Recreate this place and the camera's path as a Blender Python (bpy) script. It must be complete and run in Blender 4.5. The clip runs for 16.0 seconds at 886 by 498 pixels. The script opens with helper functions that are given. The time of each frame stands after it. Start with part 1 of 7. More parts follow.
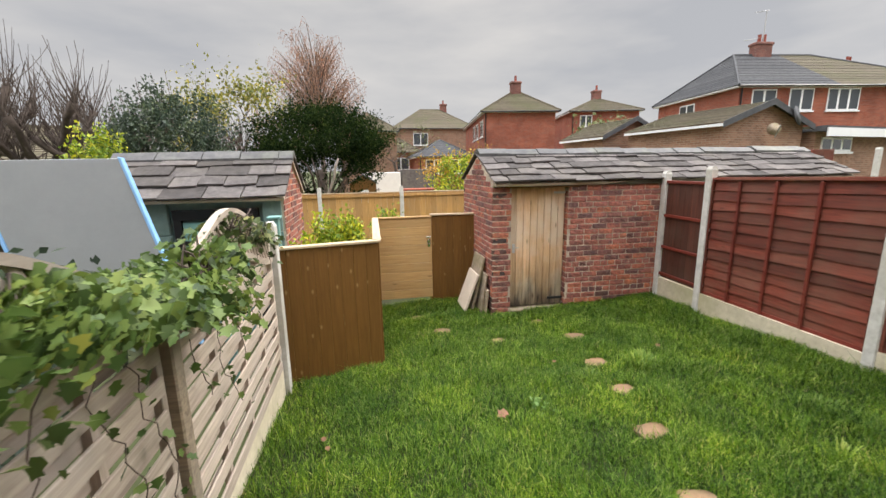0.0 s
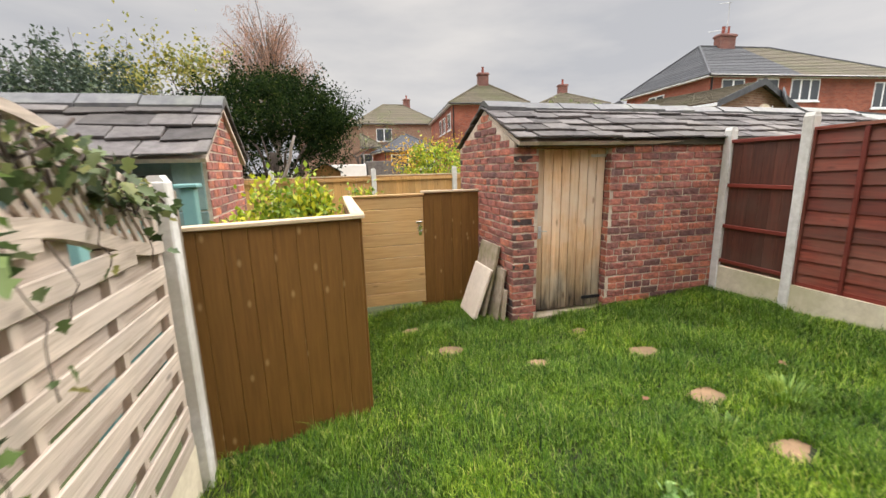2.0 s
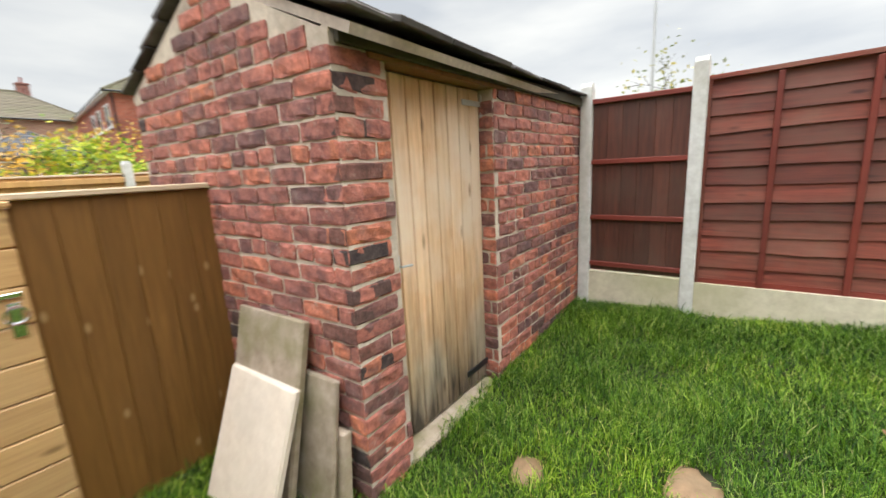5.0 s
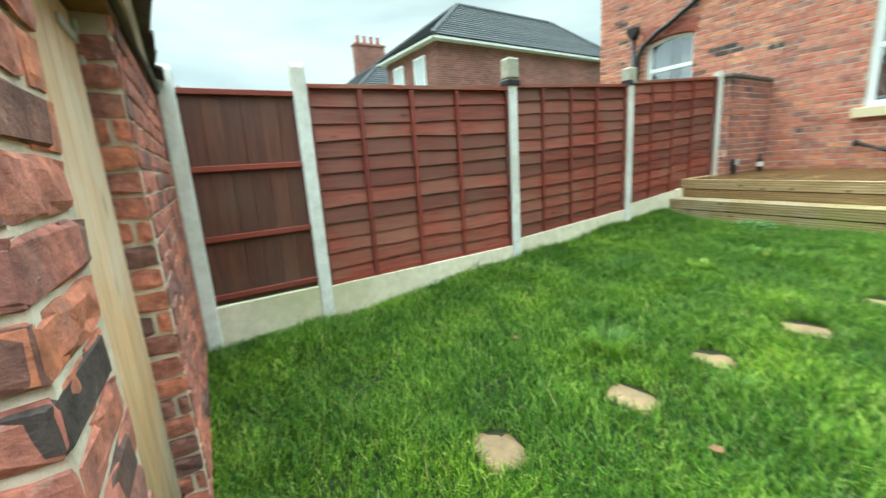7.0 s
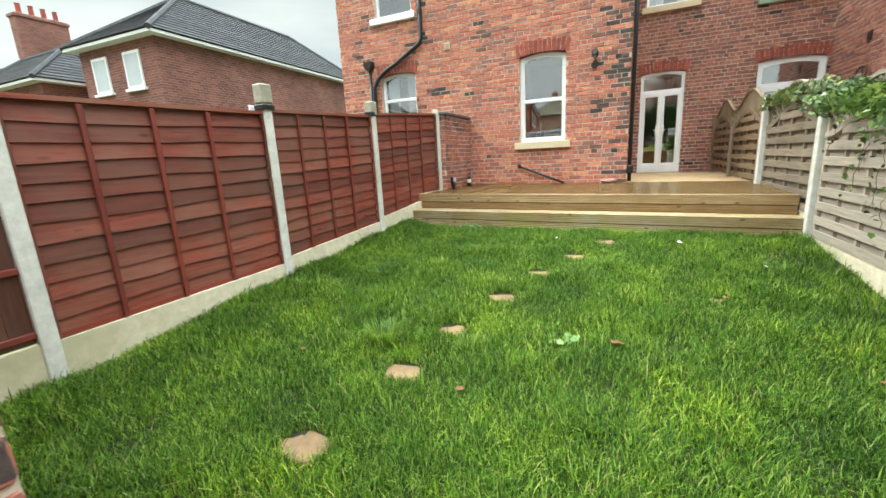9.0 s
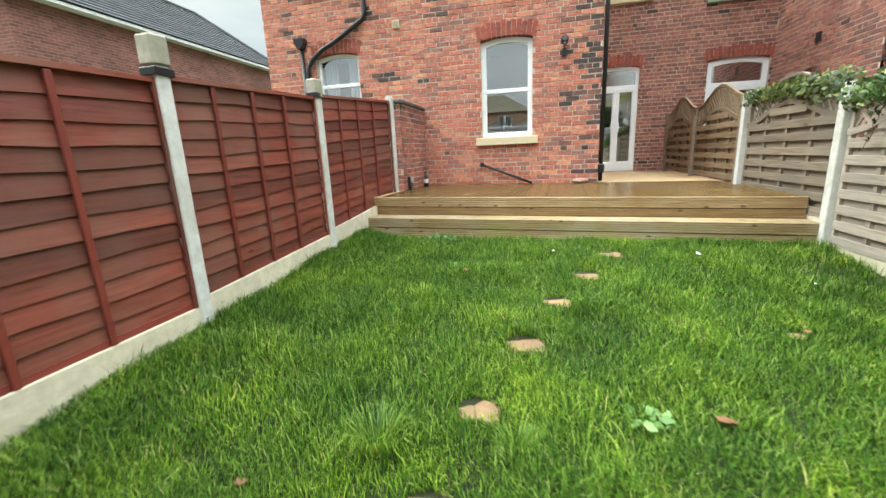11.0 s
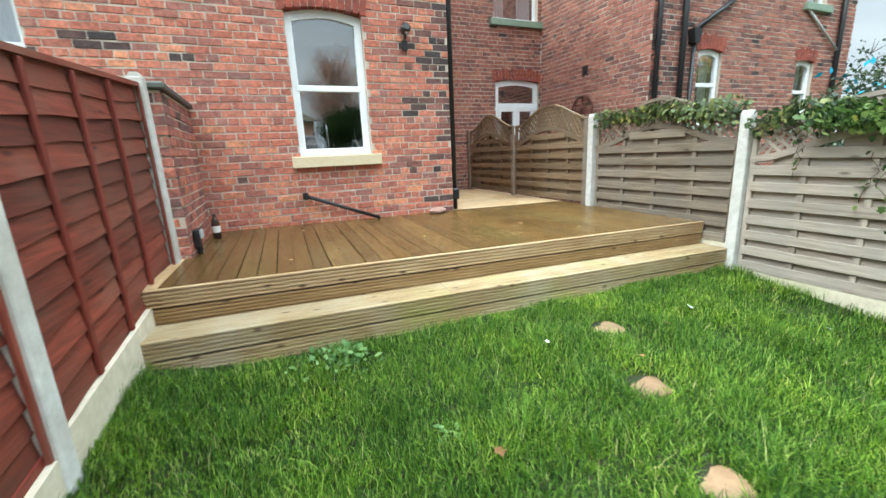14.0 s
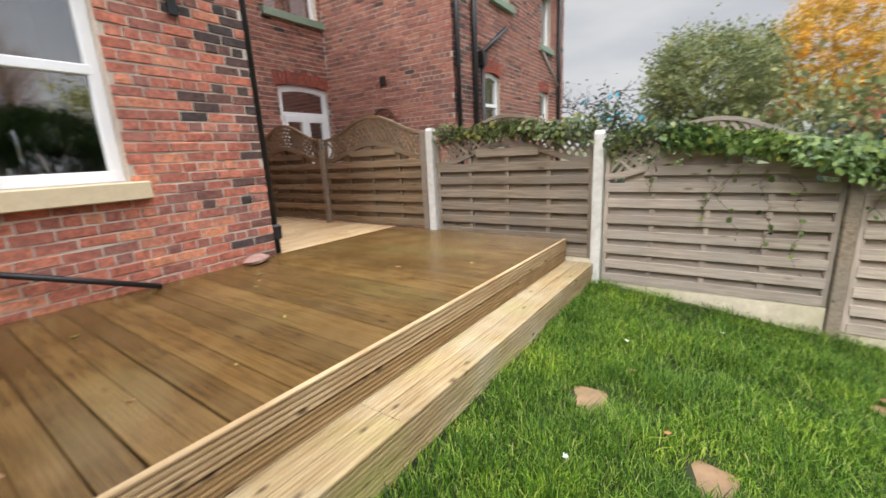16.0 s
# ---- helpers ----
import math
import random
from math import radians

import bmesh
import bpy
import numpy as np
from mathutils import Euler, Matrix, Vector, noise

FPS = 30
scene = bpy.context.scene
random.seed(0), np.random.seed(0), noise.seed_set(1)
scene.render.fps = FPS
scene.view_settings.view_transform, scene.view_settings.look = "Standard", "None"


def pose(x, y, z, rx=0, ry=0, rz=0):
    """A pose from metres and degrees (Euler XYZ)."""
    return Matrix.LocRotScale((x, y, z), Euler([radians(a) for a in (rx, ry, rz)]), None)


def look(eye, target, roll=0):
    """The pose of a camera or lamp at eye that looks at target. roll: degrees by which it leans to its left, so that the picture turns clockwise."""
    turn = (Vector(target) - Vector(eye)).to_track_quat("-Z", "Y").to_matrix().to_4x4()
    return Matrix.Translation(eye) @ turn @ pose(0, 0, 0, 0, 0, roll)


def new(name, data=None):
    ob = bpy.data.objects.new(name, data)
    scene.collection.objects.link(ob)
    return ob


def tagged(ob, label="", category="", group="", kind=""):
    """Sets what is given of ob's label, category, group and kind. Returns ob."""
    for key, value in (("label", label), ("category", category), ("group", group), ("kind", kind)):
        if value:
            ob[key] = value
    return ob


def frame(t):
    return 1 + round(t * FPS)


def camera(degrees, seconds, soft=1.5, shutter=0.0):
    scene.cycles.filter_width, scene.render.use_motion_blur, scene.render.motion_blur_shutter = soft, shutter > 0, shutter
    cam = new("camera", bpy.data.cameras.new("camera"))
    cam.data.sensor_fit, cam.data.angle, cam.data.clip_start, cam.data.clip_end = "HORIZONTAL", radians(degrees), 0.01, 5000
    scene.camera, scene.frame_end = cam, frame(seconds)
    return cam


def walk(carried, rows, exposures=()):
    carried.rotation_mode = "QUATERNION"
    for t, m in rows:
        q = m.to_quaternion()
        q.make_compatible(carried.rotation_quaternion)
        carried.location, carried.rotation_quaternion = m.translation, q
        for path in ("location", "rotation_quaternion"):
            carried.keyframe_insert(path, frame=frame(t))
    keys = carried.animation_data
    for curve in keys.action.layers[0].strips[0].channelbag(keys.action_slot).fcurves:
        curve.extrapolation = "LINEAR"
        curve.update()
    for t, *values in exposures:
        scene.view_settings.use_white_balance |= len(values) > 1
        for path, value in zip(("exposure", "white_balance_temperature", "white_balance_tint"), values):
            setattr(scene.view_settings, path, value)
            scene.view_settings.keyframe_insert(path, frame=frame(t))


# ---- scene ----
cam = camera(95.6, 16.0, shutter=0.4)
METRES, EYE, TILT, LEAN, TURN = 12.0, 1.85, 0.0, 0.0, -10.6
ROWS = [
    (0.0, 0.0, 0.0, 0.0, -0.2, -11.31, 0.98),
    (0.5, -0.0052, 0.0255, -0.0118, -0.15, -11.2, 1.15),
    (1.0, -0.0141, 0.0533, -0.0271, -1.25, -11.19, 1.23),
    (1.5, -0.0257, 0.0931, -0.037, -2.94, -11.25, 1.29),
    (2.0, -0.0342, 0.1365, -0.0393, -5.48, -11.35, 1.43),
    (2.5, -0.0378, 0.1777, -0.0423, -8.31, -11.34, 1.58),
    (3.0, -0.035, 0.2198, -0.0464, -12.69, -11.42, 1.85),
    (5.5, 0.0023, 0.402, -0.064, -58.7, -11.44, 3.24),
    (6.0, 0.0095, 0.4299, -0.0669, -75.71, -11.47, 3.63),
    (6.5, 0.012, 0.4491, -0.0678, -94.18, -11.66, 3.88),
    (7.0, 0.0187, 0.4629, -0.0679, -112.31, -12.02, 3.74),
    (7.5, 0.0129, 0.4752, -0.0637, -126.94, -12.18, 3.53),
    (8.0, 0.0022, 0.4881, -0.0594, -136.77, -12.18, 3.29),
    (8.5, -0.0023, 0.4904, -0.0582, -142.55, -12.25, 3.07),
    (9.0, -0.0025, 0.4872, -0.0583, -145.87, -12.46, 2.96),
    (11.5, 0.1172, 0.4043, -0.0573, -160.63, -13.3, 2.59),
    (12.0, 0.152, 0.3795, -0.0511, -167.1, -13.35, 2.79),
    (12.5, 0.1847, 0.3567, -0.0466, -174.36, -13.44, 2.85),
    (13.0, 0.2047, 0.3288, -0.0457, -181.37, -13.46, 2.81),
    (13.5, 0.2229, 0.2945, -0.0391, -187.5, -13.46, 2.62),
    (14.0, 0.2402, 0.2609, -0.0387, -192.86, -13.44, 2.49),
    (14.5, 0.2512, 0.2278, -0.036, -198.24, -13.45, 2.42),
    (15.0, 0.256, 0.1901, -0.0325, -204.92, -13.38, 2.51),
    (15.5, 0.2635, 0.1576, -0.031, -214.53, -13.32, 2.65),
    (16.0, 0.266, 0.1285, -0.0291, -226.58, -13.24, 2.85),
]
EXPOSURES = [(0.0, 0.70, 6900, 11), (3.0, 0.94, 7000, 12), (5.5, 1.20, 6350, 2), (6.2, 1.30, 5500, -11), (7.0, 1.27, 5950, -17), (9.0, 1.17, 6550, -4), (12.5, 1.14, 6150, -2), (14.5, 1.05, 5850, -4), (16.0, 0.71, 6550, 10)]
walk(cam, [(t, pose(0, 0, EYE, TILT, LEAN, TURN) @ pose(METRES * x, METRES * y, METRES * z, 90 + pitch, roll, yaw)) for t, x, y, z, yaw, pitch, roll in ROWS],
     EXPOSURES)

# ---- world, sun ----
world = bpy.data.worlds.new("overcast_sky")
scene.world = world
world.use_nodes = True
wn, wl = world.node_tree.nodes, world.node_tree.links
wn.clear()
w_out, w_bg, w_sky = wn.new("ShaderNodeOutputWorld"), wn.new("ShaderNodeBackground"), wn.new("ShaderNodeTexSky")
w_sky.sky_type, w_sky.sun_disc = "NISHITA", False
w_sky.sun_elevation, w_sky.sun_rotation = radians(42), radians(100)
w_hsv = wn.new("ShaderNodeHueSaturation")
w_hsv.inputs["Saturation"].default_value = 0.16
w_tc, w_map, w_noise, w_ramp = wn.new("ShaderNodeTexCoord"), wn.new("ShaderNodeMapping"), wn.new("ShaderNodeTexNoise"), wn.new("ShaderNodeValToRGB")
w_map.inputs["Scale"].default_value = (1.4, 1.4, 5.0)
w_noise.inputs["Scale"].default_value, w_noise.inputs["Detail"].default_value = 1.5, 6.0
w_ramp.color_ramp.elements[0].position, w_ramp.color_ramp.elements[0].color = 0.34, (0.74, 0.77, 0.83, 1)
w_ramp.color_ramp.elements[1].position, w_ramp.color_ramp.elements[1].color = 0.66, (1.10, 1.09, 1.08, 1)
w_mix, w_cl = wn.new("ShaderNodeMix"), wn.new("ShaderNodeMix")
w_mix.data_type = w_cl.data_type = "RGBA"
w_mix.blend_type = "MULTIPLY"
w_mix.inputs[0].default_value = 1.0
w_sep, w_grad, w_mul = wn.new("ShaderNodeSeparateXYZ"), wn.new("ShaderNodeMapRange"), wn.new("ShaderNodeMix")
w_grad.inputs["From Min"].default_value, w_grad.inputs["From Max"].default_value = 0.36, 1.0
w_grad.inputs["To Min"].default_value, w_grad.inputs["To Max"].default_value = 0.5, 4.8
w_mul.data_type, w_mul.blend_type = "RGBA", "MULTIPLY"
w_mul.inputs[0].default_value = 1.0
w_cl.inputs[0].default_value = 0.8
w_cl.inputs[7].default_value = (8.6, 8.8, 9.1, 1)
wl.new(w_tc.outputs["Generated"], w_map.inputs["Vector"])
wl.new(w_map.outputs["Vector"], w_noise.inputs["Vector"])
wl.new(w_noise.outputs["Fac"], w_ramp.inputs["Fac"])
wl.new(w_sky.outputs["Color"], w_hsv.inputs["Color"])
wl.new(w_hsv.outputs["Color"], w_cl.inputs[6])
wl.new(w_cl.outputs[2], w_mix.inputs[6])
wl.new(w_ramp.outputs["Color"], w_mix.inputs[7])
wl.new(w_tc.outputs["Generated"], w_sep.inputs[0])
wl.new(w_sep.outputs["Z"], w_grad.inputs["Value"])
wl.new(w_mix.outputs[2], w_mul.inputs[6])
wl.new(w_grad.outputs["Result"], w_mul.inputs[7])
wl.new(w_mul.outputs[2], w_bg.inputs["Color"])
w_bg.inputs["Strength"].default_value = 0.10
wl.new(w_bg.outputs["Background"], w_out.inputs["Surface"])
sun = new("sun", bpy.data.lights.new("sun", "SUN"))
sun.data.energy, sun.data.angle, sun.data.color = 1.25, radians(25), (1.0, 0.97, 0.92)
sun.matrix_world = look((0, 0, 20), (-12, -2, 9))


# ---- materials ----
def mat(name, rough=0.7, metal=0.0, spec=0.5):
    m = bpy.data.materials.new(name)
    m.use_nodes = True
    b = m.node_tree.nodes["Principled BSDF"]
    b.inputs["Roughness"].default_value, b.inputs["Metallic"].default_value = rough, metal
    b.inputs["Specular IOR Level"].default_value = spec
    return m, m.node_tree.nodes, m.node_tree.links, b


def ramp(n, stops):
    r = n.new("ShaderNodeValToRGB")
    while len(r.color_ramp.elements) < len(stops):
        r.color_ramp.elements.new(0.5)
    for e, (p, c) in zip(r.color_ramp.elements, stops):
        e.position, e.color = p, (*c, 1)
    return r


def math_node(n, l, op, a, b=None):
    q = n.new("ShaderNodeMath")
    q.operation = op
    for i, v in enumerate((a, b)):
        if v is None:
            continue
        if isinstance(v, (int, float)):
            q.inputs[i].default_value = v
        else:
            l.new(v, q.inputs[i])
    return q.outputs[0]


def piece_random(n, l):
    """One random number for each loose piece, be it an object or an island of a mesh."""
    o, g = n.new("ShaderNodeObjectInfo"), n.new("ShaderNodeNewGeometry")
    return math_node(n, l, "FRACT", math_node(n, l, "ADD", o.outputs["Random"], g.outputs["Random Per Island"]))


def coords(n, l, scale=(1, 1, 1), shift=True, space="Object"):
    tc, mp = n.new("ShaderNodeTexCoord"), n.new("ShaderNodeMapping")
    mp.inputs["Scale"].default_value = scale
    l.new(tc.outputs[space], mp.inputs["Vector"])
    if shift:
        r = piece_random(n, l)
        c = n.new("ShaderNodeCombineXYZ")
        for i, k in enumerate((37.0, 19.0, 53.0)):
            l.new(math_node(n, l, "MULTIPLY", r, k), c.inputs[i])
        l.new(c.outputs[0], mp.inputs["Location"])
    return mp.outputs["Vector"]


def world_coords(n, l, scale=(1, 1, 1)):
    g, mp = n.new("ShaderNodeNewGeometry"), n.new("ShaderNodeMapping")
    mp.inputs["Scale"].default_value = scale
    l.new(g.outputs["Position"], mp.inputs["Vector"])
    return mp.outputs["Vector"]


def noise_tex(n, l, vec, scale, detail=4.0, rough=0.55):
    t = n.new("ShaderNodeTexNoise")
    t.inputs["Scale"].default_value, t.inputs["Detail"].default_value, t.inputs["Roughness"].default_value = scale, detail, rough
    l.new(vec, t.inputs["Vector"])
    return t.outputs["Fac"]


def mixed(n, l, fac, a, b, mode="MIX"):
    m = n.new("ShaderNodeMix")
    m.data_type, m.blend_type = "RGBA", mode
    for i, v in ((0, fac), (6, a), (7, b)):
        if isinstance(v, (int, float)):
            m.inputs[i].default_value = v
        elif isinstance(v, tuple):
            m.inputs[i].default_value = (*v, 1)
        else:
            l.new(v, m.inputs[i])
    return m.outputs[2]


def bump(n, l, b, height, strength=0.3, distance=0.01):
    q = n.new("ShaderNodeBump")
    q.inputs["Strength"].default_value, q.inputs["Distance"].default_value = strength, distance
    l.new(height, q.inputs["Height"])
    l.new(q.outputs["Normal"], b.inputs["Normal"])


def wood(name, dark, light, grey, rough=0.65, axis=0, vary=0.35, green=None, knots=True, wear=0.5, spec=0.4, knot=None):
    """Timber with grain along one local axis, knots, a tone of its own for each piece and weathered patches."""
    m, n, l, b = mat(name, rough, spec=spec)
    sc = [14.0, 14.0, 14.0]
    sc[axis] = 0.9
    vec = coords(n, l, tuple(sc))
    grain = noise_tex(n, l, vec, 3.0, 6.0, 0.65)
    col = ramp(n, [(0.3, dark), (0.7, light)])
    l.new(grain, col.inputs["Fac"])
    out = col.outputs["Color"]
    wide = noise_tex(n, l, world_coords(n, l), 2.2, 4.0)
    wr = ramp(n, [(0.42, (0, 0, 0)), (0.66, (1, 1, 1))])
    l.new(wide, wr.inputs["Fac"])
    out = mixed(n, l, math_node(n, l, "MULTIPLY", wr.outputs["Color"], wear), out, grey)
    if green:
        gr = ramp(n, [(0.5, (0, 0, 0)), (0.75, (1, 1, 1))])
        l.new(noise_tex(n, l, world_coords(n, l, (1, 1, 2)), 1.3, 5.0), gr.inputs["Fac"])
        out = mixed(n, l, math_node(n, l, "MULTIPLY", gr.outputs["Color"], 0.55), out, green)
    if knots:
        ks = [5.0, 5.0, 5.0]
        ks[axis] = 1.6
        if knot:
            ks = [1.5, 3.6, 3.6] if axis == 0 else [3.6, 3.0, 1.8]
        v = n.new("ShaderNodeTexVoronoi")
        v.inputs["Scale"].default_value = 1.7
        kv = coords(n, l, tuple(ks))
        l.new(kv, v.inputs["Vector"])
        if knot:
            v.voronoi_dimensions = "2D"
            kv.node.inputs["Rotation"].default_value = (0, 0, 0) if axis == 0 else (radians(90), 0, 0)
        kr = ramp(n, [(0.03, (1, 1, 1)), (0.10, (0, 0, 0))] if knot else [(0.05, (1, 1, 1)), (0.15, (0, 0, 0))])
        l.new(v.outputs["Distance"], kr.inputs["Fac"])
        some = math_node(n, l, "GREATER_THAN", v.outputs["Color"], 0.5)
        out = mixed(n, l, math_node(n, l, "MULTIPLY", math_node(n, l, "MULTIPLY", kr.outputs["Color"], some), 0.85 if knot and knot[0] < 0.2 else 0.55 if knot else 0.8), out, knot or tuple(c * 0.45 for c in dark))
    tone = ramp(n, [(0.0, (1 - vary,) * 3), (1.0, (1 + vary * 0.6,) * 3)])
    l.new(piece_random(n, l), tone.inputs["Fac"])
    out = mixed(n, l, 1.0, out, tone.outputs["Color"], "MULTIPLY")
    l.new(out, b.inputs["Base Color"])
    bump(n, l, b, grain, 0.35, 0.004)
    return m


def grained(name, a, c, scale=8.0, rough=0.8, stain=None, stain_scale=1.2, stain_amount=0.6, vary=0.0, relief=0.3, spec=0.4):
    """Stone, concrete, plaster and the like: fine grain, wider stains and, if wanted, a tone for each piece."""
    m, n, l, b = mat(name, rough, spec=spec)
    vec = world_coords(n, l)
    fine = noise_tex(n, l, vec, scale, 8.0, 0.7)
    col = ramp(n, [(0.3, a), (0.7, c)])
    l.new(fine, col.inputs["Fac"])
    out = col.outputs["Color"]
    if stain:
        r = ramp(n, [(0.45, (0, 0, 0)), (0.7, (1, 1, 1))])
        l.new(noise_tex(n, l, vec, stain_scale, 5.0), r.inputs["Fac"])
        out = mixed(n, l, math_node(n, l, "MULTIPLY", r.outputs["Color"], stain_amount), out, stain)
    if vary:
        tone = ramp(n, [(0.0, (1 - vary,) * 3), (1.0, (1 + vary * 0.7,) * 3)])
        l.new(piece_random(n, l), tone.inputs["Fac"])
        out = mixed(n, l, 1.0, out, tone.outputs["Color"], "MULTIPLY")
    l.new(out, b.inputs["Base Color"])
    bump(n, l, b, fine, relief, 0.006)
    return m


def brick_mat(name, stops, patch=(0.11, 0.06, 0.055), patch_amount=0.6, pale=(0.52, 0.4, 0.33), pale_amount=0.45):
    m, n, l, b = mat(name, 0.85, spec=0.3)
    r = ramp(n, stops)
    r.color_ramp.interpolation = "CONSTANT" if len(stops) > 6 else "LINEAR"
    l.new(piece_random(n, l), r.inputs["Fac"])
    vec = world_coords(n, l)
    fine = noise_tex(n, l, vec, 28.0, 6.0, 0.7)
    mottled = ramp(n, [(0.28, (0.4, 0.38, 0.38)), (0.72, (1.6, 1.55, 1.5))])
    l.new(fine, mottled.inputs["Fac"])
    out = mixed(n, l, 1.0, r.outputs["Color"], mottled.outputs["Color"], "MULTIPLY")
    pr = ramp(n, [(0.44, (0, 0, 0)), (0.76, (1, 1, 1))])
    l.new(noise_tex(n, l, vec, 9.0, 3.0), pr.inputs["Fac"])
    out = mixed(n, l, math_node(n, l, "MULTIPLY", pr.outputs["Color"], patch_amount), out, patch)
    qr = ramp(n, [(0.56, (0, 0, 0)), (0.78, (1, 1, 1))])
    l.new(noise_tex(n, l, vec, 3.4, 9.0, 0.78), qr.inputs["Fac"])
    out = mixed(n, l, math_node(n, l, "MULTIPLY", qr.outputs["Color"], pale_amount), out, pale)
    sr = ramp(n, [(0.60, (0, 0, 0)), (0.70, (1, 1, 1))])
    l.new(noise_tex(n, l, vec, 17.0, 5.0, 0.75), sr.inputs["Fac"])
    out = mixed(n, l, math_node(n, l, "MULTIPLY", sr.outputs["Color"], pale_amount), out, tuple(c * 0.95 for c in pale))
    l.new(out, b.inputs["Base Color"])
    bump(n, l, b, fine, 0.8, 0.008)
    return m


def leaf_mat(name, stops, rough=0.5):
    m, n, l, b = mat(name, rough, spec=0.4)
    r = ramp(n, stops)
    l.new(piece_random(n, l), r.inputs["Fac"])
    tint = ramp(n, [(0.3, (0.6, 0.7, 0.7)), (0.5, (1.0, 1.0, 1.0)), (0.7, (1.6, 1.4, 1.1))])
    l.new(noise_tex(n, l, world_coords(n, l), 1.6, 4.0), tint.inputs["Fac"])
    out = mixed(n, l, 1.0, r.outputs["Color"], tint.outputs["Color"], "MULTIPLY")
    l.new(out, b.inputs["Base Color"])
    tr = n.new("ShaderNodeBsdfTranslucent")
    l.new(out, tr.inputs["Color"])
    ms = n.new("ShaderNodeMixShader")
    ms.inputs[0].default_value = 0.3
    l.new(b.outputs[0], ms.inputs[1])
    l.new(tr.outputs[0], ms.inputs[2])
    l.new(ms.outputs[0], n["Material Output"].inputs["Surface"])
    return m


def glass_mat(name):
    m, n, l, b = mat(name, 0.01)
    b.inputs["Transmission Weight"].default_value = 1.0
    b.inputs["IOR"].default_value = 3.2
    b.inputs["Base Color"].default_value = (0.9, 0.93, 0.95, 1)
    return m


M_BRICK = brick_mat("house_brick", [(0.0, (0.25, 0.12, 0.10)), (0.1, (0.34, 0.132, 0.10)), (0.3, (0.41, 0.14, 0.095)),
                                    (0.6, (0.49, 0.166, 0.108)), (0.85, (0.52, 0.205, 0.135)), (1.0, (0.64, 0.275, 0.15))], patch=(0.22, 0.12, 0.105), patch_amount=0.5, pale=(0.56, 0.43, 0.37))
M_BRICK_N = brick_mat("neighbour_brick", [(0.0, (0.18, 0.09, 0.08)), (0.3, (0.28, 0.118, 0.092)), (0.7, (0.355, 0.145, 0.108)), (1.0, (0.43, 0.19, 0.135))], patch_amount=0.55, pale_amount=0.55)
M_BRICK_DARK = brick_mat("sooty_brick", [(0.0, (0.05, 0.043, 0.043)), (0.6, (0.12, 0.068, 0.06)), (1.0, (0.22, 0.095, 0.075))], patch=(0.07, 0.05, 0.05), pale_amount=0.25)
M_BRICK_SHED = brick_mat("shed_brick", [(0.0, (0.16, 0.085, 0.08)), (0.18, (0.25, 0.115, 0.10)), (0.36, (0.34, 0.13, 0.102)),
                                        (0.6, (0.42, 0.158, 0.122)), (0.85, (0.47, 0.172, 0.118)), (1.0, (0.56, 0.20, 0.11))], patch=(0.095, 0.062, 0.066), patch_amount=0.8, pale=(0.48, 0.38, 0.32), pale_amount=0.55)
M_BRICK_ARCH = brick_mat("arch_brick", [(0.0, (0.22, 0.06, 0.045)), (1.0, (0.36, 0.09, 0.06))], pale_amount=0.1)
M_MORTAR = grained("mortar", (0.46, 0.388, 0.322), (0.67, 0.575, 0.48), 30, 0.95, (0.26, 0.2, 0.17), 1.4, 0.5)
M_MORTAR_LT = grained("lime_mortar", (0.48, 0.405, 0.32), (0.72, 0.625, 0.51), 24, 0.95, (0.24, 0.185, 0.135), 2.6, 0.7, relief=1.0)
M_CONCRETE = grained("concrete", (0.50, 0.485, 0.45), (0.71, 0.70, 0.665), 14, 0.85, (0.34, 0.31, 0.22), 1.6, 0.5)
M_GRAVEL = grained("gravel_board_concrete", (0.52, 0.455, 0.335), (0.74, 0.67, 0.52), 10, 0.85, (0.38, 0.36, 0.2), 1.2, 0.7)
M_RED = wood("red_stained_timber", (0.10, 0.025, 0.016), (0.27, 0.060, 0.036), (0.19, 0.085, 0.058), 0.6, 0, 0.45, wear=0.75)
M_RED_LT = wood("red_batten_timber", (0.14, 0.024, 0.015), (0.21, 0.036, 0.022), (0.15, 0.04, 0.03), 0.6, 0, 0.15, wear=0.3)
M_DECK = wood("deck_timber", (0.070, 0.038, 0.010), (0.162, 0.093, 0.027), (0.195, 0.126, 0.050), 0.27, 0, 0.22, green=(0.16, 0.135, 0.045), spec=0.5)
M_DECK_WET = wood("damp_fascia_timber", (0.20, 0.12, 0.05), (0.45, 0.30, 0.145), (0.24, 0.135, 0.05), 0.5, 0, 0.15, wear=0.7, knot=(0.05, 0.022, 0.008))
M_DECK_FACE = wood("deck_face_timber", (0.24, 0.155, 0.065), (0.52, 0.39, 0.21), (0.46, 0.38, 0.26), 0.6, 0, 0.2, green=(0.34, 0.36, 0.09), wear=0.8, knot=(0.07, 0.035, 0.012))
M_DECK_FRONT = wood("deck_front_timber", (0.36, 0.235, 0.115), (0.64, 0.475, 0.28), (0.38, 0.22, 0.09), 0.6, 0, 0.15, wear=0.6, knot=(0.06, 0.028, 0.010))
M_RED_OLD = wood("dark_red_old_timber", (0.06, 0.022, 0.015), (0.13, 0.042, 0.026), (0.10, 0.06, 0.045), 0.6, 2, 0.25, wear=0.6)
M_EAVE = grained("old_eaves_timber", (0.035, 0.03, 0.018), (0.075, 0.062, 0.036), 9, 0.75, (0.07, 0.075, 0.03), 2.0, 0.6)
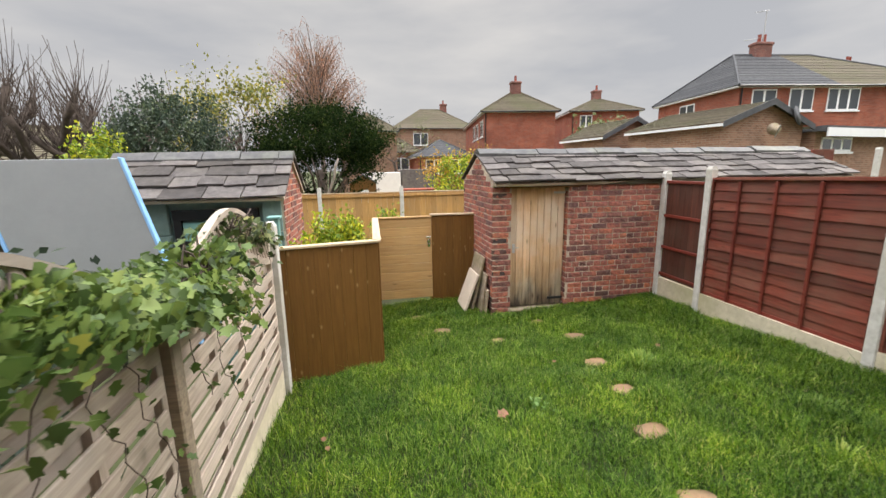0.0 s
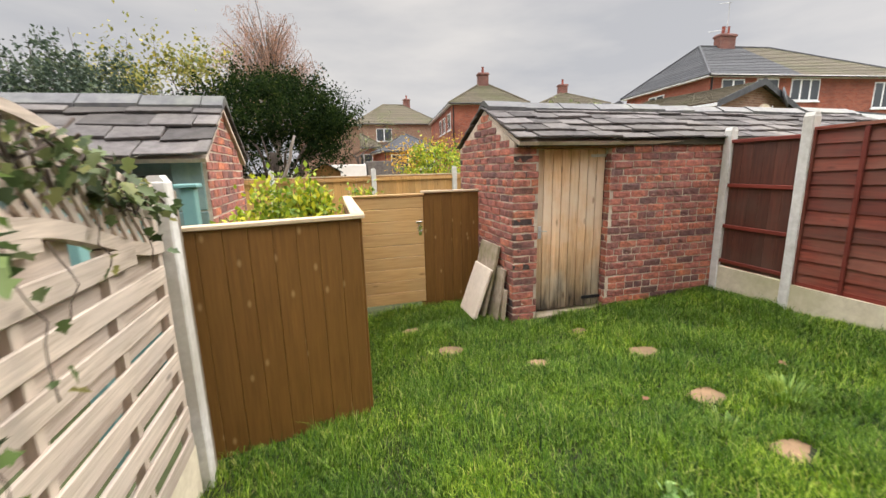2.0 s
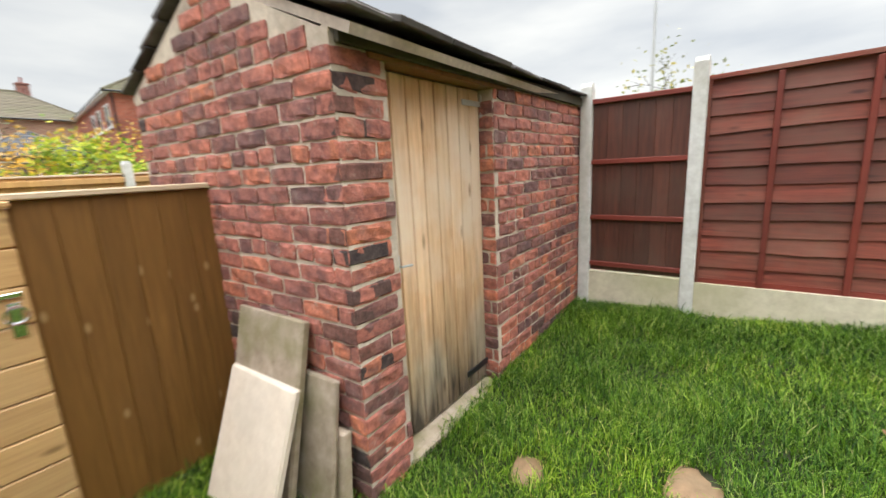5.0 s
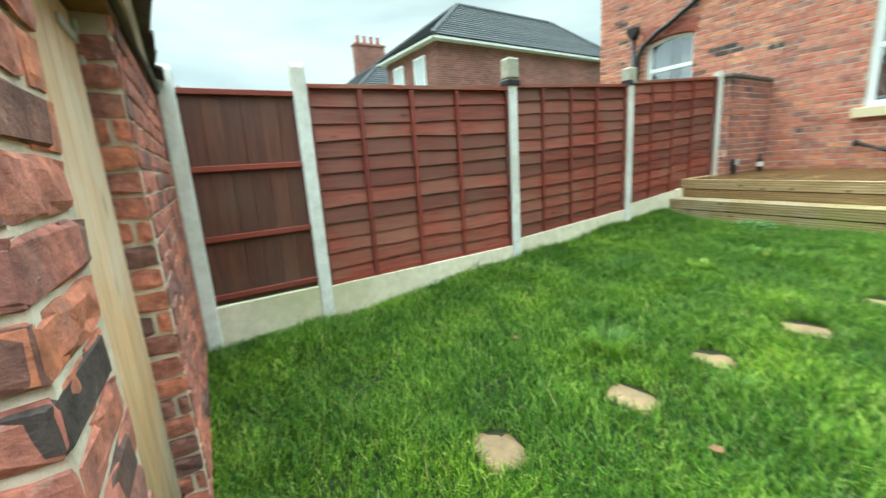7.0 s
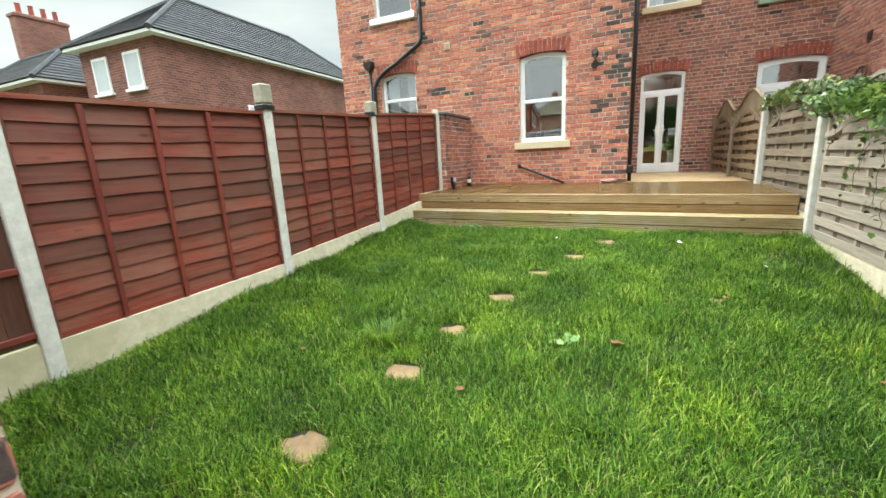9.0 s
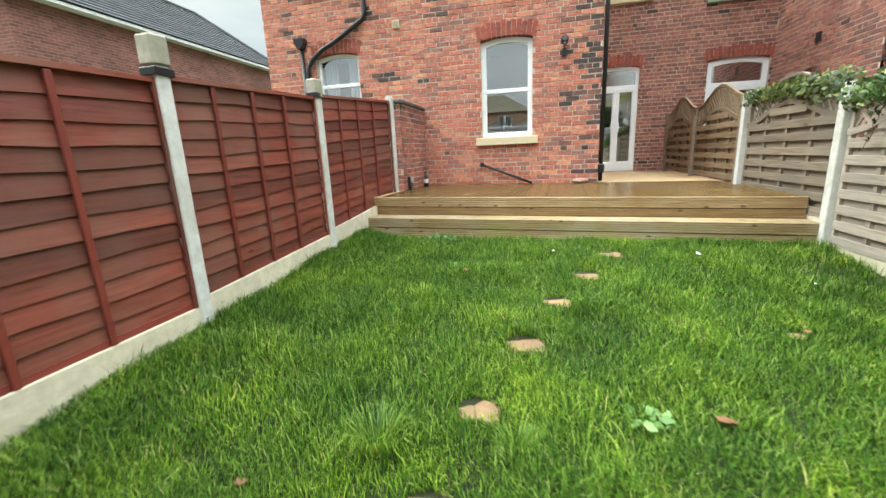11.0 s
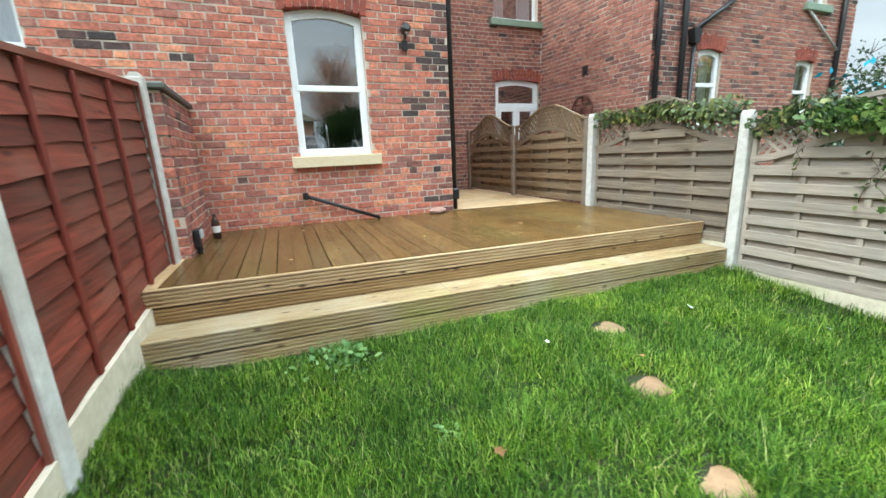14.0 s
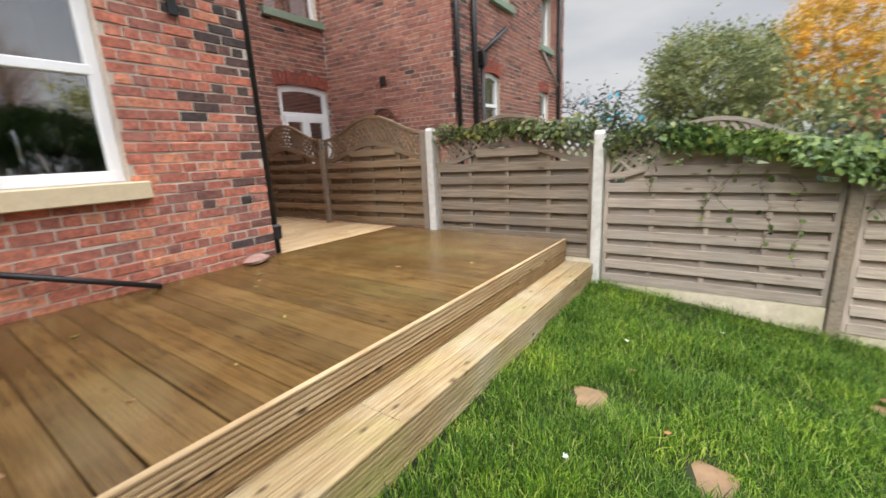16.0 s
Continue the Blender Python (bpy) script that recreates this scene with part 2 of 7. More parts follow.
# paler copies of the fence timber: brighter light and exposure put into the colour
M_GREY_PALE = wood("fence_timber_light", (0.33, 0.272, 0.218), (0.64, 0.54, 0.45), (0.45, 0.392, 0.338), 0.75, 0, 0.2, wear=0.6)
M_GREY_MID = wood("fence_timber_mid", (0.255, 0.212, 0.173), (0.50, 0.422, 0.35), (0.345, 0.312, 0.278), 0.75, 0, 0.2, wear=0.65)
# darker, browner copy for the bays beside the deck
M_GREY_DARK = wood("fence_timber_brown", (0.13, 0.085, 0.045), (0.31, 0.215, 0.125), (0.20, 0.155, 0.105), 0.7, 0, 0.25, wear=0.7)
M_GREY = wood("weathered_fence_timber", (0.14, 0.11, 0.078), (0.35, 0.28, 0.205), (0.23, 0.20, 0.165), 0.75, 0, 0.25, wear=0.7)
M_BROWN = wood("brown_stained_timber", (0.135, 0.062, 0.014), (0.225, 0.108, 0.026), (0.19, 0.092, 0.022), 0.55, 2, 0.12, knot=(0.46, 0.31, 0.15))
M_PINE = wood("honey_pine", (0.48, 0.28, 0.11), (0.68, 0.44, 0.19), (0.55, 0.37, 0.18), 0.55, 0, 0.12)
M_CAP = wood("pale_capping", (0.45, 0.33, 0.2), (0.62, 0.49, 0.33), (0.55, 0.45, 0.33), 0.6, 0, 0.1, knots=False)
M_ORANGE = wood("orange_fence_timber", (0.42, 0.22, 0.07), (0.62, 0.36, 0.13), (0.45, 0.28, 0.13), 0.6, 2, 0.15)
M_SLATE = grained("stone_slate", (0.075, 0.068, 0.066), (0.16, 0.146, 0.142), 9, 0.88, (0.2, 0.18, 0.155), 1.7, 0.5, 0.45, 0.8, spec=0.15)
M_SLATE_W = grained("ridge_stone", (0.06, 0.06, 0.063), (0.12, 0.118, 0.12), 8, 0.6, (0.2, 0.22, 0.14), 2.0, 0.3, 0.2)
# soil darkened in colour to deepen the shade between grass blades
M_SOIL = grained("soil", (0.014, 0.013, 0.006), (0.032, 0.034, 0.01), 12, 0.95, (0.022, 0.034, 0.008), 3.0, 0.7)
M_GROUND = grained("far_ground", (0.06, 0.07, 0.03), (0.10, 0.12, 0.045), 0.8, 0.95, (0.13, 0.12, 0.08), 0.15, 0.6)
M_STONE = grained("stepping_stone", (0.21, 0.125, 0.065), (0.34, 0.21, 0.115), 14, 0.8, (0.13, 0.10, 0.055), 5.0, 0.7, 0.2)
M_SLAB_PALE = grained("pale_slab", (0.6, 0.5, 0.4), (0.72, 0.62, 0.51), 16, 0.8, (0.5, 0.45, 0.38), 3.0, 0.4)
M_SLAB_MOSS = grained("mossy_slab", (0.28, 0.215, 0.15), (0.54, 0.44, 0.34), 9, 0.85, (0.23, 0.205, 0.095), 5.0, 0.8, 0.2)
M_SILL = grained("cream_sill", (0.58, 0.47, 0.30), (0.68, 0.57, 0.38), 20, 0.7, (0.5, 0.42, 0.28), 2.0, 0.3)
M_SILL_GREEN = grained("green_painted_sill", (0.2, 0.27, 0.2), (0.28, 0.35, 0.27), 20, 0.6)
M_UPVC = grained("white_upvc", (0.84, 0.85, 0.86), (0.9, 0.91, 0.92), 3, 0.3, relief=0.02)
M_BLACK = grained("black_plastic", (0.012, 0.012, 0.013), (0.022, 0.022, 0.024), 10, 0.35, relief=0.05)
M_STEEL = mat("chrome", 0.2, 1.0)[0]
M_STEEL.node_tree.nodes["Principled BSDF"].inputs["Base Color"].default_value = (0.7, 0.7, 0.7, 1)
M_GALV = grained("galvanised_steel", (0.4, 0.4, 0.4), (0.55, 0.55, 0.55), 20, 0.5, relief=0.1)
M_GLASS = glass_mat("window_glass")
# near-black lining: the gloom of an unlit room is put into its colour
M_ROOM = grained("unlit_room_dark", (0.025, 0.025, 0.025), (0.045, 0.044, 0.042), 3, 0.9)
M_CURTAIN = grained("net_curtain", (0.6, 0.6, 0.62), (0.72, 0.72, 0.74), 12, 0.9)
M_TEAL = grained("teal_paint", (0.17, 0.36, 0.35), (0.24, 0.45, 0.43), 6, 0.55, (0.14, 0.28, 0.28), 1.5, 0.4, 0.15)
M_TEAL_GREY = grained("grey_teal_block", (0.16, 0.25, 0.24), (0.24, 0.33, 0.31), 12, 0.75, (0.14, 0.2, 0.19), 2.0, 0.5, 0.2)
M_BOARD = grained("grey_board", (0.27, 0.285, 0.29), (0.31, 0.325, 0.33), 4, 0.5, (0.24, 0.25, 0.26), 1.0, 0.3, relief=0.05)
M_BLUE = grained("pale_blue_trim", (0.2, 0.42, 0.72), (0.25, 0.48, 0.78), 6, 0.5, relief=0.05)
M_TILE_GREY = grained("grey_roof_tile", (0.07, 0.072, 0.078), (0.12, 0.122, 0.128), 5, 0.9, vary=0.15, spec=0.12)
M_TILE_BROWN = grained("brown_roof_tile", (0.10, 0.085, 0.06), (0.16, 0.136, 0.098), 5, 0.8, (0.1, 0.11, 0.05), 0.6, 0.5, 0.15, spec=0.12)


def far_brick(name, a, c, joint):
    """Brickwork that is only seen from far: courses of the true size in the material."""
    m, n, l, b = mat(name, 0.85, spec=0.3)
    g, sep, com = n.new("ShaderNodeNewGeometry"), n.new("ShaderNodeSeparateXYZ"), n.new("ShaderNodeCombineXYZ")
    l.new(g.outputs["Position"], sep.inputs[0])
    l.new(math_node(n, l, "ADD", sep.outputs["X"], sep.outputs["Y"]), com.inputs[0])
    l.new(sep.outputs["Z"], com.inputs[1])
    t = n.new("ShaderNodeTexBrick")
    t.inputs["Scale"].default_value, t.inputs["Brick Width"].default_value, t.inputs["Row Height"].default_value, t.inputs["Mortar Size"].default_value = 1.0, 0.235, 0.08, 0.007
    t.inputs["Color1"].default_value, t.inputs["Color2"].default_value, t.inputs["Mortar"].default_value = (*a, 1), (*c, 1), (*joint, 1)
    l.new(com.outputs[0], t.inputs["Vector"])
    r = ramp(n, [(0.3, (0.72, 0.72, 0.74)), (0.7, (1.2, 1.18, 1.15))])
    l.new(noise_tex(n, l, world_coords(n, l), 0.7, 6.0), r.inputs["Fac"])
    l.new(mixed(n, l, 1.0, t.outputs["Color"], r.outputs["Color"], "MULTIPLY"), b.inputs["Base Color"])
    return m


M_FAR_PLAIN = far_brick("orange_red_brickwork", (0.25, 0.065, 0.04), (0.38, 0.105, 0.06), (0.3, 0.2, 0.16))
M_FAR_BUFF = far_brick("buff_brickwork", (0.24, 0.13, 0.09), (0.37, 0.21, 0.145), (0.36, 0.29, 0.22))
M_BRICK_PLUM = far_brick("plum_brickwork", (0.15, 0.062, 0.052), (0.26, 0.105, 0.08), (0.3, 0.2, 0.17))
M_RENDER_W = grained("white_render", (0.66, 0.65, 0.62), (0.76, 0.75, 0.72), 5, 0.8, (0.55, 0.54, 0.5), 0.7, 0.4)
M_BARK = grained("bark", (0.05, 0.036, 0.03), (0.11, 0.085, 0.07), 7, 0.9)
M_BARK_PALE = grained("bare_wood", (0.30, 0.255, 0.215), (0.44, 0.385, 0.33), 9, 0.85, spec=0.15)
M_TWIG = grained("russet_twig", (0.25, 0.14, 0.10), (0.38, 0.24, 0.19), 4, 0.9)
M_GRASS = leaf_mat("grass_blade", [(0.0, (0.008, 0.032, 0.003)), (0.40, (0.056, 0.144, 0.006)), (0.78, (0.165, 0.294, 0.017)), (0.95, (0.33, 0.46, 0.08)), (1.0, (0.42, 0.38, 0.16))], 0.6)
M_GRASS.node_tree.nodes["Principled BSDF"].inputs["Specular IOR Level"].default_value = 0.32
# darker copy of the ivy leaf; dimmer light on those stretches is in the colour
M_IVY_DARK = leaf_mat("ivy_leaf_dark", [(0.0, (0.026, 0.042, 0.016)), (0.5, (0.085, 0.128, 0.042)), (0.85, (0.165, 0.20, 0.08)), (1.0, (0.34, 0.32, 0.10))])
M_IVY = leaf_mat("ivy_leaf", [(0.0, (0.026, 0.052, 0.016)), (0.5, (0.092, 0.16, 0.038)), (0.975, (0.21, 0.29, 0.08)), (1.0, (0.36, 0.34, 0.06))])
M_YEW = leaf_mat("yew_needle", [(0.0, (0.006, 0.014, 0.004)), (0.7, (0.016, 0.034, 0.008)), (1.0, (0.05, 0.075, 0.016))], 0.95)
M_YEW.node_tree.nodes["Principled BSDF"].inputs["Specular IOR Level"].default_value = 0.12
M_HOLLY = leaf_mat("holly_leaf", [(0.0, (0.03, 0.05, 0.035)), (0.7, (0.06, 0.09, 0.055)), (1.0, (0.1, 0.14, 0.08))])
M_YLEAF = leaf_mat("yellow_leaf", [(0.0, (0.11, 0.14, 0.035)), (0.6, (0.24, 0.24, 0.05)), (1.0, (0.42, 0.35, 0.07))])
M_CONIFER = leaf_mat("golden_conifer", [(0.0, (0.10, 0.19, 0.02)), (0.5, (0.28, 0.38, 0.03)), (1.0, (0.55, 0.52, 0.04))])
M_RUSSET = leaf_mat("russet_leaf", [(0.0, (0.22, 0.10, 0.05)), (1.0, (0.42, 0.21, 0.12))])
M_WILLOW = leaf_mat("willow_leaf", [(0.0, (0.12, 0.15, 0.06)), (1.0, (0.26, 0.28, 0.12))])
M_AUTUMN = leaf_mat("autumn_leaf", [(0.0, (0.45, 0.25, 0.03)), (1.0, (0.65, 0.42, 0.07))])

# ---- mesh helpers ----
WM = {}


def thing(name, m=Matrix(), label="", category="", group="", kind="", data=None):
    ob = new(name, data)
    ob.matrix_basis = m
    WM[ob] = m.copy()
    return tagged(ob, label, category, group, kind)


def mesh_of(geo, name, material, smooth=False):
    me = bpy.data.meshes.new(name)
    me.from_pydata(geo[0], [], geo[1])
    me.materials.append(material)
    if smooth:
        me.shade_smooth()
    return me


def part(name, geo, material, parent, label="", m=Matrix(), smooth=False, kind=""):
    """A mesh object under a thing or a part; m is its pose within that parent. geo: (verts, faces), or a mesh to share."""
    me = geo if isinstance(geo, bpy.types.Mesh) else mesh_of(geo, name, material, smooth)
    ob = new(name, me)
    ob.parent = parent
    ob.matrix_basis = m
    WM[ob] = WM[parent] @ m
    return tagged(ob, label, kind=kind)


def move(geo, m):
    return [tuple(m @ Vector(v)) for v in geo[0]], geo[1]


def join(*geos):
    vs, fs = [], []
    for v, f in geos:
        k = len(vs)
        vs.extend(v)
        fs.extend(tuple(i + k for i in q) for q in f)
    return vs, fs


def box(x0, x1, y0, y1, z0, z1, c=0.0):
    """A box, its edges cut by c."""
    if c <= 0:
        v = [(x, y, z) for z in (z0, z1) for y in (y0, y1) for x in (x0, x1)]
        return v, [(0, 2, 3, 1), (4, 5, 7, 6), (0, 1, 5, 4), (2, 6, 7, 3), (0, 4, 6, 2), (1, 3, 7, 5)]
    X, Y, Z = (x0, x1), (y0, y1), (z0, z1)
    v, idx = [], {}
    for i in (0, 1):
        for j in (0, 1):
            for k in (0, 1):
                sx, sy, sz = (1, -1)[i], (1, -1)[j], (1, -1)[k]
                for a, d in enumerate(((0, c, c), (c, 0, c), (c, c, 0))):
                    idx[i, j, k, a] = len(v)
                    v.append((X[i] + sx * d[0], Y[j] + sy * d[1], Z[k] + sz * d[2]))
    f = []
    for i in (0, 1):
        q = [idx[i, 0, 0, 0], idx[i, 1, 0, 0], idx[i, 1, 1, 0], idx[i, 0, 1, 0]]
        f.append(tuple(q if i else q[::-1]))
        q = [idx[0, i, 0, 1], idx[0, i, 1, 1], idx[1, i, 1, 1], idx[1, i, 0, 1]]
        f.append(tuple(q if i else q[::-1]))
        q = [idx[0, 0, i, 2], idx[1, 0, i, 2], idx[1, 1, i, 2], idx[0, 1, i, 2]]
        f.append(tuple(q if i else q[::-1]))
    for i in (0, 1):
        for j in (0, 1):
            f.append((idx[i, j, 0, 0], idx[i, j, 1, 0], idx[i, j, 1, 1], idx[i, j, 0, 1]))
            f.append((idx[i, 0, j, 0], idx[i, 1, j, 0], idx[i, 1, j, 2], idx[i, 0, j, 2]))
            f.append((idx[0, i, j, 1], idx[1, i, j, 1], idx[1, i, j, 2], idx[0, i, j, 2]))
            for k in (0, 1):
                f.append((idx[i, j, k, 0], idx[i, j, k, 1], idx[i, j, k, 2]))
    return v, f


def prism(outline, y0, y1):
    """An outline in x and z, pushed from y0 to y1."""
    k = len(outline)
    v = [(x, y0, z) for x, z in outline] + [(x, y1, z) for x, z in outline]
    f = [tuple(range(k)), tuple(range(2 * k - 1, k - 1, -1))]
    f += [(i, i + k, (i + 1) % k + k, (i + 1) % k) for i in range(k)]
    return v, f


def strip(lower, upper, y0, y1):
    """A band between two lines of equal count in x and z, pushed from y0 to y1."""
    k = len(lower)
    v = [(x, y, z) for y in (y0, y1) for line in (lower, upper) for x, z in line]
    f = []
    for i in range(k - 1):
        a, b, c, d = i, i + 1, k + i + 1, k + i
        f += [(a, b, c, d), tuple(q + 2 * k for q in (d, c, b, a)), (a, a + 2 * k, b + 2 * k, b), (d, c, c + 2 * k, d + 2 * k)]
    f += [(0, k, 3 * k, 2 * k), (k - 1, 3 * k - 1, 4 * k - 1, 2 * k - 1)]
    return v, f


def tube(points, radii, sides=8, cap=True):
    """A round bar along points."""
    v, f = [], []
    up = Vector((0.13, 0.27, 0.95))
    for i, p in enumerate(points):
        p = Vector(p)
        d = (Vector(points[min(i + 1, len(points) - 1)]) - Vector(points[max(i - 1, 0)])).normalized()
        a = d.cross(up if abs(d.dot(up)) < 0.95 else Vector((1, 0, 0))).normalized()
        b = d.cross(a)
        r = radii[i] if isinstance(radii, (list, tuple)) else radii
        for k in range(sides):
            w = 2 * math.pi * k / sides
            v.append(tuple(p + r * (math.cos(w) * a + math.sin(w) * b)))
        if i:
            for k in range(sides):
                q = (i - 1) * sides
                f.append((q + k, q + (k + 1) % sides, q + sides + (k + 1) % sides, q + sides + k))
    if cap:
        f.append(tuple(range(sides))[::-1])
        f.append(tuple(len(v) - sides + k for k in range(sides)))
    return v, f


def lathe(profile, sides=16):
    """A turned shape: (radius, height) pairs about z."""
    v, f = [], []
    for i, (r, z) in enumerate(profile):
        for k in range(sides):
            w = 2 * math.pi * k / sides
            v.append((r * math.cos(w), r * math.sin(w), z))
        if i:
            for k in range(sides):
                q = (i - 1) * sides
                f.append((q + k, q + (k + 1) % sides, q + sides + (k + 1) % sides, q + sides + k))
    f.append(tuple(range(sides))[::-1])
    f.append(tuple(len(v) - sides + k for k in range(sides)))
    return v, f


def along(p0, p1, z=0.0):
    """A pose whose x runs from p0 to p1 on plan; the left hand of that way is y."""
    a = math.atan2(p1[1] - p0[1], p1[0] - p0[0])
    return Matrix.Translation((p0[0], p0[1], z)) @ Matrix.Rotation(a, 4, "Z")


def grass_height(x, y):
    """The lie of the lawn."""
    z = float(np.interp(y, (-1, 0, 1, 2.3, 3.6, 4.5, 5.6, 9, 30), (0.09, 0.08, 0.01, -0.10, -0.235, -0.30, -0.33, -0.4, -0.4)))
    return z + 0.05 * (x - 2.2) * min(1.0, max(0.0, y / 3.0)) * (1 if y < 8 else 0) + float(np.interp(y, (0.5, 1.6), (0.10, 0.035))) * min(1.0, max(0.0, (x - 3.3) / 0.9)) ** 2 + 0.012 * noise.noise(Vector((x * 1.7, y * 1.7, 0)))


# ---- brickwork ----
BH, BL, JOINT = 0.0826, 0.236, 0.0135


def brick_mesh(name, length, material, seed, depth=0.007, worn=1.0):
    r = random.Random(seed)
    h = BH - JOINT
    if worn > 1.2:
        # a face of worn lumps within a chipped, rounded arris
        nx = max(2, round(length / 0.055))
        chip = {}
        for i in range(nx + 1):
            for j in range(4):
                rim = i in (0, nx) or j in (0, 3)
                corner = i in (0, nx) and j in (0, 3)
                x, z = length * i / nx, h * (0.0, 0.22, 0.78, 1.0)[j]
                if 0 < i < nx:
                    x += r.uniform(-0.010, 0.010)
                inx = (1 if i == 0 else -1 if i == nx else 0) * r.uniform(-0.002, 0.003 if not corner else 0.008)
                inz = (1 if j == 0 else -1 if j == 3 else 0) * r.uniform(-0.004, 0.002 if not corner else 0.006)
                y = depth + (r.uniform(-0.003, 0.001) if rim else r.uniform(0.0, 0.006))
                if not rim and r.random() < 0.12:
                    y -= 0.006
                chip[i, j] = (x + inx, y, z + inz)
        ring = [(i, 0) for i in range(nx)] + [(nx, j) for j in range(3)] + [(i, 3) for i in range(nx, 0, -1)] + [(0, j) for j in range(3, 0, -1)]
        keys = list(chip)
        at = {k: q for q, k in enumerate(keys)}
        v = [chip[k] for k in keys] + [(chip[k][0], -0.012, chip[k][2]) for k in ring]
        f = [(at[i, j], at[i, j + 1], at[i + 1, j + 1], at[i + 1, j]) for i in range(nx) for j in range(3)]
        m, o = len(ring), len(keys)
        f += [(at[ring[q]], at[ring[(q + 1) % m]], o + (q + 1) % m, o + q) for q in range(m)]
        return v, f
    v, f = box(0, length, -0.006, depth, 0, h, 0.004 * worn)
    v = [(x + r.uniform(-0.004, 0.004) * worn, y + (r.uniform(-0.004, 0.003) * worn if y > 0 else 0), z + r.uniform(-0.0035, 0.0035) * worn) for x, y, z in v]
    return v, f


def brick_wall(host, m, width, z0, z1, openings, material, mortar, near=None, seed=1, thick=0.24, soot=None, worn=1.0, top=None, recess=0.0, dark=None, body="wall", label="", bond=4):
    """A wall in its own pose: x along it, y out of its face. openings: (x0, x1, z0, z1). near: (x0, x1, z0, z1), the stretch whose bricks are parts.
    top: a function that gives the wall's height at x. dark: (x, z) -> True where the sooty bricks are."""
    rnd = random.Random(seed)
    xs = sorted({0.0, width, *(min(max(q, 0), width) for o in openings for q in o[:2])})
    if top:
        xs = sorted({*xs, *(width * i / 12 for i in range(13))})
    cells = []
    for a, b in zip(xs, xs[1:]):
        if b - a < 1e-4:
            continue
        mid, z = (a + b) / 2, z0
        for o in sorted((o for o in openings if o[0] < mid < o[1]), key=lambda o: o[2]):
            if o[2] > z + 1e-4:
                cells.append(box(a, b, -thick, 0, z, o[2]))
            z = max(z, o[3])
        if top:
            ta, tb = top(a), top(b)
            if min(ta, tb) > z:
                cells.append(prism([(a, z), (b, z), (b, tb), (a, ta)], -thick, 0))
        elif z1 > z + 1e-4:
            cells.append(box(a, b, -thick, 0, z, z1))
    if top and not openings:
        k = [width * i / 12 for i in range(13)]
        cells = [prism([(0, z0), (width, z0)] + [(x, top(x)) for x in k[::-1]], -thick, 0)]
    wall = part(body, join(*cells), mortar, host, label, m)
    kinds = {}
    for q, ln in (("s", BL - JOINT), ("h", (BL - JOINT) / 2 - JOINT / 2)):
        kinds[q] = [mesh_of(brick_mesh("brick", ln, material, seed * 10 + k, worn=worn), "brick", material) for k in range(9)]
        kinds[q + "d"] = [mesh_of(brick_mesh("brick", ln, dark or material, seed * 10 + k, worn=worn), "brick", dark or material) for k in range(9)]
    rest, rest_dark, made = [], [], 0
    row, z = 0, z0
    while z + BH * 0.9 <= z1:
        headers = row % bond == bond - 1
        step = BL / 2 if headers else BL
        x = -step * (0.5 if (row % 2) else 0.0) - rnd.uniform(0, 0.02)
        while x < width:
            a, b = max(x, 0.0), min(x + step - JOINT, width)
            zc = z + BH / 2
            for o in openings:
                if o[2] < zc < o[3]:
                    if a < o[0] < b:
                        b = o[0]
                    elif a < o[1] < b:
                        a = o[1]
                    elif o[0] <= a and b <= o[1]:
                        b = a
            x += step
            if b - a < 0.03:
                continue
            mid = (a + b) / 2
            if top and z + BH > top(mid):
                continue
            sooty = dark is not None and (noise.noise(Vector((mid * 1.3 + seed, z * 1.8, 3.0))) * 0.55 + rnd.uniform(-0.5, 0.5) > (0.56 - (soot(mid, z) if soot else 0.0)))
            key = ("h" if b - a < BL * 0.7 else "s") + ("d" if sooty else "")
            me = rnd.choice(kinds[key])
            full = (BL - JOINT) if key[0] == "s" else (BL - JOINT) / 2 - JOINT / 2
            wob = Matrix.Translation((a, rnd.uniform(-0.003, 0.003), z + rnd.uniform(-0.0025, 0.0025))) @ Matrix.Diagonal(((b - a) / full, 1, 1, 1)) @ Matrix.Rotation(rnd.uniform(-0.012, 0.012), 4, "Y")
            if near and near[0] <= mid <= near[1] and near[2] <= z <= near[3] and made < 300:
                part("brick", me, None, wall, m=wob)
                made += 1
            else:
                (rest_dark if sooty else rest).append((me, wob))
        z += BH
        row += 1
    for group, mt in ((rest, material), (rest_dark, dark)):
        if group:
            cache, vs, fs, k = {}, [], [], 0
            for me, w in group:
                if me not in cache:
                    co = np.array([v.co for v in me.vertices])
                    cache[me] = (co, [tuple(p.vertices) for p in me.polygons])
                co, polys = cache[me]
                w = np.array(w)
                vs.append(co @ w[:3, :3].T + w[:3, 3])
                fs.extend(tuple(i + k for i in p) for p in polys)
                k += len(co)
            part("brickwork", (np.concatenate(vs).tolist(), fs), mt, wall, kind="stuff")
    return wall


def arc(x0, x1, z, rise, count):
    """Points of a flat arch from x0 to x1, springing at z."""
    return [(x0 + (x1 - x0) * i / count, z + rise * (1 - (2 * i / count - 1) ** 2)) for i in range(count + 1)]


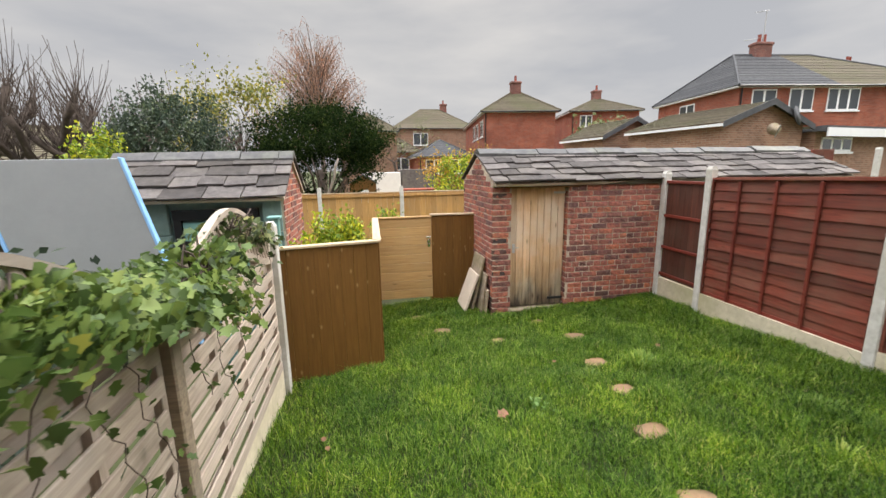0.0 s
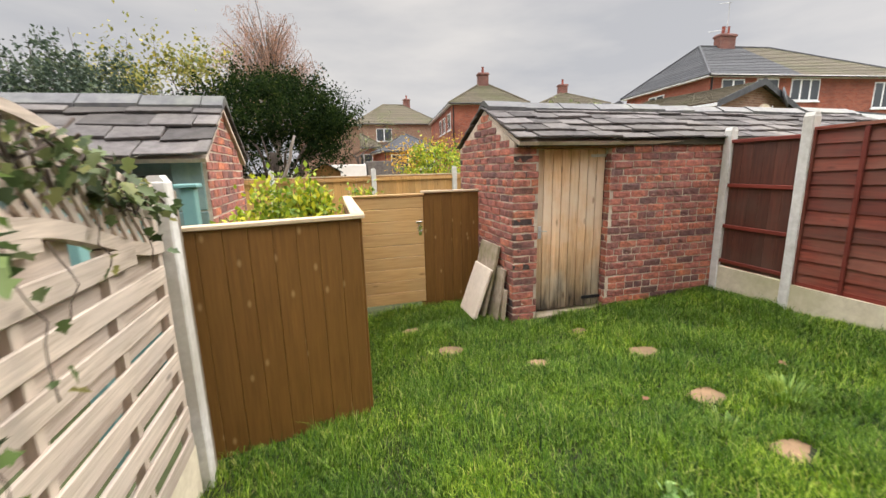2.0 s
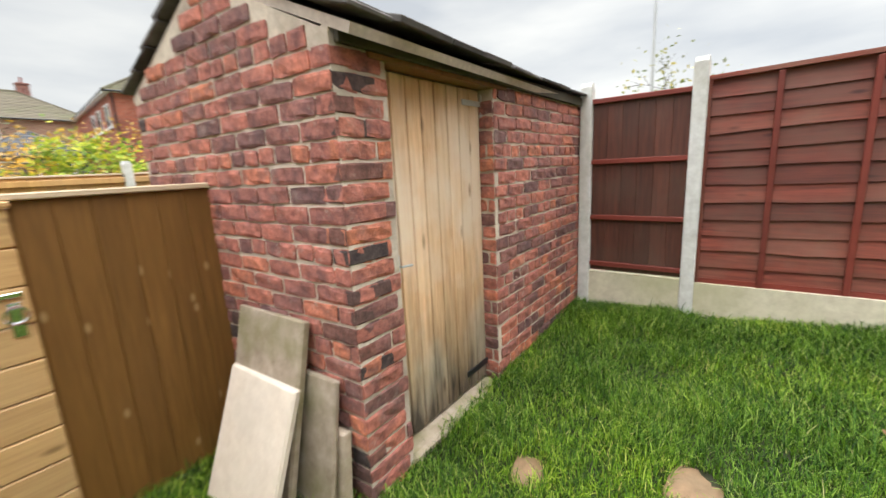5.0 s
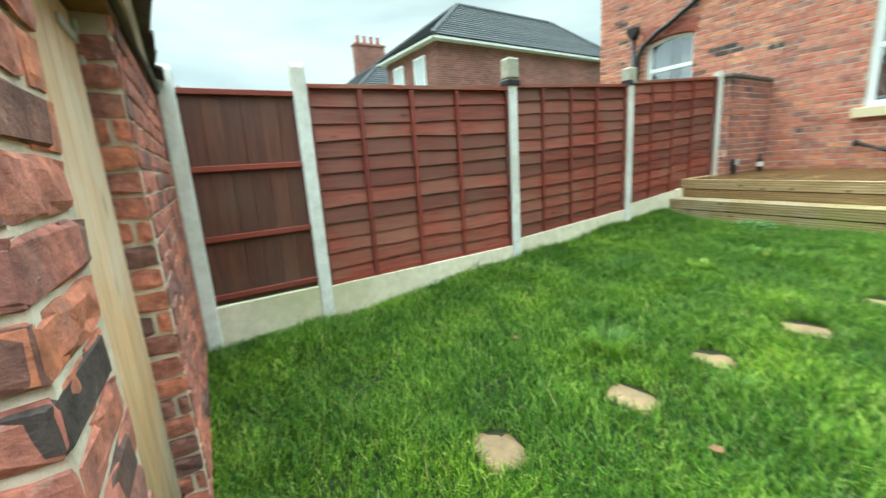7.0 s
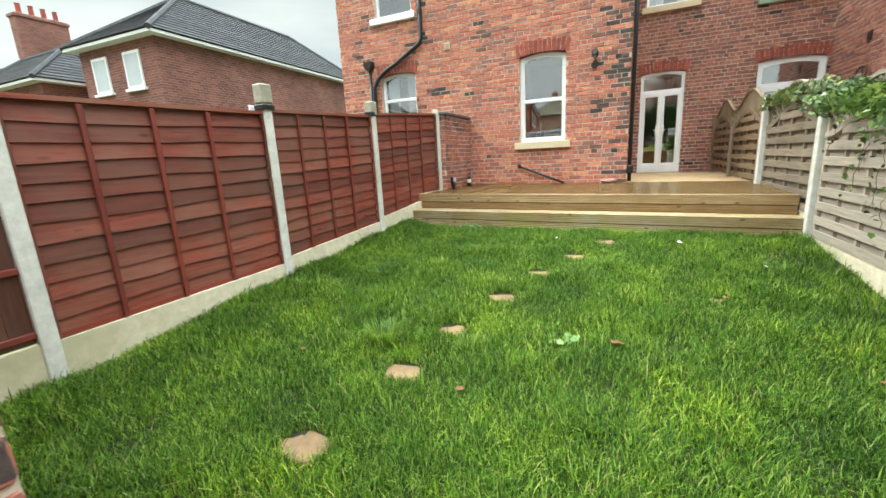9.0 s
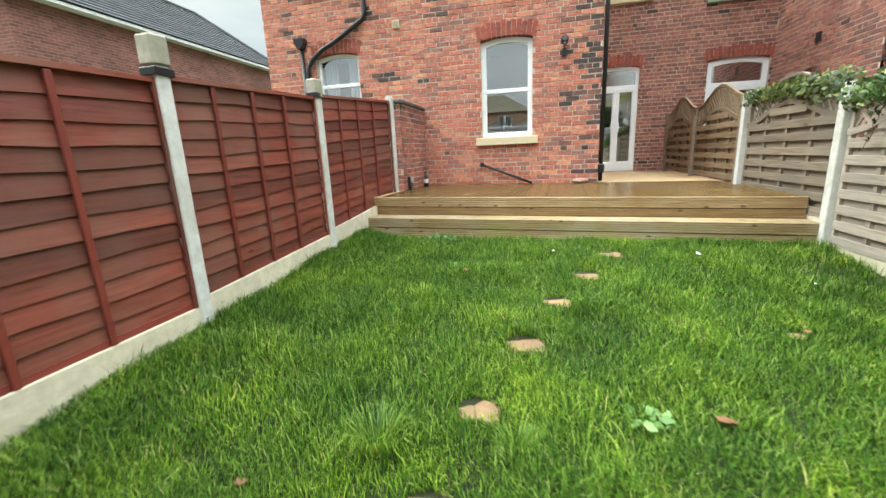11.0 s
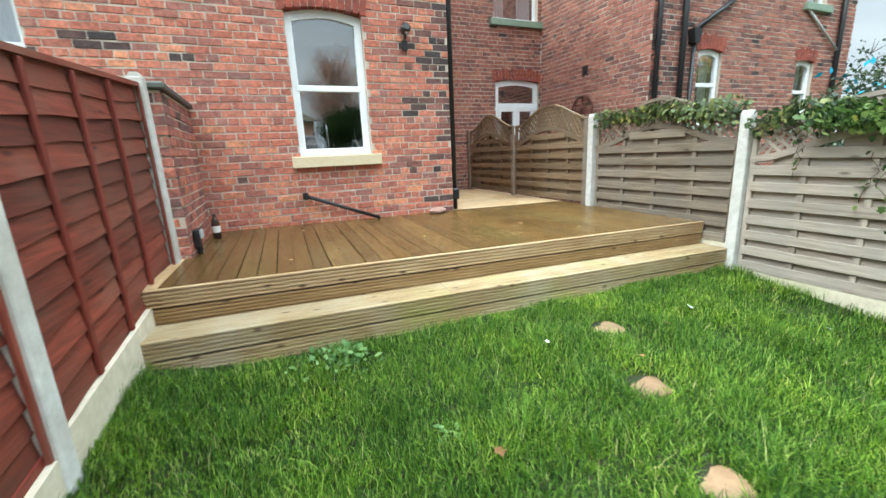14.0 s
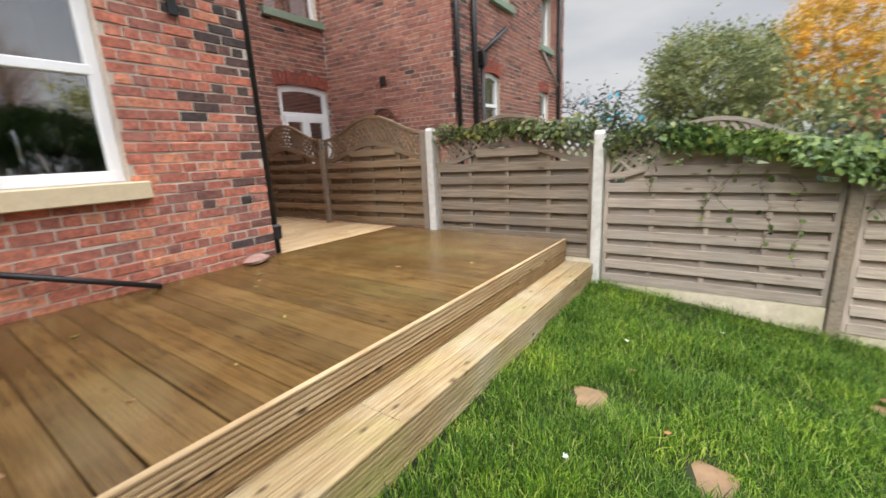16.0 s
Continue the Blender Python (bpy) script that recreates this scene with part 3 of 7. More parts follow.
def arch(host, m, x0, x1, z, rise, height, material=None, proud=0.012):
    """A flat arch of bricks on end over an opening."""
    count = max(6, round((x1 - x0 + 0.1) / 0.083))
    holder = part("arch", join(box(x0 - 0.05, x1 + 0.05, -0.12, 0.004, z + rise, z + height)), M_MORTAR, host, "flat arch of red bricks on end", m)
    for i in range(count):
        t = (i + 0.5) / count
        x = x0 - 0.05 + (x1 - x0 + 0.1) * t
        zz = z + rise * (1 - min(1.0, abs(2 * t - 1)) ** 2)
        w = (x1 - x0 + 0.1) / count
        lean = (t - 0.5) * -0.35
        part("brick", box(-w / 2 + 0.004, w / 2 - 0.004, -0.11, proud, 0, height + 0.02 * math.sin(i * 2.3), 0.004), material or M_BRICK_ARCH, holder,
             m=Matrix.Translation((x, 0.0, zz)) @ Matrix.Rotation(-lean, 4, "Y"))


def window(host, m, x0, x1, z0, z1, rise=0.06, bars=(), mullions=(), depth=0.09, sill=None, name="window", label="", room=2.2, curtain=False, fw=0.06):
    """A white framed window within an opening of a wall: bars are heights of rails, mullions are (x, z from, z to)."""
    w = part(name, strip([(x0 + fw, z1 - rise - fw)] + [(x, z - fw) for x, z in arc(x0 + fw, x1 - fw, z1 - rise, rise, 8)] + [(x1 - fw, z1 - rise - fw)],
                         [(x0, z1 - rise)] + arc(x0, x1, z1 - rise, rise, 8) + [(x1, z1 - rise)], -depth - 0.06, -depth), M_UPVC, host, label, m)
    part("frame", box(x0, x0 + fw, -depth - 0.06, -depth + 0.002, z0, z1 - rise, 0.006), M_UPVC, w)
    part("frame", box(x1 - fw, x1, -depth - 0.06, -depth + 0.002, z0, z1 - rise, 0.006), M_UPVC, w)
    part("frame", box(x0, x1, -depth - 0.06, -depth + 0.004, z0, z0 + fw, 0.006), M_UPVC, w)
    for z in bars:
        part("rail", box(x0 + fw * 0.6, x1 - fw * 0.6, -depth - 0.05, -depth + 0.006, z - 0.035, z + 0.035, 0.006), M_UPVC, w)
    for x, za, zb in mullions:
        part("mullion", box(x - 0.04, x + 0.04, -depth - 0.05, -depth + 0.005, za, zb, 0.006), M_UPVC, w)
    edges = [z0 + fw * 0.5, *sorted(bars), z1 - rise * 0.3]
    for za, zb in zip(edges, edges[1:]):
        cuts = [x0 + fw * 0.5, *sorted(x for x, a, b in mullions if a <= (za + zb) / 2 <= b), x1 - fw * 0.5]
        for xa, xb in zip(cuts, cuts[1:]):
            pane = part("pane", box(xa, xb, -depth - 0.04, -depth - 0.032, za, zb), M_GLASS, w)
            pane.visible_shadow = False
    if sill:
        part("sill", box(x0 - 0.1, x1 + 0.1, -depth, 0.085, z0 - 0.14, z0 - 0.004, 0.008), sill, w, "stone window sill")
    if curtain:
        k = 26
        for side in (0, 1):
            pts = []
            span = (x1 - x0) * 0.3
            for i in range(k + 1):
                t = i / k
                x = x0 + fw + span * t if side == 0 else x1 - fw - span * t
                pts.append((x, -depth - 0.16 + 0.02 * math.sin(t * 30)))
            v = [(x, y, z) for z in (z0 + 0.05, z1 - 0.05) for x, y in pts]
            f = [(i, i + 1, k + 2 + i, k + 1 + i) for i in range(k)]
            part("curtain", (v, f), M_CURTAIN, w, "pale gathered net curtain")
    # added box behind the panes; its blackness stands for the unlit interior
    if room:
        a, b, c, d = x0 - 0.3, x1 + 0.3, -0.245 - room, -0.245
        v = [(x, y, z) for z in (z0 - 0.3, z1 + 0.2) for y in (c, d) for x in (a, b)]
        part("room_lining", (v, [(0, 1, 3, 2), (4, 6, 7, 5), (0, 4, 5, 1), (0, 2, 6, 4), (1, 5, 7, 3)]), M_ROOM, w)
    return w

# ---- ground ----
def ground_sheet():
    xs = list(np.arange(-1.4, 9.0, 0.15))
    ys = list(np.arange(-1.2, 12.0, 0.15))
    xs = [-900, -200, -60, -20, -8, -3] + xs + [12, 20, 60, 200, 900]
    ys = [-900, -200, -60, -20, -8, -3] + ys + [16, 25, 60, 200, 900]
    v = [(x, y, grass_height(min(max(x, -1.4), 5), min(max(y, -1), 12))) for y in ys for x in xs]
    k = len(xs)
    f = [(j * k + i, j * k + i + 1, (j + 1) * k + i + 1, (j + 1) * k + i) for j in range(len(ys) - 1) for i in range(k - 1)]
    me = mesh_of((v, f), "ground", M_SOIL, True)
    me.materials.append(M_GROUND)
    for p in me.polygons:
        c = p.center
        if not (-0.95 < c.x < 4.3 and -1 < c.y < 6.6):
            p.material_index = 1
    thing("ground", Matrix(), "soil under the lawn, darkened as blade shade, rough ground beyond", "ground", kind="structure", data=me)


ground_sheet()

# ---- house with the kitchen wing ----
HOUSE = thing("house", Matrix.Translation((3.0, -4.0, 0)), "red brick terraced house with white windows", "house", kind="structure")
INV = WM[HOUSE].inverted()
WING = INV @ along((0.97, -2.78), (7.27, -2.78))
KITCHEN = (2.1 - 0.97, 3.0 - 0.97, 1.42, 3.10)
SIDEWIN = (5.33 - 0.97, 6.22 - 0.97, 1.95, 3.12)
UPWIN = (5.33 - 0.97, 6.25 - 0.97, 4.30, 5.7)
WING_WALL = brick_wall(HOUSE, WING, 6.3, -0.1, 6.6, [KITCHEN, SIDEWIN, UPWIN], M_BRICK, M_MORTAR, (0.0, 1.95, 0.45, 1.9), 3, dark=M_BRICK_DARK, soot=lambda x, z: 0.66 - 0.8 * x if x < 0.75 else (-0.16 if x < 2.6 else 0.08), label="red brick wall with sooty patches")
arch(WING_WALL, Matrix(), KITCHEN[0], KITCHEN[1], 3.04, 0.06, 0.24)
arch(WING_WALL, Matrix(), SIDEWIN[0], SIDEWIN[1], 3.06, 0.06, 0.24)
window(HOUSE, WING, *KITCHEN, bars=(2.22,), fw=0.085, sill=M_SILL, label="white framed kitchen window with cream sill")
window(HOUSE, WING, *SIDEWIN, bars=(2.55,), label="white framed window", curtain=True)
window(HOUSE, WING, *UPWIN, bars=(4.9,), sill=M_UPVC, rise=0.02, label="white framed upstairs window")
brick_wall(HOUSE, INV @ Matrix.Translation((0.973, 0, 0)) @ along((0, -5.945), (0, -2.81)), 3.12, -0.1, 6.6, [], M_BRICK, M_MORTAR, None, 5, dark=M_BRICK_DARK)
BACK = INV @ along((-2.9, -5.95), (0.97, -5.95))
FRENCH = (-0.25 + 2.9, 0.7 + 2.9, 0.58, 2.98)
NDOOR = (-2.85 + 2.9, -1.65 + 2.9, 0.6, 2.97)
UPB = (-0.35 + 2.9, 0.66 + 2.9, 4.42, 5.8)
UPN = (-2.8 + 2.9, -1.62 + 2.9, 4.22, 5.6)
BACK_WALL = brick_wall(HOUSE, BACK, 3.87, -0.1, 6.6, [FRENCH, NDOOR, UPB, UPN], M_BRICK_N, M_MORTAR, (1.3, 2.65, 0.55, 2.6), 7, dark=M_BRICK_DARK, label="brown red brick wall")
for o, z in ((FRENCH, 2.92), (NDOOR, 2.91)):
    arch(BACK_WALL, Matrix(), o[0], o[1], z, 0.06, 0.24)
FD = window(HOUSE, BACK, *FRENCH, bars=(2.52,), mullions=((3.13, 0.6, 2.5),), name="door", label="white french doors with a top light", fw=0.07, depth=0.04)
for x0, x1 in ((FRENCH[0] + 0.05, 3.13), (3.13, FRENCH[1] - 0.05)):
    for a, b in ((x0 + 0.012, x0 + 0.075), (x1 - 0.075, x1 - 0.012)):
        part("stile", box(a, b, -0.1, -0.026, 0.62, 2.49, 0.006), M_UPVC, FD)
    part("rail", box(x0 + 0.012, x1 - 0.012, -0.1, -0.024, 0.62, 0.80, 0.006), M_UPVC, FD)
    part("rail", box(x0 + 0.012, x1 - 0.012, -0.1, -0.024, 2.40, 2.49, 0.006), M_UPVC, FD)
for x in (3.05, 3.21):
    part("handle", join(box(x - 0.012, x + 0.012, -0.04, -0.01, 1.5, 1.72, 0.004), box(x - 0.05, x + 0.05, -0.02, 0.0, 1.6, 1.62, 0.004)), M_UPVC, FD)
ND_DOOR = window(HOUSE, BACK, *NDOOR, bars=(2.42,), mullions=((0.65, 0.6, 2.4),), name="door", label="white framed doors with a top light", fw=0.11, depth=0.05)
for x0, x1 in ((NDOOR[0] + 0.09, 0.65), (0.65, NDOOR[1] - 0.09)):
    for a, b in ((x0 + 0.012, x0 + 0.09), (x1 - 0.09, x1 - 0.012)):
        part("stile", box(a, b, -0.1, -0.036, 0.64, 2.39, 0.006), M_UPVC, ND_DOOR)
    part("rail", box(x0 + 0.012, x1 - 0.012, -0.1, -0.034, 2.27, 2.39, 0.006), M_UPVC, ND_DOOR)
window(HOUSE, BACK, *UPB, sill=M_SILL, rise=0.02, label="white framed upstairs window over cream sill", curtain=True)
window(HOUSE, BACK, *UPN, sill=M_SILL_GREEN, rise=0.02, label="white framed upstairs window over green sill", curtain=True)
part("roof", prism([(-0.3, 6.6), (6.6, 6.6), (6.6, 6.72), (3.2, 8.9), (-0.3, 6.72)], -3.2, 0.3), M_TILE_GREY, HOUSE, "slate roof", WING)
part("roof", prism([(-9.5, 6.6), (10, 6.6), (10, 6.72), (-9.5, 6.72)], -5.0, 0.2), M_TILE_GREY, HOUSE, "slate roof", BACK)

NEIGH = thing("neighbouring_house", Matrix.Translation((-6, -4, 0)), "red brick neighbouring house with black drainpipes", "house", kind="structure")
NIV = WM[NEIGH].inverted()
brick_wall(NEIGH, NIV @ along((-2.9, -2.86), (-2.9, -5.94)), 3.08, -0.1, 6.6, [], M_BRICK_N, M_MORTAR, None, 11, dark=M_BRICK_DARK)
NF = NIV @ along((-9.1, -2.86), (-2.9, -2.86))
NW1 = (9.1 - 4.75, 9.1 - 4.08, 1.7, 3.04)
NW2 = (9.1 - 7.8, 9.1 - 7.15, 1.6, 2.98)
NU2 = (9.1 - 7.95, 9.1 - 7.2, 4.05, 5.3)
NU1 = (9.1 - 5.3, 9.1 - 4.4, 4.45, 5.6)
NFW = brick_wall(NEIGH, NF, 6.2, -0.1, 6.6, [NW1, NW2, NU1, NU2], M_BRICK_N, M_MORTAR, None, 13, dark=M_BRICK_DARK, soot=lambda x, z: 0.6 if x > 5.55 else 0.05)
for o in (NW1, NW2):
    arch(NFW, Matrix(), o[0], o[1], o[3] - 0.06, 0.06, 0.24)
    window(NEIGH, NF, *o, bars=((o[2] + o[3]) / 2 + 0.05,), sill=M_SILL_GREEN, label="white framed sash window", curtain=True, fw=0.085, depth=0.06)
for o in (NU1, NU2):
    window(NEIGH, NF, *o, sill=M_SILL_GREEN, rise=0.02, label="white framed upstairs window", curtain=True)
brick_wall(NEIGH, NIV @ along((-9.1, -9.0), (-9.1, -2.9)), 6.1, -0.1, 6.6, [], M_BRICK_N, M_MORTAR, None, 15)
part("roof", prism([(-0.3, 6.6), (6.5, 6.6), (6.5, 6.72), (3.1, 8.9), (-0.3, 6.72)], -3.2, 0.3), M_TILE_GREY, NEIGH, "slate roof", NF)


# ---- brick pier beside the deck ----
PIER = thing("brick_stub_wall", along((4.09, -2.75), (4.09, -1.22)), "old patched brick stub wall with stone coping", "wall", kind="structure")
brick_wall(PIER, Matrix.Translation((0, 0, 0)), 1.35, 0.3, 1.96, [], M_BRICK_SHED, M_MORTAR_LT, (0, 1.35, 0.5, 2), 21, dark=M_BRICK_DARK, thick=0.2)
brick_wall(PIER, along((1.354, 0.0), (1.354, -0.2)), 0.2, 0.3, 1.96, [], M_BRICK_SHED, M_MORTAR_LT, (0, 1.35, 0.5, 2), 22, thick=0.1)
part("coping", box(-0.0, 1.4, -0.24, 0.04, 1.965, 2.02, 0.012), M_SLATE_W, PIER, "dark stone coping")

# ---- deck ----
DECK_M = Matrix.Translation((-0.9, -0.335, 0.54)) @ Matrix.Rotation(radians(-2.0), 4, "Z") @ Matrix.Rotation(radians(-0.7), 4, "Y")


def grooved(length, width, thick, grooves, depth):
    """A decking board: x along it, grooves in its top face."""
    prof = [(0, 0), (width, 0), (width, thick - 0.003)]
    pitch = (width - 0.016) / grooves
    x = width - 0.004
    prof.append((x, thick))
    for i in range(grooves):
        a = width - 0.008 - i * pitch
        prof += [(a - pitch * 0.16, thick), (a - pitch * 0.26, thick - depth), (a - pitch * 0.60, thick - depth), (a - pitch * 0.70, thick)]
    prof += [(0.004, thick), (0, thick - 0.003)]
    k = len(prof)
    v = [(x, y, z) for x in (0, length) for y, z in prof]
    f = [(i, (i + 1) % k, (i + 1) % k + k, i + k) for i in range(k)]
    f += [tuple(range(k))[::-1], tuple(range(k, 2 * k))]
    return v, f


DECK = thing("deck", DECK_M, "raised wet timber deck with grooved fascia and one step", "deck")
rd = random.Random(8)
deck_meshes = [mesh_of(grooved(2.42, 0.125, 0.028, 5, 0.0022), "board", M_DECK) for _ in range(3)]
for i in range(39):
    x = 5.13 - 0.131 * (i + 1)
    part("board", deck_meshes[i % 3], None, DECK, m=Matrix.Translation((x + 0.125, -2.42, -0.03 + rd.uniform(-0.001, 0.001))) @ Matrix.Rotation(radians(90 + rd.uniform(-0.08, 0.08)), 4, "Z"))
part("border_board", grooved(2.36, 0.125, 0.028, 5, 0.0022), M_DECK_FRONT, DECK, "pale border board along the fence", m=Matrix.Translation((5.14, -1.0, 0.0)) @ Matrix.Rotation(radians(90), 4, "Z") @ Matrix.Translation((-1.36, -0.06, -0.026)))
# boards of the passage to the french doors run across
for i in range(24):
    part("board", mesh_of(grooved(1.84, 0.125, 0.028, 5, 0.0022), "board", M_DECK_FRONT) if i == 0 else back_mesh, None, DECK, m=Matrix.Translation((0.0, -2.56 - 0.131 * i, -0.032)))
    if i == 0:
        back_mesh = DECK.children[-1].data
FACE = Matrix.Rotation(radians(90), 4, "X")
for top, y, parts in ((-0.002, 0.0, ((0.0, 5.2),)), (-0.245, 0.295, ((0.0, 5.2),))):
    for a, b in parts:
        upper = grooved(b - a, 0.125, 0.028, 4, 0.014)
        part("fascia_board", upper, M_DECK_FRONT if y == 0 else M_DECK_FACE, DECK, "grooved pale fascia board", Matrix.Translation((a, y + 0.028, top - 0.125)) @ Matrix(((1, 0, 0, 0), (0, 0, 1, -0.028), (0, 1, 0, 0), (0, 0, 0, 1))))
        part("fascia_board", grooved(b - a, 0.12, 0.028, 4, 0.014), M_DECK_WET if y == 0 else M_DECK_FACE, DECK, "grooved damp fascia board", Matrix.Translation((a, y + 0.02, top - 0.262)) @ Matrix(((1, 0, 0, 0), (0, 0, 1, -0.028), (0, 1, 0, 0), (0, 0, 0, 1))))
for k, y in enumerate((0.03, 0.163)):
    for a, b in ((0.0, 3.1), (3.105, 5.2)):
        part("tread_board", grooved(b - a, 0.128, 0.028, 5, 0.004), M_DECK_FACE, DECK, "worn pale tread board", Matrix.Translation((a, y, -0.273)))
part("joist", box(0.02, 5.18, -2.4, -0.01, -0.5, -0.04), M_DECK, DECK)

# ---- brick outhouse ----
SHED = thing("outhouse", Matrix.Translation((3.0, 6.55, -0.35)), "brick outhouse with stone slate roof and plank door", "shed")
SIV = WM[SHED].inverted()
SF = SIV @ along((5.2, 5.44), (1.79, 5.57))
SD = (5.2 - 2.94, 5.2 - 2.06, -0.6, 1.64)
FRONT = brick_wall(SHED, SF, 3.4125, -0.4, 1.64, [SD], M_BRICK_SHED, M_MORTAR_LT, (0.6, 3.42, -0.5, 1.6), 31, worn=1.3, soot=lambda x, z: -0.2 + (0.2 if z < 0.7 else 0.0), dark=M_BRICK_DARK, label="uneven red brick front wall", bond=5)
brick_wall(SHED, SIV @ along((8.1, 5.46), (5.21, 5.46)), 2.89, -0.4, 1.5, [], M_BRICK_SHED, M_MORTAR_LT, None, 36)
SIDE_T = lambda x: 1.60 + 0.42 * (1 - abs(x - 0.85) / 0.88)
SS = SIV @ along((1.782, 5.563), (1.782, 7.3))
brick_wall(SHED, SS, 1.735, -0.4, 2.2, [], M_BRICK_SHED, M_MORTAR_LT, (0, 2.1, -0.5, 1.7), 33, worn=1.45, dark=M_BRICK_DARK, soot=lambda x, z: 0.08, top=SIDE_T, label="red brick gable wall with wide joints", bond=5)
brick_wall(SHED, SIV @ along((2.0, 7.3), (8.1, 7.3)), 6.1, -0.4, 1.5, [], M_BRICK_SHED, M_MORTAR_LT, None, 35)

brick_wall(SHED, SF @ along((SD[0] + 0.002, -0.002), (SD[0] + 0.002, -0.12)), 0.118, -0.4, 1.55, [], M_BRICK_SHED, M_MORTAR_LT, (0, 1, -1, 2), 37, thick=0.03, worn=1.5, label="brick door jamb")
brick_wall(SHED, SIV @ along((8.09, 7.3), (8.09, 5.47)), 1.83, -0.4, 2.2, [], M_BRICK_SHED, M_MORTAR_LT, None, 38, top=lambda x: 1.58 + 0.42 * (1 - abs(x - 0.91) / 0.92))

# corner bricks, laid long and short by turns
rq = random.Random(51)
for k in range(24):
    ln, dp = ((0.222, 0.104), (0.104, 0.222))[k % 2]
    g = box(3.424 - ln, 3.4275, 0.0095 - dp, 0.0095, 0, BH - JOINT, 0.0075)
    g = ([(x + rq.uniform(-0.004, 0.003), y + rq.uniform(-0.003, 0.002), z + rq.uniform(-0.004, 0.004)) for x, y, z in g[0]], g[1])
    part("brick", g, M_BRICK_SHED if rq.random() < 0.72 else M_BRICK_DARK, FRONT, m=Matrix.Translation((0, rq.uniform(-0.001, 0.003), -0.4 + BH * k)))


def slate_roof(host, x0, x1, y0, z0, y1, z1, rows, seed, back=True, wide=0.36):
    """Stone slates in courses on both slopes and ridge stones on top, in world places."""
    r = random.Random(seed)
    inv = WM[host].inverted()
    depth, rise = y1 - y0, z1 - z0
    ang, run = math.atan2(rise, depth), math.hypot(depth, rise)
    deckm = part("roof", join(move(box(x0, x1, 0, run, -0.05, -0.012), Matrix.Translation((0, y0, z0)) @ Matrix.Rotation(ang, 4, "X")),
                              move(box(x0, x1, 0, run, -0.05, -0.012), Matrix.Translation((0, 2 * y1 - y0, z0)) @ Matrix.Rotation(math.pi, 4, "Z") @ Matrix.Translation((-x0 - x1, 0, 0)) @ Matrix.Rotation(ang, 4, "X"))),
                 M_MORTAR, host, "low pitched stone slate roof", inv)
    for side in (0, 1) if back else (0,):
        for k in range(rows):
            s = run / rows
            x = x0 - r.uniform(0, 0.2) - 0.04
            while x < x1:
                w = r.uniform(wide * 0.75, wide * 1.3)
                a, b = max(x, x0 - 0.04), min(x + w - 0.008, x1 + 0.03)
                x += w
                if b - a < 0.05:
                    continue
                th = r.uniform(0.016, 0.032)
                g = box(0, b - a, r.uniform(-0.028, 0.012), s * 1.25, 0, th, 0.004)
                skew, chip = r.uniform(-0.014, 0.014), r.uniform(0.0, 0.02)
                g = ([(px, py + (skew * (px / (b - a) - 0.5) * 2 + (chip if px > (b - a) * 0.9 else 0.0) if py < 0.05 else 0.0), pz) for px, py, pz in g[0]], g[1])
                if side == 0:
                    mm = Matrix.Translation((a, y0, z0)) @ Matrix.Rotation(ang, 4, "X") @ Matrix.Translation((0, k * s - 0.03, 0.004 + th * 0.4)) @ Matrix.Rotation(-0.085 + r.uniform(-0.035, 0.012), 4, "X") @ Matrix.Translation((0, 0, 0.022)) @ Matrix.Rotation(r.uniform(-0.03, 0.03), 4, "Z") @ Matrix.Rotation(r.uniform(-0.012, 0.012), 4, "Y")
                else:
                    mm = Matrix.Translation((b, 2 * y1 - y0, z0)) @ Matrix.Rotation(math.pi, 4, "Z") @ Matrix.Rotation(ang, 4, "X") @ Matrix.Translation((0, k * s - 0.03, 0.004 + th * 0.4)) @ Matrix.Rotation(-0.075, 4, "X") @ Matrix.Translation((0, 0, 0.022))
                part("slate", g, M_SLATE, deckm, m=mm)
    x = x0 - 0.03
    while x < x1:
        w = r.uniform(0.48, 0.6)
        b = min(x + w, x1 + 0.03)
        c = math.tan(ang) * 0.16
        out = [(-0.17, -c), (0, 0), (0.17, -c), (0.17, -c + 0.045), (0.03, 0.055), (-0.03, 0.055), (-0.17, -c + 0.045)]
        v, f = prism(out, 0, b - x - 0.01)
        part("ridge_stone", (v, f), M_SLATE_W, deckm, m=Matrix.Translation((b, y1, z1 + 0.035 + r.uniform(-0.010, 0.010))) @ Matrix.Rotation(radians(90) + r.uniform(-0.03, 0.03), 4, "Z") @ Matrix.Rotation(r.uniform(-0.03, 0.03), 4, "X"))
        x = b
    return deckm


slate_roof(SHED, 1.79, 8.1, 5.45, 1.63, 6.40, 2.055, 5, 41)
part("fascia", box(0.0, 3.4, 0.012, 0.036, 1.575, 1.645, 0.004), M_EAVE, SHED, "damp dark eaves board", SF)


def plank_door(host, m, x0, x1, z0, z1, count, material, label, holder="door"):
    m = m @ Matrix.Translation((0, -0.075, 0))
    d = part(holder, box(x0, x1, -0.05, -0.03, z0, z1), material, host, label, m)
    w = (x1 - x0) / count
    for i in range(count):
        part("plank", box(x0 + i * w + 0.003, x0 + (i + 1) * w - 0.003, -0.03, -0.012, z0 + 0.004, z1 - 0.004, 0.005), material, d)
    return d


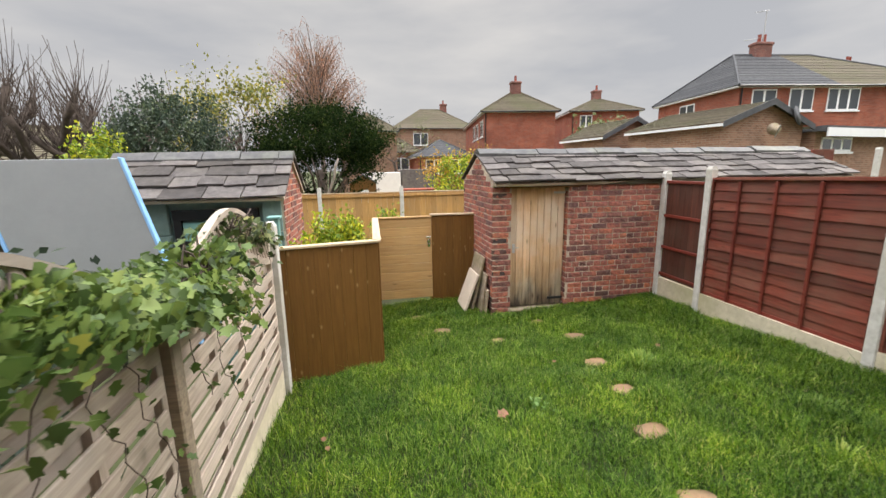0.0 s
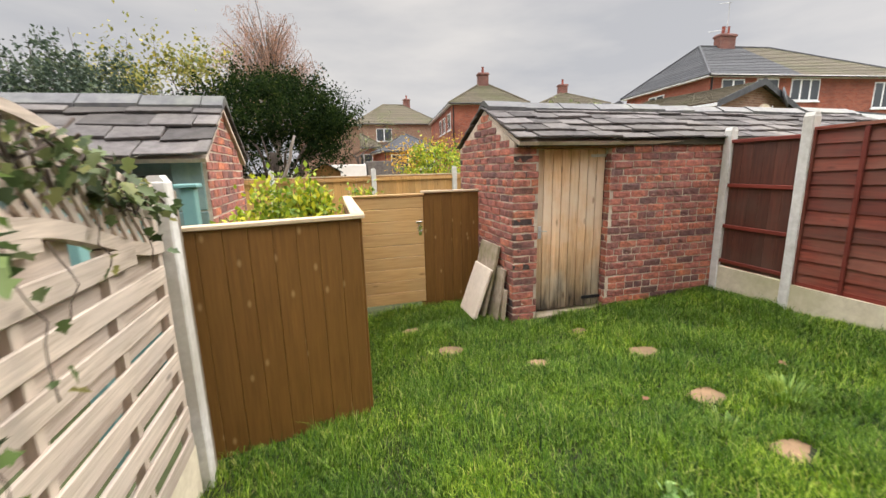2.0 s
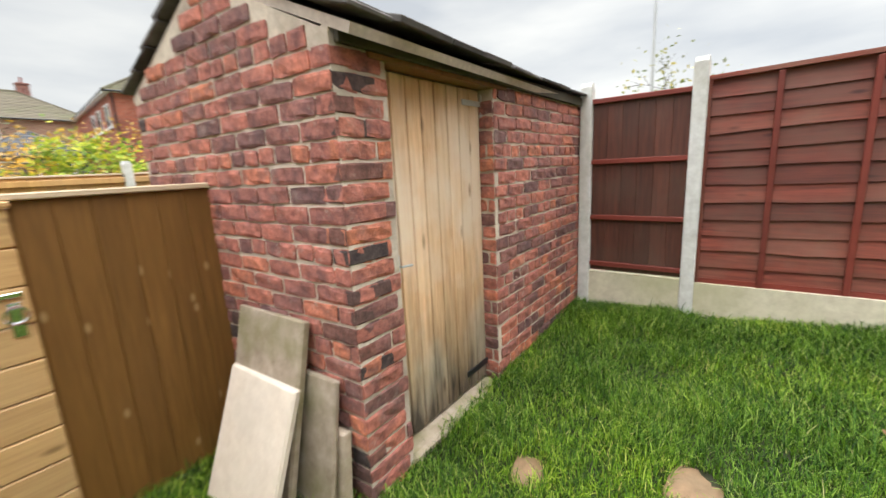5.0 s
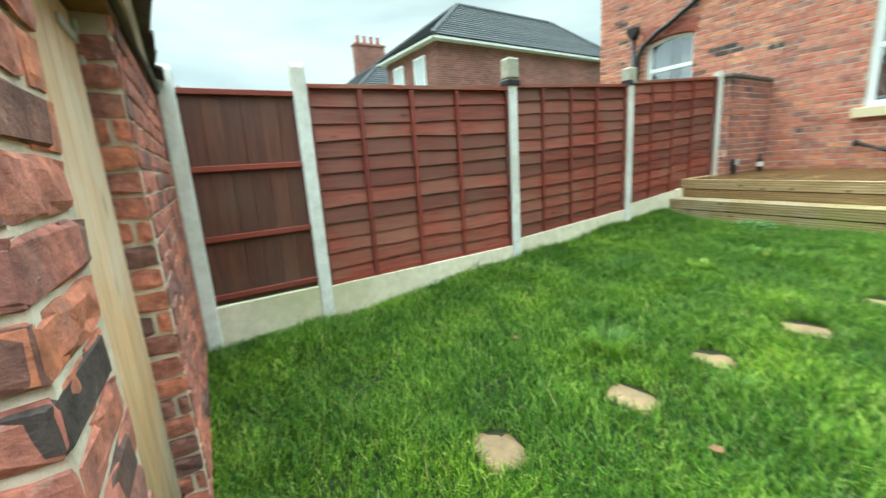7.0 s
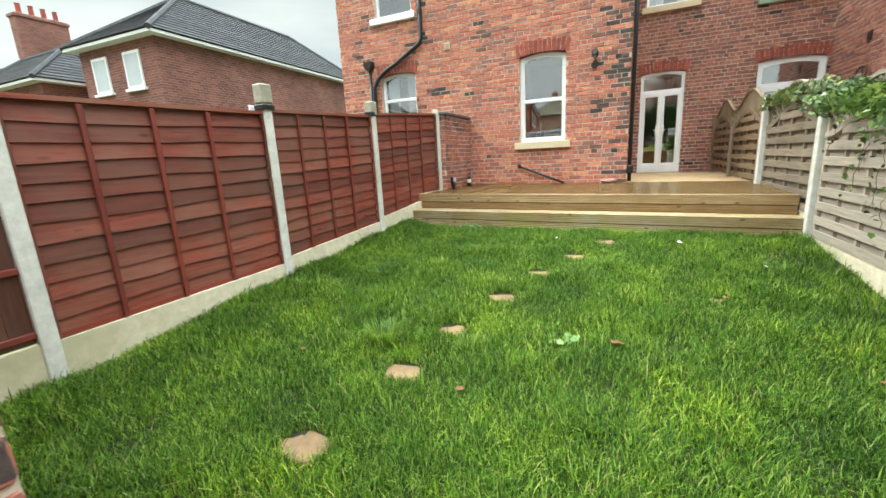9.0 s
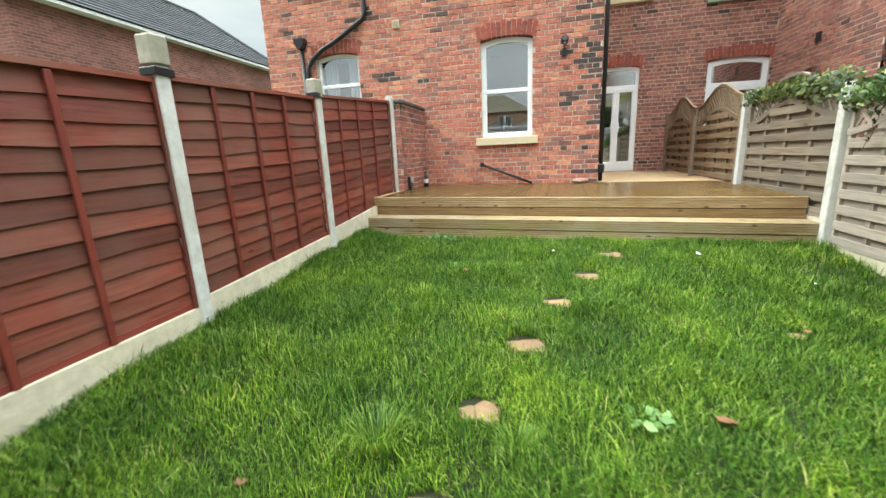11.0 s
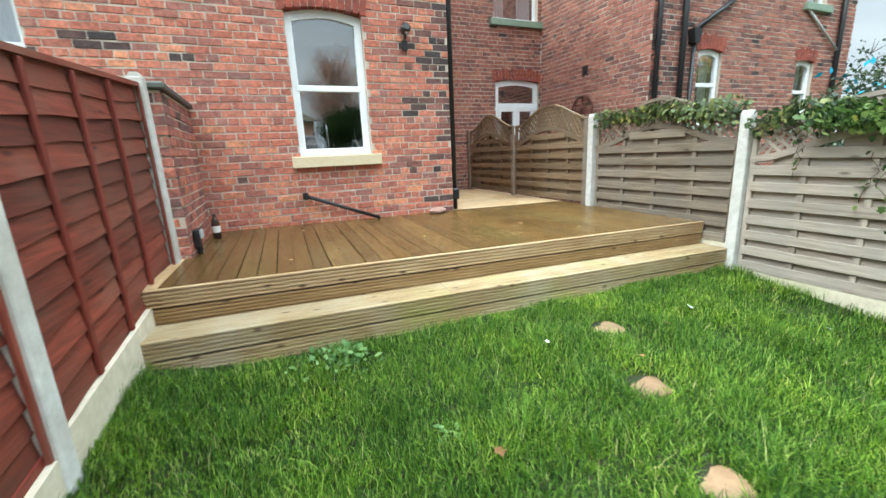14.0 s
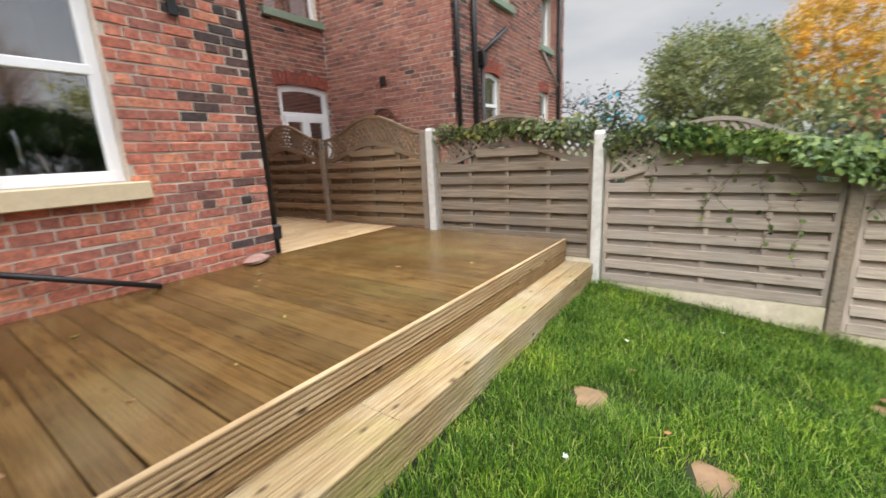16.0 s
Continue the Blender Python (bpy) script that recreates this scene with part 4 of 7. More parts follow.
def door_wood():
    m = wood("shed_door_pine", (0.50, 0.295, 0.155), (0.78, 0.54, 0.325), (0.71, 0.585, 0.45), 0.65, 2, 0.22, wear=0.85)
    n, l = m.node_tree.nodes, m.node_tree.links
    b = n["Principled BSDF"]
    old = b.inputs["Base Color"].links[0].from_socket
    g = n.new("ShaderNodeNewGeometry")
    sep = n.new("ShaderNodeSeparateXYZ")
    l.new(g.outputs["Position"], sep.inputs[0])
    z = math_node(n, l, "ADD", sep.outputs["Z"], math_node(n, l, "MULTIPLY", noise_tex(n, l, world_coords(n, l, (9, 9, 1.2)), 2.0, 5.0), 0.9))
    r = ramp(n, [(0.12, (0.07, 0.07, 0.07)), (0.46, (0.55, 0.56, 0.54)), (1.0, (1.05, 1.02, 1.0))])
    l.new(z, r.inputs["Fac"])
    l.new(mixed(n, l, 1.0, old, r.outputs["Color"], "MULTIPLY"), b.inputs["Base Color"])
    return m


M_SHED_DOOR = door_wood()
SHED_DOOR = plank_door(SHED, SF, SD[0] + 0.016, SD[1], -0.27, 1.555, 8, M_SHED_DOOR, "closed pine plank door, dark with damp at the bottom")
part("hinge", join(box(SD[0] + 0.0, SD[0] + 0.2, -0.012, -0.004, 1.46, 1.49, 0.002), box(SD[0] - 0.02, SD[0] + 0.01, -0.012, 0.0, 1.40, 1.53, 0.002)), M_GALV, SHED_DOOR)
part("hinge", box(SD[0] + 0.0, SD[0] + 0.25, -0.012, -0.004, -0.18, -0.14, 0.002), M_BLACK, SHED_DOOR)
part("handle", join(box(SD[1] - 0.09, SD[1] - 0.05, -0.012, -0.004, 0.58, 0.72, 0.003), tube([(SD[1] - 0.07, -0.01, 0.67), (SD[1] - 0.07, 0.025, 0.67), (SD[1] - 0.14, 0.028, 0.665)], 0.006)), M_GALV, SHED_DOOR, "steel lever handle")
part("frame", join(box(SD[0] - 0.0, SD[0] + 0.04, -0.2, -0.15, -0.3, 1.6), box(SD[1] - 0.04, SD[1], -0.2, -0.15, -0.3, 1.6)), M_PINE, SHED, "", SF)
part("lintel", box(SD[0] - 0.15, SD[1] + 0.1, -0.09, 0.016, 1.555, 1.635, 0.004), M_BROWN, SHED, "dark timber lintel", SF)
part("threshold", box(SD[0], SD[1], -0.2, 0.012, -0.5, -0.285, 0.02), M_SLAB_MOSS, SHED, "worn grubby concrete threshold", SF)


# ---- red lap fence ----
RED_POSTS = [(4.46, 5.40), (4.44, 4.575), (4.365, 2.56), (4.315, 0.70), (4.205, -1.27)]
RED_TOP = [1.76, 1.82, 1.94, 1.96, 2.06]


def concrete_post(x, y, z0, z1, ang, label, cap=True, w=0.1):
    m = Matrix.Translation((x, y, z0)) @ Matrix.Rotation(ang, 4, "Z")
    h, q = z1 - z0, w / 2
    g = join(box(-q, q, -q, q, 0, h - 0.03, 0.008), prism([(-q + 0.006, h - 0.03), (q - 0.006, h - 0.03), (q * 0.5, h), (-q * 0.5, h)], -q + 0.006, q - 0.006))
    return thing("fence_post", m, label, "post", "concrete fence posts", data=mesh_of(g, "fence_post", M_CONCRETE))


fence_ang = math.atan2(RED_POSTS[2][1] - RED_POSTS[4][1], RED_POSTS[2][0] - RED_POSTS[4][0]) - math.pi / 2
M_CONCRETE_OLD = grained("old_concrete", (0.27, 0.25, 0.20), (0.43, 0.40, 0.33), 18, 0.9, (0.24, 0.24, 0.13), 3.0, 0.7)
for i, ((x, y), z) in enumerate(zip(RED_POSTS, RED_TOP)):
    base = grass_height(x, y) - 0.2
    post = concrete_post(x, y, base, z, fence_ang, "tall pale grey concrete fence post")
    if i in (2, 3):
        part("head", box(-0.066, 0.066, -0.066, 0.066, z - base - 0.15, z - base + 0.04, 0.014), M_CONCRETE_OLD, post, "weathered grey concrete head")


def red_panel(p, q, zp, zq, gp, gq, battens, seed):
    """A stretch of overlapped red boards between two posts, with battens on the garden side. z*: top, g*: foot of the boards at each end."""
    r = random.Random(seed)
    m = along(q, p) @ Matrix.Translation((0, -0.024, 0))
    ln = math.hypot(p[0] - q[0], p[1] - q[1])
    a, b = 0.045, ln - 0.045
    lift = lambda x, f: (f * zq + (1 - f) * gq) * (1 - x / ln) + (f * zp + (1 - f) * gp) * (x / ln)
    fence = thing("fence", m, "red stained overlap timber fence panel between concrete posts", "fence panel", "red fence panels")
    slope = math.atan2(lift(b, 0.5) - lift(a, 0.5), b - a)
    rows = 12
    hgt = (zp - gp)
    for k in range(rows):
        f = k / rows
        h = hgt / rows
        w = h * 1.28
        wav = [r.uniform(-0.012, 0.010) for _ in range(7)]
        pts = [a + (b - a) * i / 6 for i in range(7)]
        lo = [(x, lift(x, f) - lift(a, f) + wv) for x, wv in zip(pts, wav)]
        hi = [(x, lift(x, f) - lift(a, f) + w) for x in pts]
        g = strip(lo, hi, -0.007, 0.007)
        sh = Matrix.Translation((0, 0.014 + r.uniform(-0.003, 0.003), lift(a, f))) @ Matrix.Rotation(0.14 + r.uniform(-0.03, 0.03), 4, "X")
        part("lap_board", g, M_RED, fence, m=sh)
    for i in range(battens):
        x = ln * (1 - 0.228 * (i + 1))
        part("batten", box(0, lift(x, 1) - lift(x, 0) - 0.01, -0.018, 0.018, 0, 0.022, 0.004), M_RED_LT, fence, m=Matrix.Translation((x, 0.03, lift(x, 0))) @ Matrix(((0, 1, 0, 0), (0, 0, 1, 0), (1, 0, 0, 0), (0, 0, 0, 1))))
    for x in (a, b - 0.026):
        part("batten", box(0, lift(x, 1) - lift(x, 0), 0, 0.026, 0, 0.022, 0.004), M_RED, fence, m=Matrix.Translation((x, 0.03, lift(x, 0))) @ Matrix(((0, 1, 0, 0), (0, 0, 1, 0), (1, 0, 0, 0), (0, 0, 0, 1))))
    part("foot_rail", strip([(a, lift(a, 0) - 0.012), (b, lift(b, 0) - 0.012)], [(a, lift(a, 0) + 0.035), (b, lift(b, 0) + 0.035)], -0.01, 0.028), M_RED_LT, fence)
    part("capping", strip([(a, lift(a, 1)), (b, lift(b, 1))], [(a, lift(a, 1) + 0.03), (b, lift(b, 1) + 0.03)], -0.03, 0.05), M_RED, fence)
    return fence


def gravel_board(p, q, tp, tq, bp, bq):
    m = along(q, p)
    ln = math.hypot(p[0] - q[0], p[1] - q[1])
    g = strip([(0.045, bq), (ln / 2, (bp + bq) / 2), (ln - 0.045, bp)], [(0.045, tq), (ln / 2, (tp + tq) / 2), (ln - 0.045, tp)], -0.025, 0.035)
    thing("gravel_board", m, "pale concrete gravel board with green stains under the fence", "gravel board", "gravel boards", data=mesh_of(g, "gravel_board", M_GRAVEL))


RP = RED_POSTS
FOOT = [(0.13, 0.13), (0.12, 0.15), (0.21, 0.315), (0.37, 0.56)]
LINE = [(1.64, 1.65), (1.645, 1.69), (1.715, 1.79), (1.82, 1.96)]
for i in (1, 2, 3):
    red_panel(RP[i], RP[i + 1], *LINE[i], *FOOT[i], 3, 60 + i)
for i in (0, 1, 2, 3):
    gravel_board(RP[i], RP[i + 1], FOOT[i][0] - 0.004, FOOT[i][1] - 0.004, -0.5, -0.2)


def close_panel():
    p, q = RP[0], RP[1]
    ln = math.hypot(p[0] - q[0], p[1] - q[1])
    f = thing("fence", along(q, p), "dark red narrow fence panel of upright boards with rails", "fence panel")
    for i in range(6):
        w = (ln - 0.1) / 6
        part("board", box(0.05 + i * w, 0.05 + (i + 1) * w - 0.0005, -0.012, 0.008, 0.14, 1.62, 0.003), M_RED_OLD, f, m=Matrix())
    for z in (0.2, 0.62, 1.10, 1.6):
        part("rail", box(0.05, ln - 0.05, 0.008, 0.04, z - 0.02, z + 0.02, 0.004), M_RED_LT, f)


close_panel()

# ---- hit-and-miss fence with trellis, and its posts ----
LX = -0.95


def arched(ln, end, rise, k=24, tilt=0.0):
    """A line that dips at both posts and swells in the middle."""
    return [(ln * i / k, end + rise * (0.5 - 0.5 * math.cos(2 * math.pi * i / k)) + tilt * (i / k - 0.5)) for i in range(k + 1)]


def trellis_panel(y0, y1, foot0, foot1, end, rise, lattice, seed, timber):
    r = random.Random(seed)
    ln = y0 - y1
    p = thing("fence", along((LX, y0), (LX, y1)), "weathered woven timber fence panel with arched trellis top", "fence panel", "trellis fence panels")
    low, high = arched(ln, end, rise), arched(ln, end + lattice - 0.05, rise + 0.05)
    height = lambda x, line: float(np.interp(x, [q[0] for q in line], [q[1] for q in line]))
    foot = min(foot0, foot1)
    for x in (0.0, ln - 0.045):
        part("stile", box(0, height(x, high) - foot, -0.022, 0.022, 0, 0.045, 0.004), timber, p,
             m=Matrix.Translation((x + 0.045, 0, foot)) @ Matrix(((0, 0, -1, 0), (0, 1, 0, 0), (1, 0, 0, 0), (0, 0, 0, 1))))
    part("top_rail", strip([(x, z - 0.03) for x, z in low], [(x, z + 0.03) for x, z in low], -0.026, 0.034), timber, p)
    part("top_rail", strip([(x, z - 0.018) for x, z in high], [(x, z + 0.018) for x, z in high], -0.024, 0.026), timber, p)
    for i in range(3):
        x = ln * (i + 1) / 4 + r.uniform(-0.02, 0.02)
        part("slat", box(0, height(x, low) - foot - 0.03, -0.028, 0.016, -0.022, 0.022), timber, p,
             m=Matrix.Translation((x, 0, foot)) @ Matrix(((0, 0, 1, 0), (0, 1, 0, 0), (1, 0, 0, 0), (0, 0, 0, 1))))
    pitch = 0.158
    rows = int((end + rise - foot) / (pitch / 2))
    for k in range(rows):
        front = k % 2 == 0
        z = foot + k * pitch / 2
        h = 0.09 if front else 0.12
        xs = [ln * i / 40 for i in range(41) if height(ln * i / 40, low) > z + h * 0.75]
        if len(xs) < 6:
            continue
        a, b = max(xs[0], 0.03), min(xs[-1], ln - 0.03)
        y = 0.018 if front else -0.033
        bow = r.uniform(-0.003, 0.003)
        part("board", box(0, b - a, 0, 0.016, 0, h, 0.004), timber, p, m=Matrix.Translation((a, y + bow, z - (0 if front else 0.015) + r.uniform(-0.004, 0.004))) @ Matrix.Rotation(r.uniform(-0.003, 0.003), 4, "Y"))
    n = int(ln / 0.085)
    for way in (1, -1):
        for i in range(-3, n + 4):
            x = i * 0.085
            run = lattice * 0.75 * way
            xa, xb = x, x + run
            if min(xa, xb) < 0.0 or max(xa, xb) > ln:
                continue
            za, zb = height(xa, low), height(xb, high)
            d = math.hypot(run, zb - za)
            part("lattice_strip", box(0, d, -0.006, 0.006, -0.014, 0.014), timber, p,
                 m=Matrix.Translation((xa, 0.008 * way, za)) @ Matrix.Rotation(-math.atan2(zb - za, run), 4, "Y"))
    return p


LEFT_BAYS = [(4.0, 1.96, -0.10, 0.02, 1.03, 0.22, 0.34), (1.85, 0.06, 0.10, 0.24, 1.20, 0.22, 0.27), (-0.06, -1.98, 0.34, 0.34, 1.37, 0.22, 0.30),
             (-2.12, -4.04, 0.58, 0.58, 1.48, 0.22, 0.36), (-4.13, -5.88, 0.58, 0.58, 1.50, 0.22, 0.36)]
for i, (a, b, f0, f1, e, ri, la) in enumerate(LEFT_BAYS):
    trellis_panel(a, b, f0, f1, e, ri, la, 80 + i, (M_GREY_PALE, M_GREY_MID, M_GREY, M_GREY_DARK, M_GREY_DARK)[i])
for (a, b), t0, t1 in (((4.0, 1.96), -0.11, 0.0), ((1.85, 0.06), 0.09, 0.22), ((-0.06, -1.98), 0.33, 0.33)):
    g = strip([(0, -0.6), (a - b, -0.5)], [(0, min(t0, t1)), (a - b, min(t0, t1))], -0.025, 0.03)
    thing("gravel_board", along((LX, a), (LX, b)), "mossy concrete gravel board at the foot of the fence", "gravel board", "gravel boards", data=mesh_of(g, "gravel_board", M_GRAVEL))
for y, top in ((4.06, 1.38), (0.0, 1.66), (-2.05, 1.83)):
    concrete_post(LX + 0.03, y, -0.6 if y > -1 else 0.2, top, 0, "pale concrete fence post with green stains")


def timber_post(y, z0, z1, w=0.09):
    thing("timber_post", Matrix.Translation((LX + 0.02, y, z0)), "square weathered timber fence post", "post", "timber fence posts",
          data=mesh_of(move(box(0, z1 - z0, -w / 2, w / 2, -w / 2, w / 2, 0.008), Matrix.Rotation(radians(-90), 4, "Y")), "timber_post", M_GREY))


for y, z0, z1 in ((1.905, -0.4, 1.28), (-2.16, 0.4, 1.8), (-4.085, 0.4, 1.66), (-5.91, 0.4, 1.82), (4.15, -0.6, 1.3)):
    timber_post(y, z0, z1)


def leaves(spots, size, seed, droop=0.6, flat=0.4, lobes=True):
    """Many leaves as one mesh. spots: an array of places; each leaf is a lobed blade folded along its rib."""
    r = np.random.RandomState(seed)
    n = len(spots)
    if lobes:
        base = np.array([(0, 0, 0), (0.38, 0.12, 0.07), (0.28, 0.42, 0.05), (0.5, 0.55, 0.08), (0.2, 0.72, 0.03), (0, 1.0, -0.06), (-0.2, 0.72, 0.03), (-0.5, 0.55, 0.08), (-0.28, 0.42, 0.05), (-0.38, 0.12, 0.07), (0, 0.45, -0.02)])
        faces = np.array([(10, 0, 1), (10, 1, 2), (10, 2, 3), (10, 3, 4), (10, 4, 5), (10, 5, 6), (10, 6, 7), (10, 7, 8), (10, 8, 9), (10, 9, 0)])
    else:
        base = np.array([(0, 0, 0), (0.3, 0.45, 0.06), (0, 1.0, 0), (-0.3, 0.45, 0.06)])
        faces = np.array([(0, 1, 2), (0, 2, 3)])
    yaw, pitch, roll = r.uniform(0, 2 * np.pi, n), r.normal(-droop, flat, n), r.normal(0, flat, n)
    s = size * r.uniform(0.6, 1.35, n)
    cy, sy, cp, sp, cr, sr = np.cos(yaw), np.sin(yaw), np.cos(pitch), np.sin(pitch), np.cos(roll), np.sin(roll)
    b = base[None] * s[:, None, None]
    x, y, z = b[..., 0], b[..., 1], b[..., 2]
    x, z = x * cr[:, None] + z * sr[:, None], -x * sr[:, None] + z * cr[:, None]
    y, z = y * cp[:, None] - z * sp[:, None], y * sp[:, None] + z * cp[:, None]
    x, y = x * cy[:, None] - y * sy[:, None], x * sy[:, None] + y * cy[:, None]
    v = np.stack((x, y, z), -1) + np.asarray(spots)[:, None]
    k = len(base)
    f = faces[None] + (np.arange(n) * k)[:, None, None]
    return v.reshape(-1, 3), f.reshape(-1, 3)


def fast_mesh(name, v, f, material):
    me = bpy.data.meshes.new(name)
    me.vertices.add(len(v))
    me.vertices.foreach_set("co", np.asarray(v, dtype=np.float32).ravel())
    k = f.shape[1]
    me.loops.add(f.size)
    me.loops.foreach_set("vertex_index", f.astype(np.int32).ravel())
    me.polygons.add(len(f))
    me.polygons.foreach_set("loop_start", np.arange(0, f.size, k, dtype=np.int32))
    me.update(calc_edges=True)
    me.materials.append(material)
    return me


def ivy(y0, y1, z0, z1, count, seed, strands=(), bulge=0.2, size=0.075, leaf=None):
    """A climber heaped along the top of the fence, with trailing strands. z0, z1: the fence top at each end."""
    r = np.random.RandomState(seed)
    plant = thing("climbing_ivy", Matrix(), "straggly green climber hanging over the fence top", "climber", "climbers")
    t = r.uniform(0, 1, count)
    y = y0 + (y1 - y0) * t
    top = z0 + (z1 - z0) * t
    heap = np.array([0.55 + 0.45 * noise.noise(Vector((q * 2.3, seed, 0))) for q in y])
    x = LX + r.normal(0.02, bulge * 0.55, count)
    z = top + (r.beta(2, 2.2, count) - 0.5) * 0.42 * heap - np.abs(x - LX) * 0.25 + 0.05 * heap + 0.05 * np.sin(np.pi * t) ** 2
    spots = [np.stack((x, y, z), -1)]
    stems = []
    for ys, zs, length in strands:
        pts, p = [], np.array((LX + 0.06, ys, zs))
        for i in range(int(length / 0.06)):
            pts.append(tuple(p))
            p = p + np.array((r.normal(0.004, 0.01), r.normal(0.022 * np.sin(i * 0.5 + ys * 9), 0.03), -0.05))
            p[0] = max(p[0], LX + 0.05)
        stems.append(tube(pts, 0.0024, 5))
        keep = np.array([q for q in pts if r.uniform() < 0.75])
        if len(keep):
            spots.append(keep + r.normal(0, 0.02, keep.shape) + np.array((0.03, 0, 0)))
    for i in range(16):
        a = r.uniform(y0, y1)
        pts = [(LX + r.normal(0.03, 0.05), a + 0.09 * k * (1 if y1 > y0 else -1) * 0.6, z0 + (z1 - z0) * (a - y0) / (y1 - y0) + r.normal(0, 0.06)) for k in range(6)]
        stems.append(tube(pts, 0.006, 5))
    for g in stems:
        part("stem", g, M_BARK, plant, smooth=True)
    v, f = leaves(np.concatenate(spots), size, seed, droop=0.85, flat=0.5)
    part("leaf", fast_mesh("leaf", v, f, leaf or M_IVY), None, plant, kind="stuff")


ivy(0.55, 2.2, 1.60, 1.24, 6200, 5, [(2.3, 1.15, 0.9), (2.65, 1.2, 0.75), (2.05, 1.05, 0.5), (1.5, 1.2, 1.0), (1.2, 1.3, 0.8), (0.95, 1.25, 0.55), (3.1, 1.2, 0.4), (1.35, 1.25, 0.9)], 0.26, 0.048)
ivy(2.15, 2.75, 1.36, 1.3, 420, 9, [(2.45, 1.2, 0.4)], 0.2, 0.06)
ivy(2.7, 3.9, 1.5, 1.25, 330, 6, [(3.4, 1.25, 0.3), (3.75, 1.2, 0.35), (2.9, 1.25, 0.6)], 0.14, 0.052, M_IVY_DARK)
ivy(0.05, 0.75, 1.5, 1.6, 560, 7, [(0.5, 1.45, 0.3), (0.62, 1.5, 0.62)], 0.18, 0.05, M_IVY_DARK)
ivy(-1.95, -0.05, 1.74, 1.66, 1700, 8, [(-0.6, 1.6, 0.2), (-1.5, 1.62, 0.2)], 0.14, 0.05, M_IVY_DARK)

# ---- brown timber screen, gate, and panel ----
def boarded(name, p0, p1, z0, z1, count, material, label, cap=True, cat="screen", group=""):
    ln = math.hypot(p1[0] - p0[0], p1[1] - p0[1])
    s = thing(name, along(p1, p0), label, cat, group)
    w = ln / count
    for i in range(count):
        part("board", box(i * w + 0.0002, (i + 1) * w - 0.0002, -0.012, 0.012, z0, z1, 0.004), material, s, m=Matrix.Translation((0, 0.001 * (i % 2), 0)))
    for z in (z0 + 0.2, z1 - 0.1):
        part("rail", box(0, ln, -0.055, -0.013, z - 0.04, z + 0.04, 0.004), material, s)
    if cap:
        part("capping", box(-0.03, ln + 0.03, -0.06, 0.035, z1, z1 + 0.028, 0.005), M_CAP, s, "pale timber capping")
    return s


boarded("timber_screen", (-0.99, 4.26), (0.09, 4.46), -0.42, 1.06, 8, M_BROWN, "dark brown boarded timber screen with pale capping", group="bin store screens")
boarded("timber_screen", (0.10, 4.49), (0.13, 6.58), -0.42, 1.06, 14, M_BROWN, "dark brown boarded timber side screen with pale capping", group="bin store screens")
GATE = thing("gate", along((1.05, 6.64), (0.16, 6.64), -0.38), "honey pine gate of level boards with a steel latch", "gate")
for k in range(9):
    part("board", box(0, 0.89, -0.012, 0.012, 0.05 + k * 0.154, 0.05 + (k + 1) * 0.154 - 0.004, 0.006), M_PINE, GATE, m=Matrix())
part("capping", box(-0.01, 0.9, -0.03, 0.03, 1.437, 1.46, 0.004), M_PINE, GATE)
part("latch", join(tube([(0.05 + 0.035 * math.cos(a), 0.03, 1.02 + 0.035 * math.sin(a)) for a in [i * math.pi / 6 for i in range(13)]], 0.006, 6), box(0.03, 0.07, 0.012, 0.02, 0.93, 1.07, 0.003), box(0.02, 0.1, 0.014, 0.026, 1.09, 1.11, 0.003)), M_STEEL, GATE, "steel ring latch")
boarded("timber_screen", (1.06, 6.66), (1.79, 6.60), -0.42, 1.08, 6, M_BROWN, "dark brown boarded panel beside the gate", cat="screen")
thing("gate_post", Matrix.Translation((1.055, 6.69, -0.5)), "square timber gate post", "post", data=mesh_of(box(-0.045, 0.045, -0.04, 0.04, 0, 1.55, 0.006), "gate_post", M_BROWN))


def shrub(name, x, y, z, w, h, count, seed, material, label, cat="shrub", size=0.075):
    r = np.random.RandomState(seed)
    s = thing(name, Matrix.Translation((x, y, z)), label, cat)
    stems, spots = [], []
    for i in range(40):
        a, q = r.uniform(0, 2 * np.pi), r.uniform(0, 1) ** 0.5
        tip = np.array((w * 0.5 * q * np.cos(a), w * 0.45 * q * np.sin(a), h * (1 - 0.45 * q * r.uniform(0.4, 1))))
        root = np.array((tip[0] * 0.5, tip[1] * 0.5, 0.0))
        stems.append(tube([tuple(root), tuple(root * 0.4 + tip * 0.6 + r.normal(0, 0.02, 3)), tuple(tip)], [0.008, 0.005, 0.002], 5))
        u = r.uniform(0.3, 1.0, count // 40)
        spots.append(root + (tip - root) * u[:, None] + r.normal(0, 0.05, (len(u), 3)))
    for g in stems:
        part("stem", g, M_BARK, s)
    v, f = leaves(np.concatenate(spots), size, seed, droop=-0.6, flat=0.6, lobes=False)
    part("foliage", fast_mesh("foliage", v, f, material), None, s, kind="stuff")
    return s


shrub("golden_shrub", -0.55, 5.15, -0.38, 0.9, 1.76, 11000, 21, M_CONIFER, "feathery golden green shrub behind the screen", size=0.055)
shrub("golden_shrub", -0.24, 5.0, -0.38, 0.42, 1.85, 6500, 22, M_CONIFER, "feathery green shrub with yellow tips behind the screen", size=0.055)
shrub("golden_shrub", 0.38, 7.4, -0.38, 0.6, 1.66, 1800, 23, M_CONIFER, "low yellow green shrub beyond the gate")


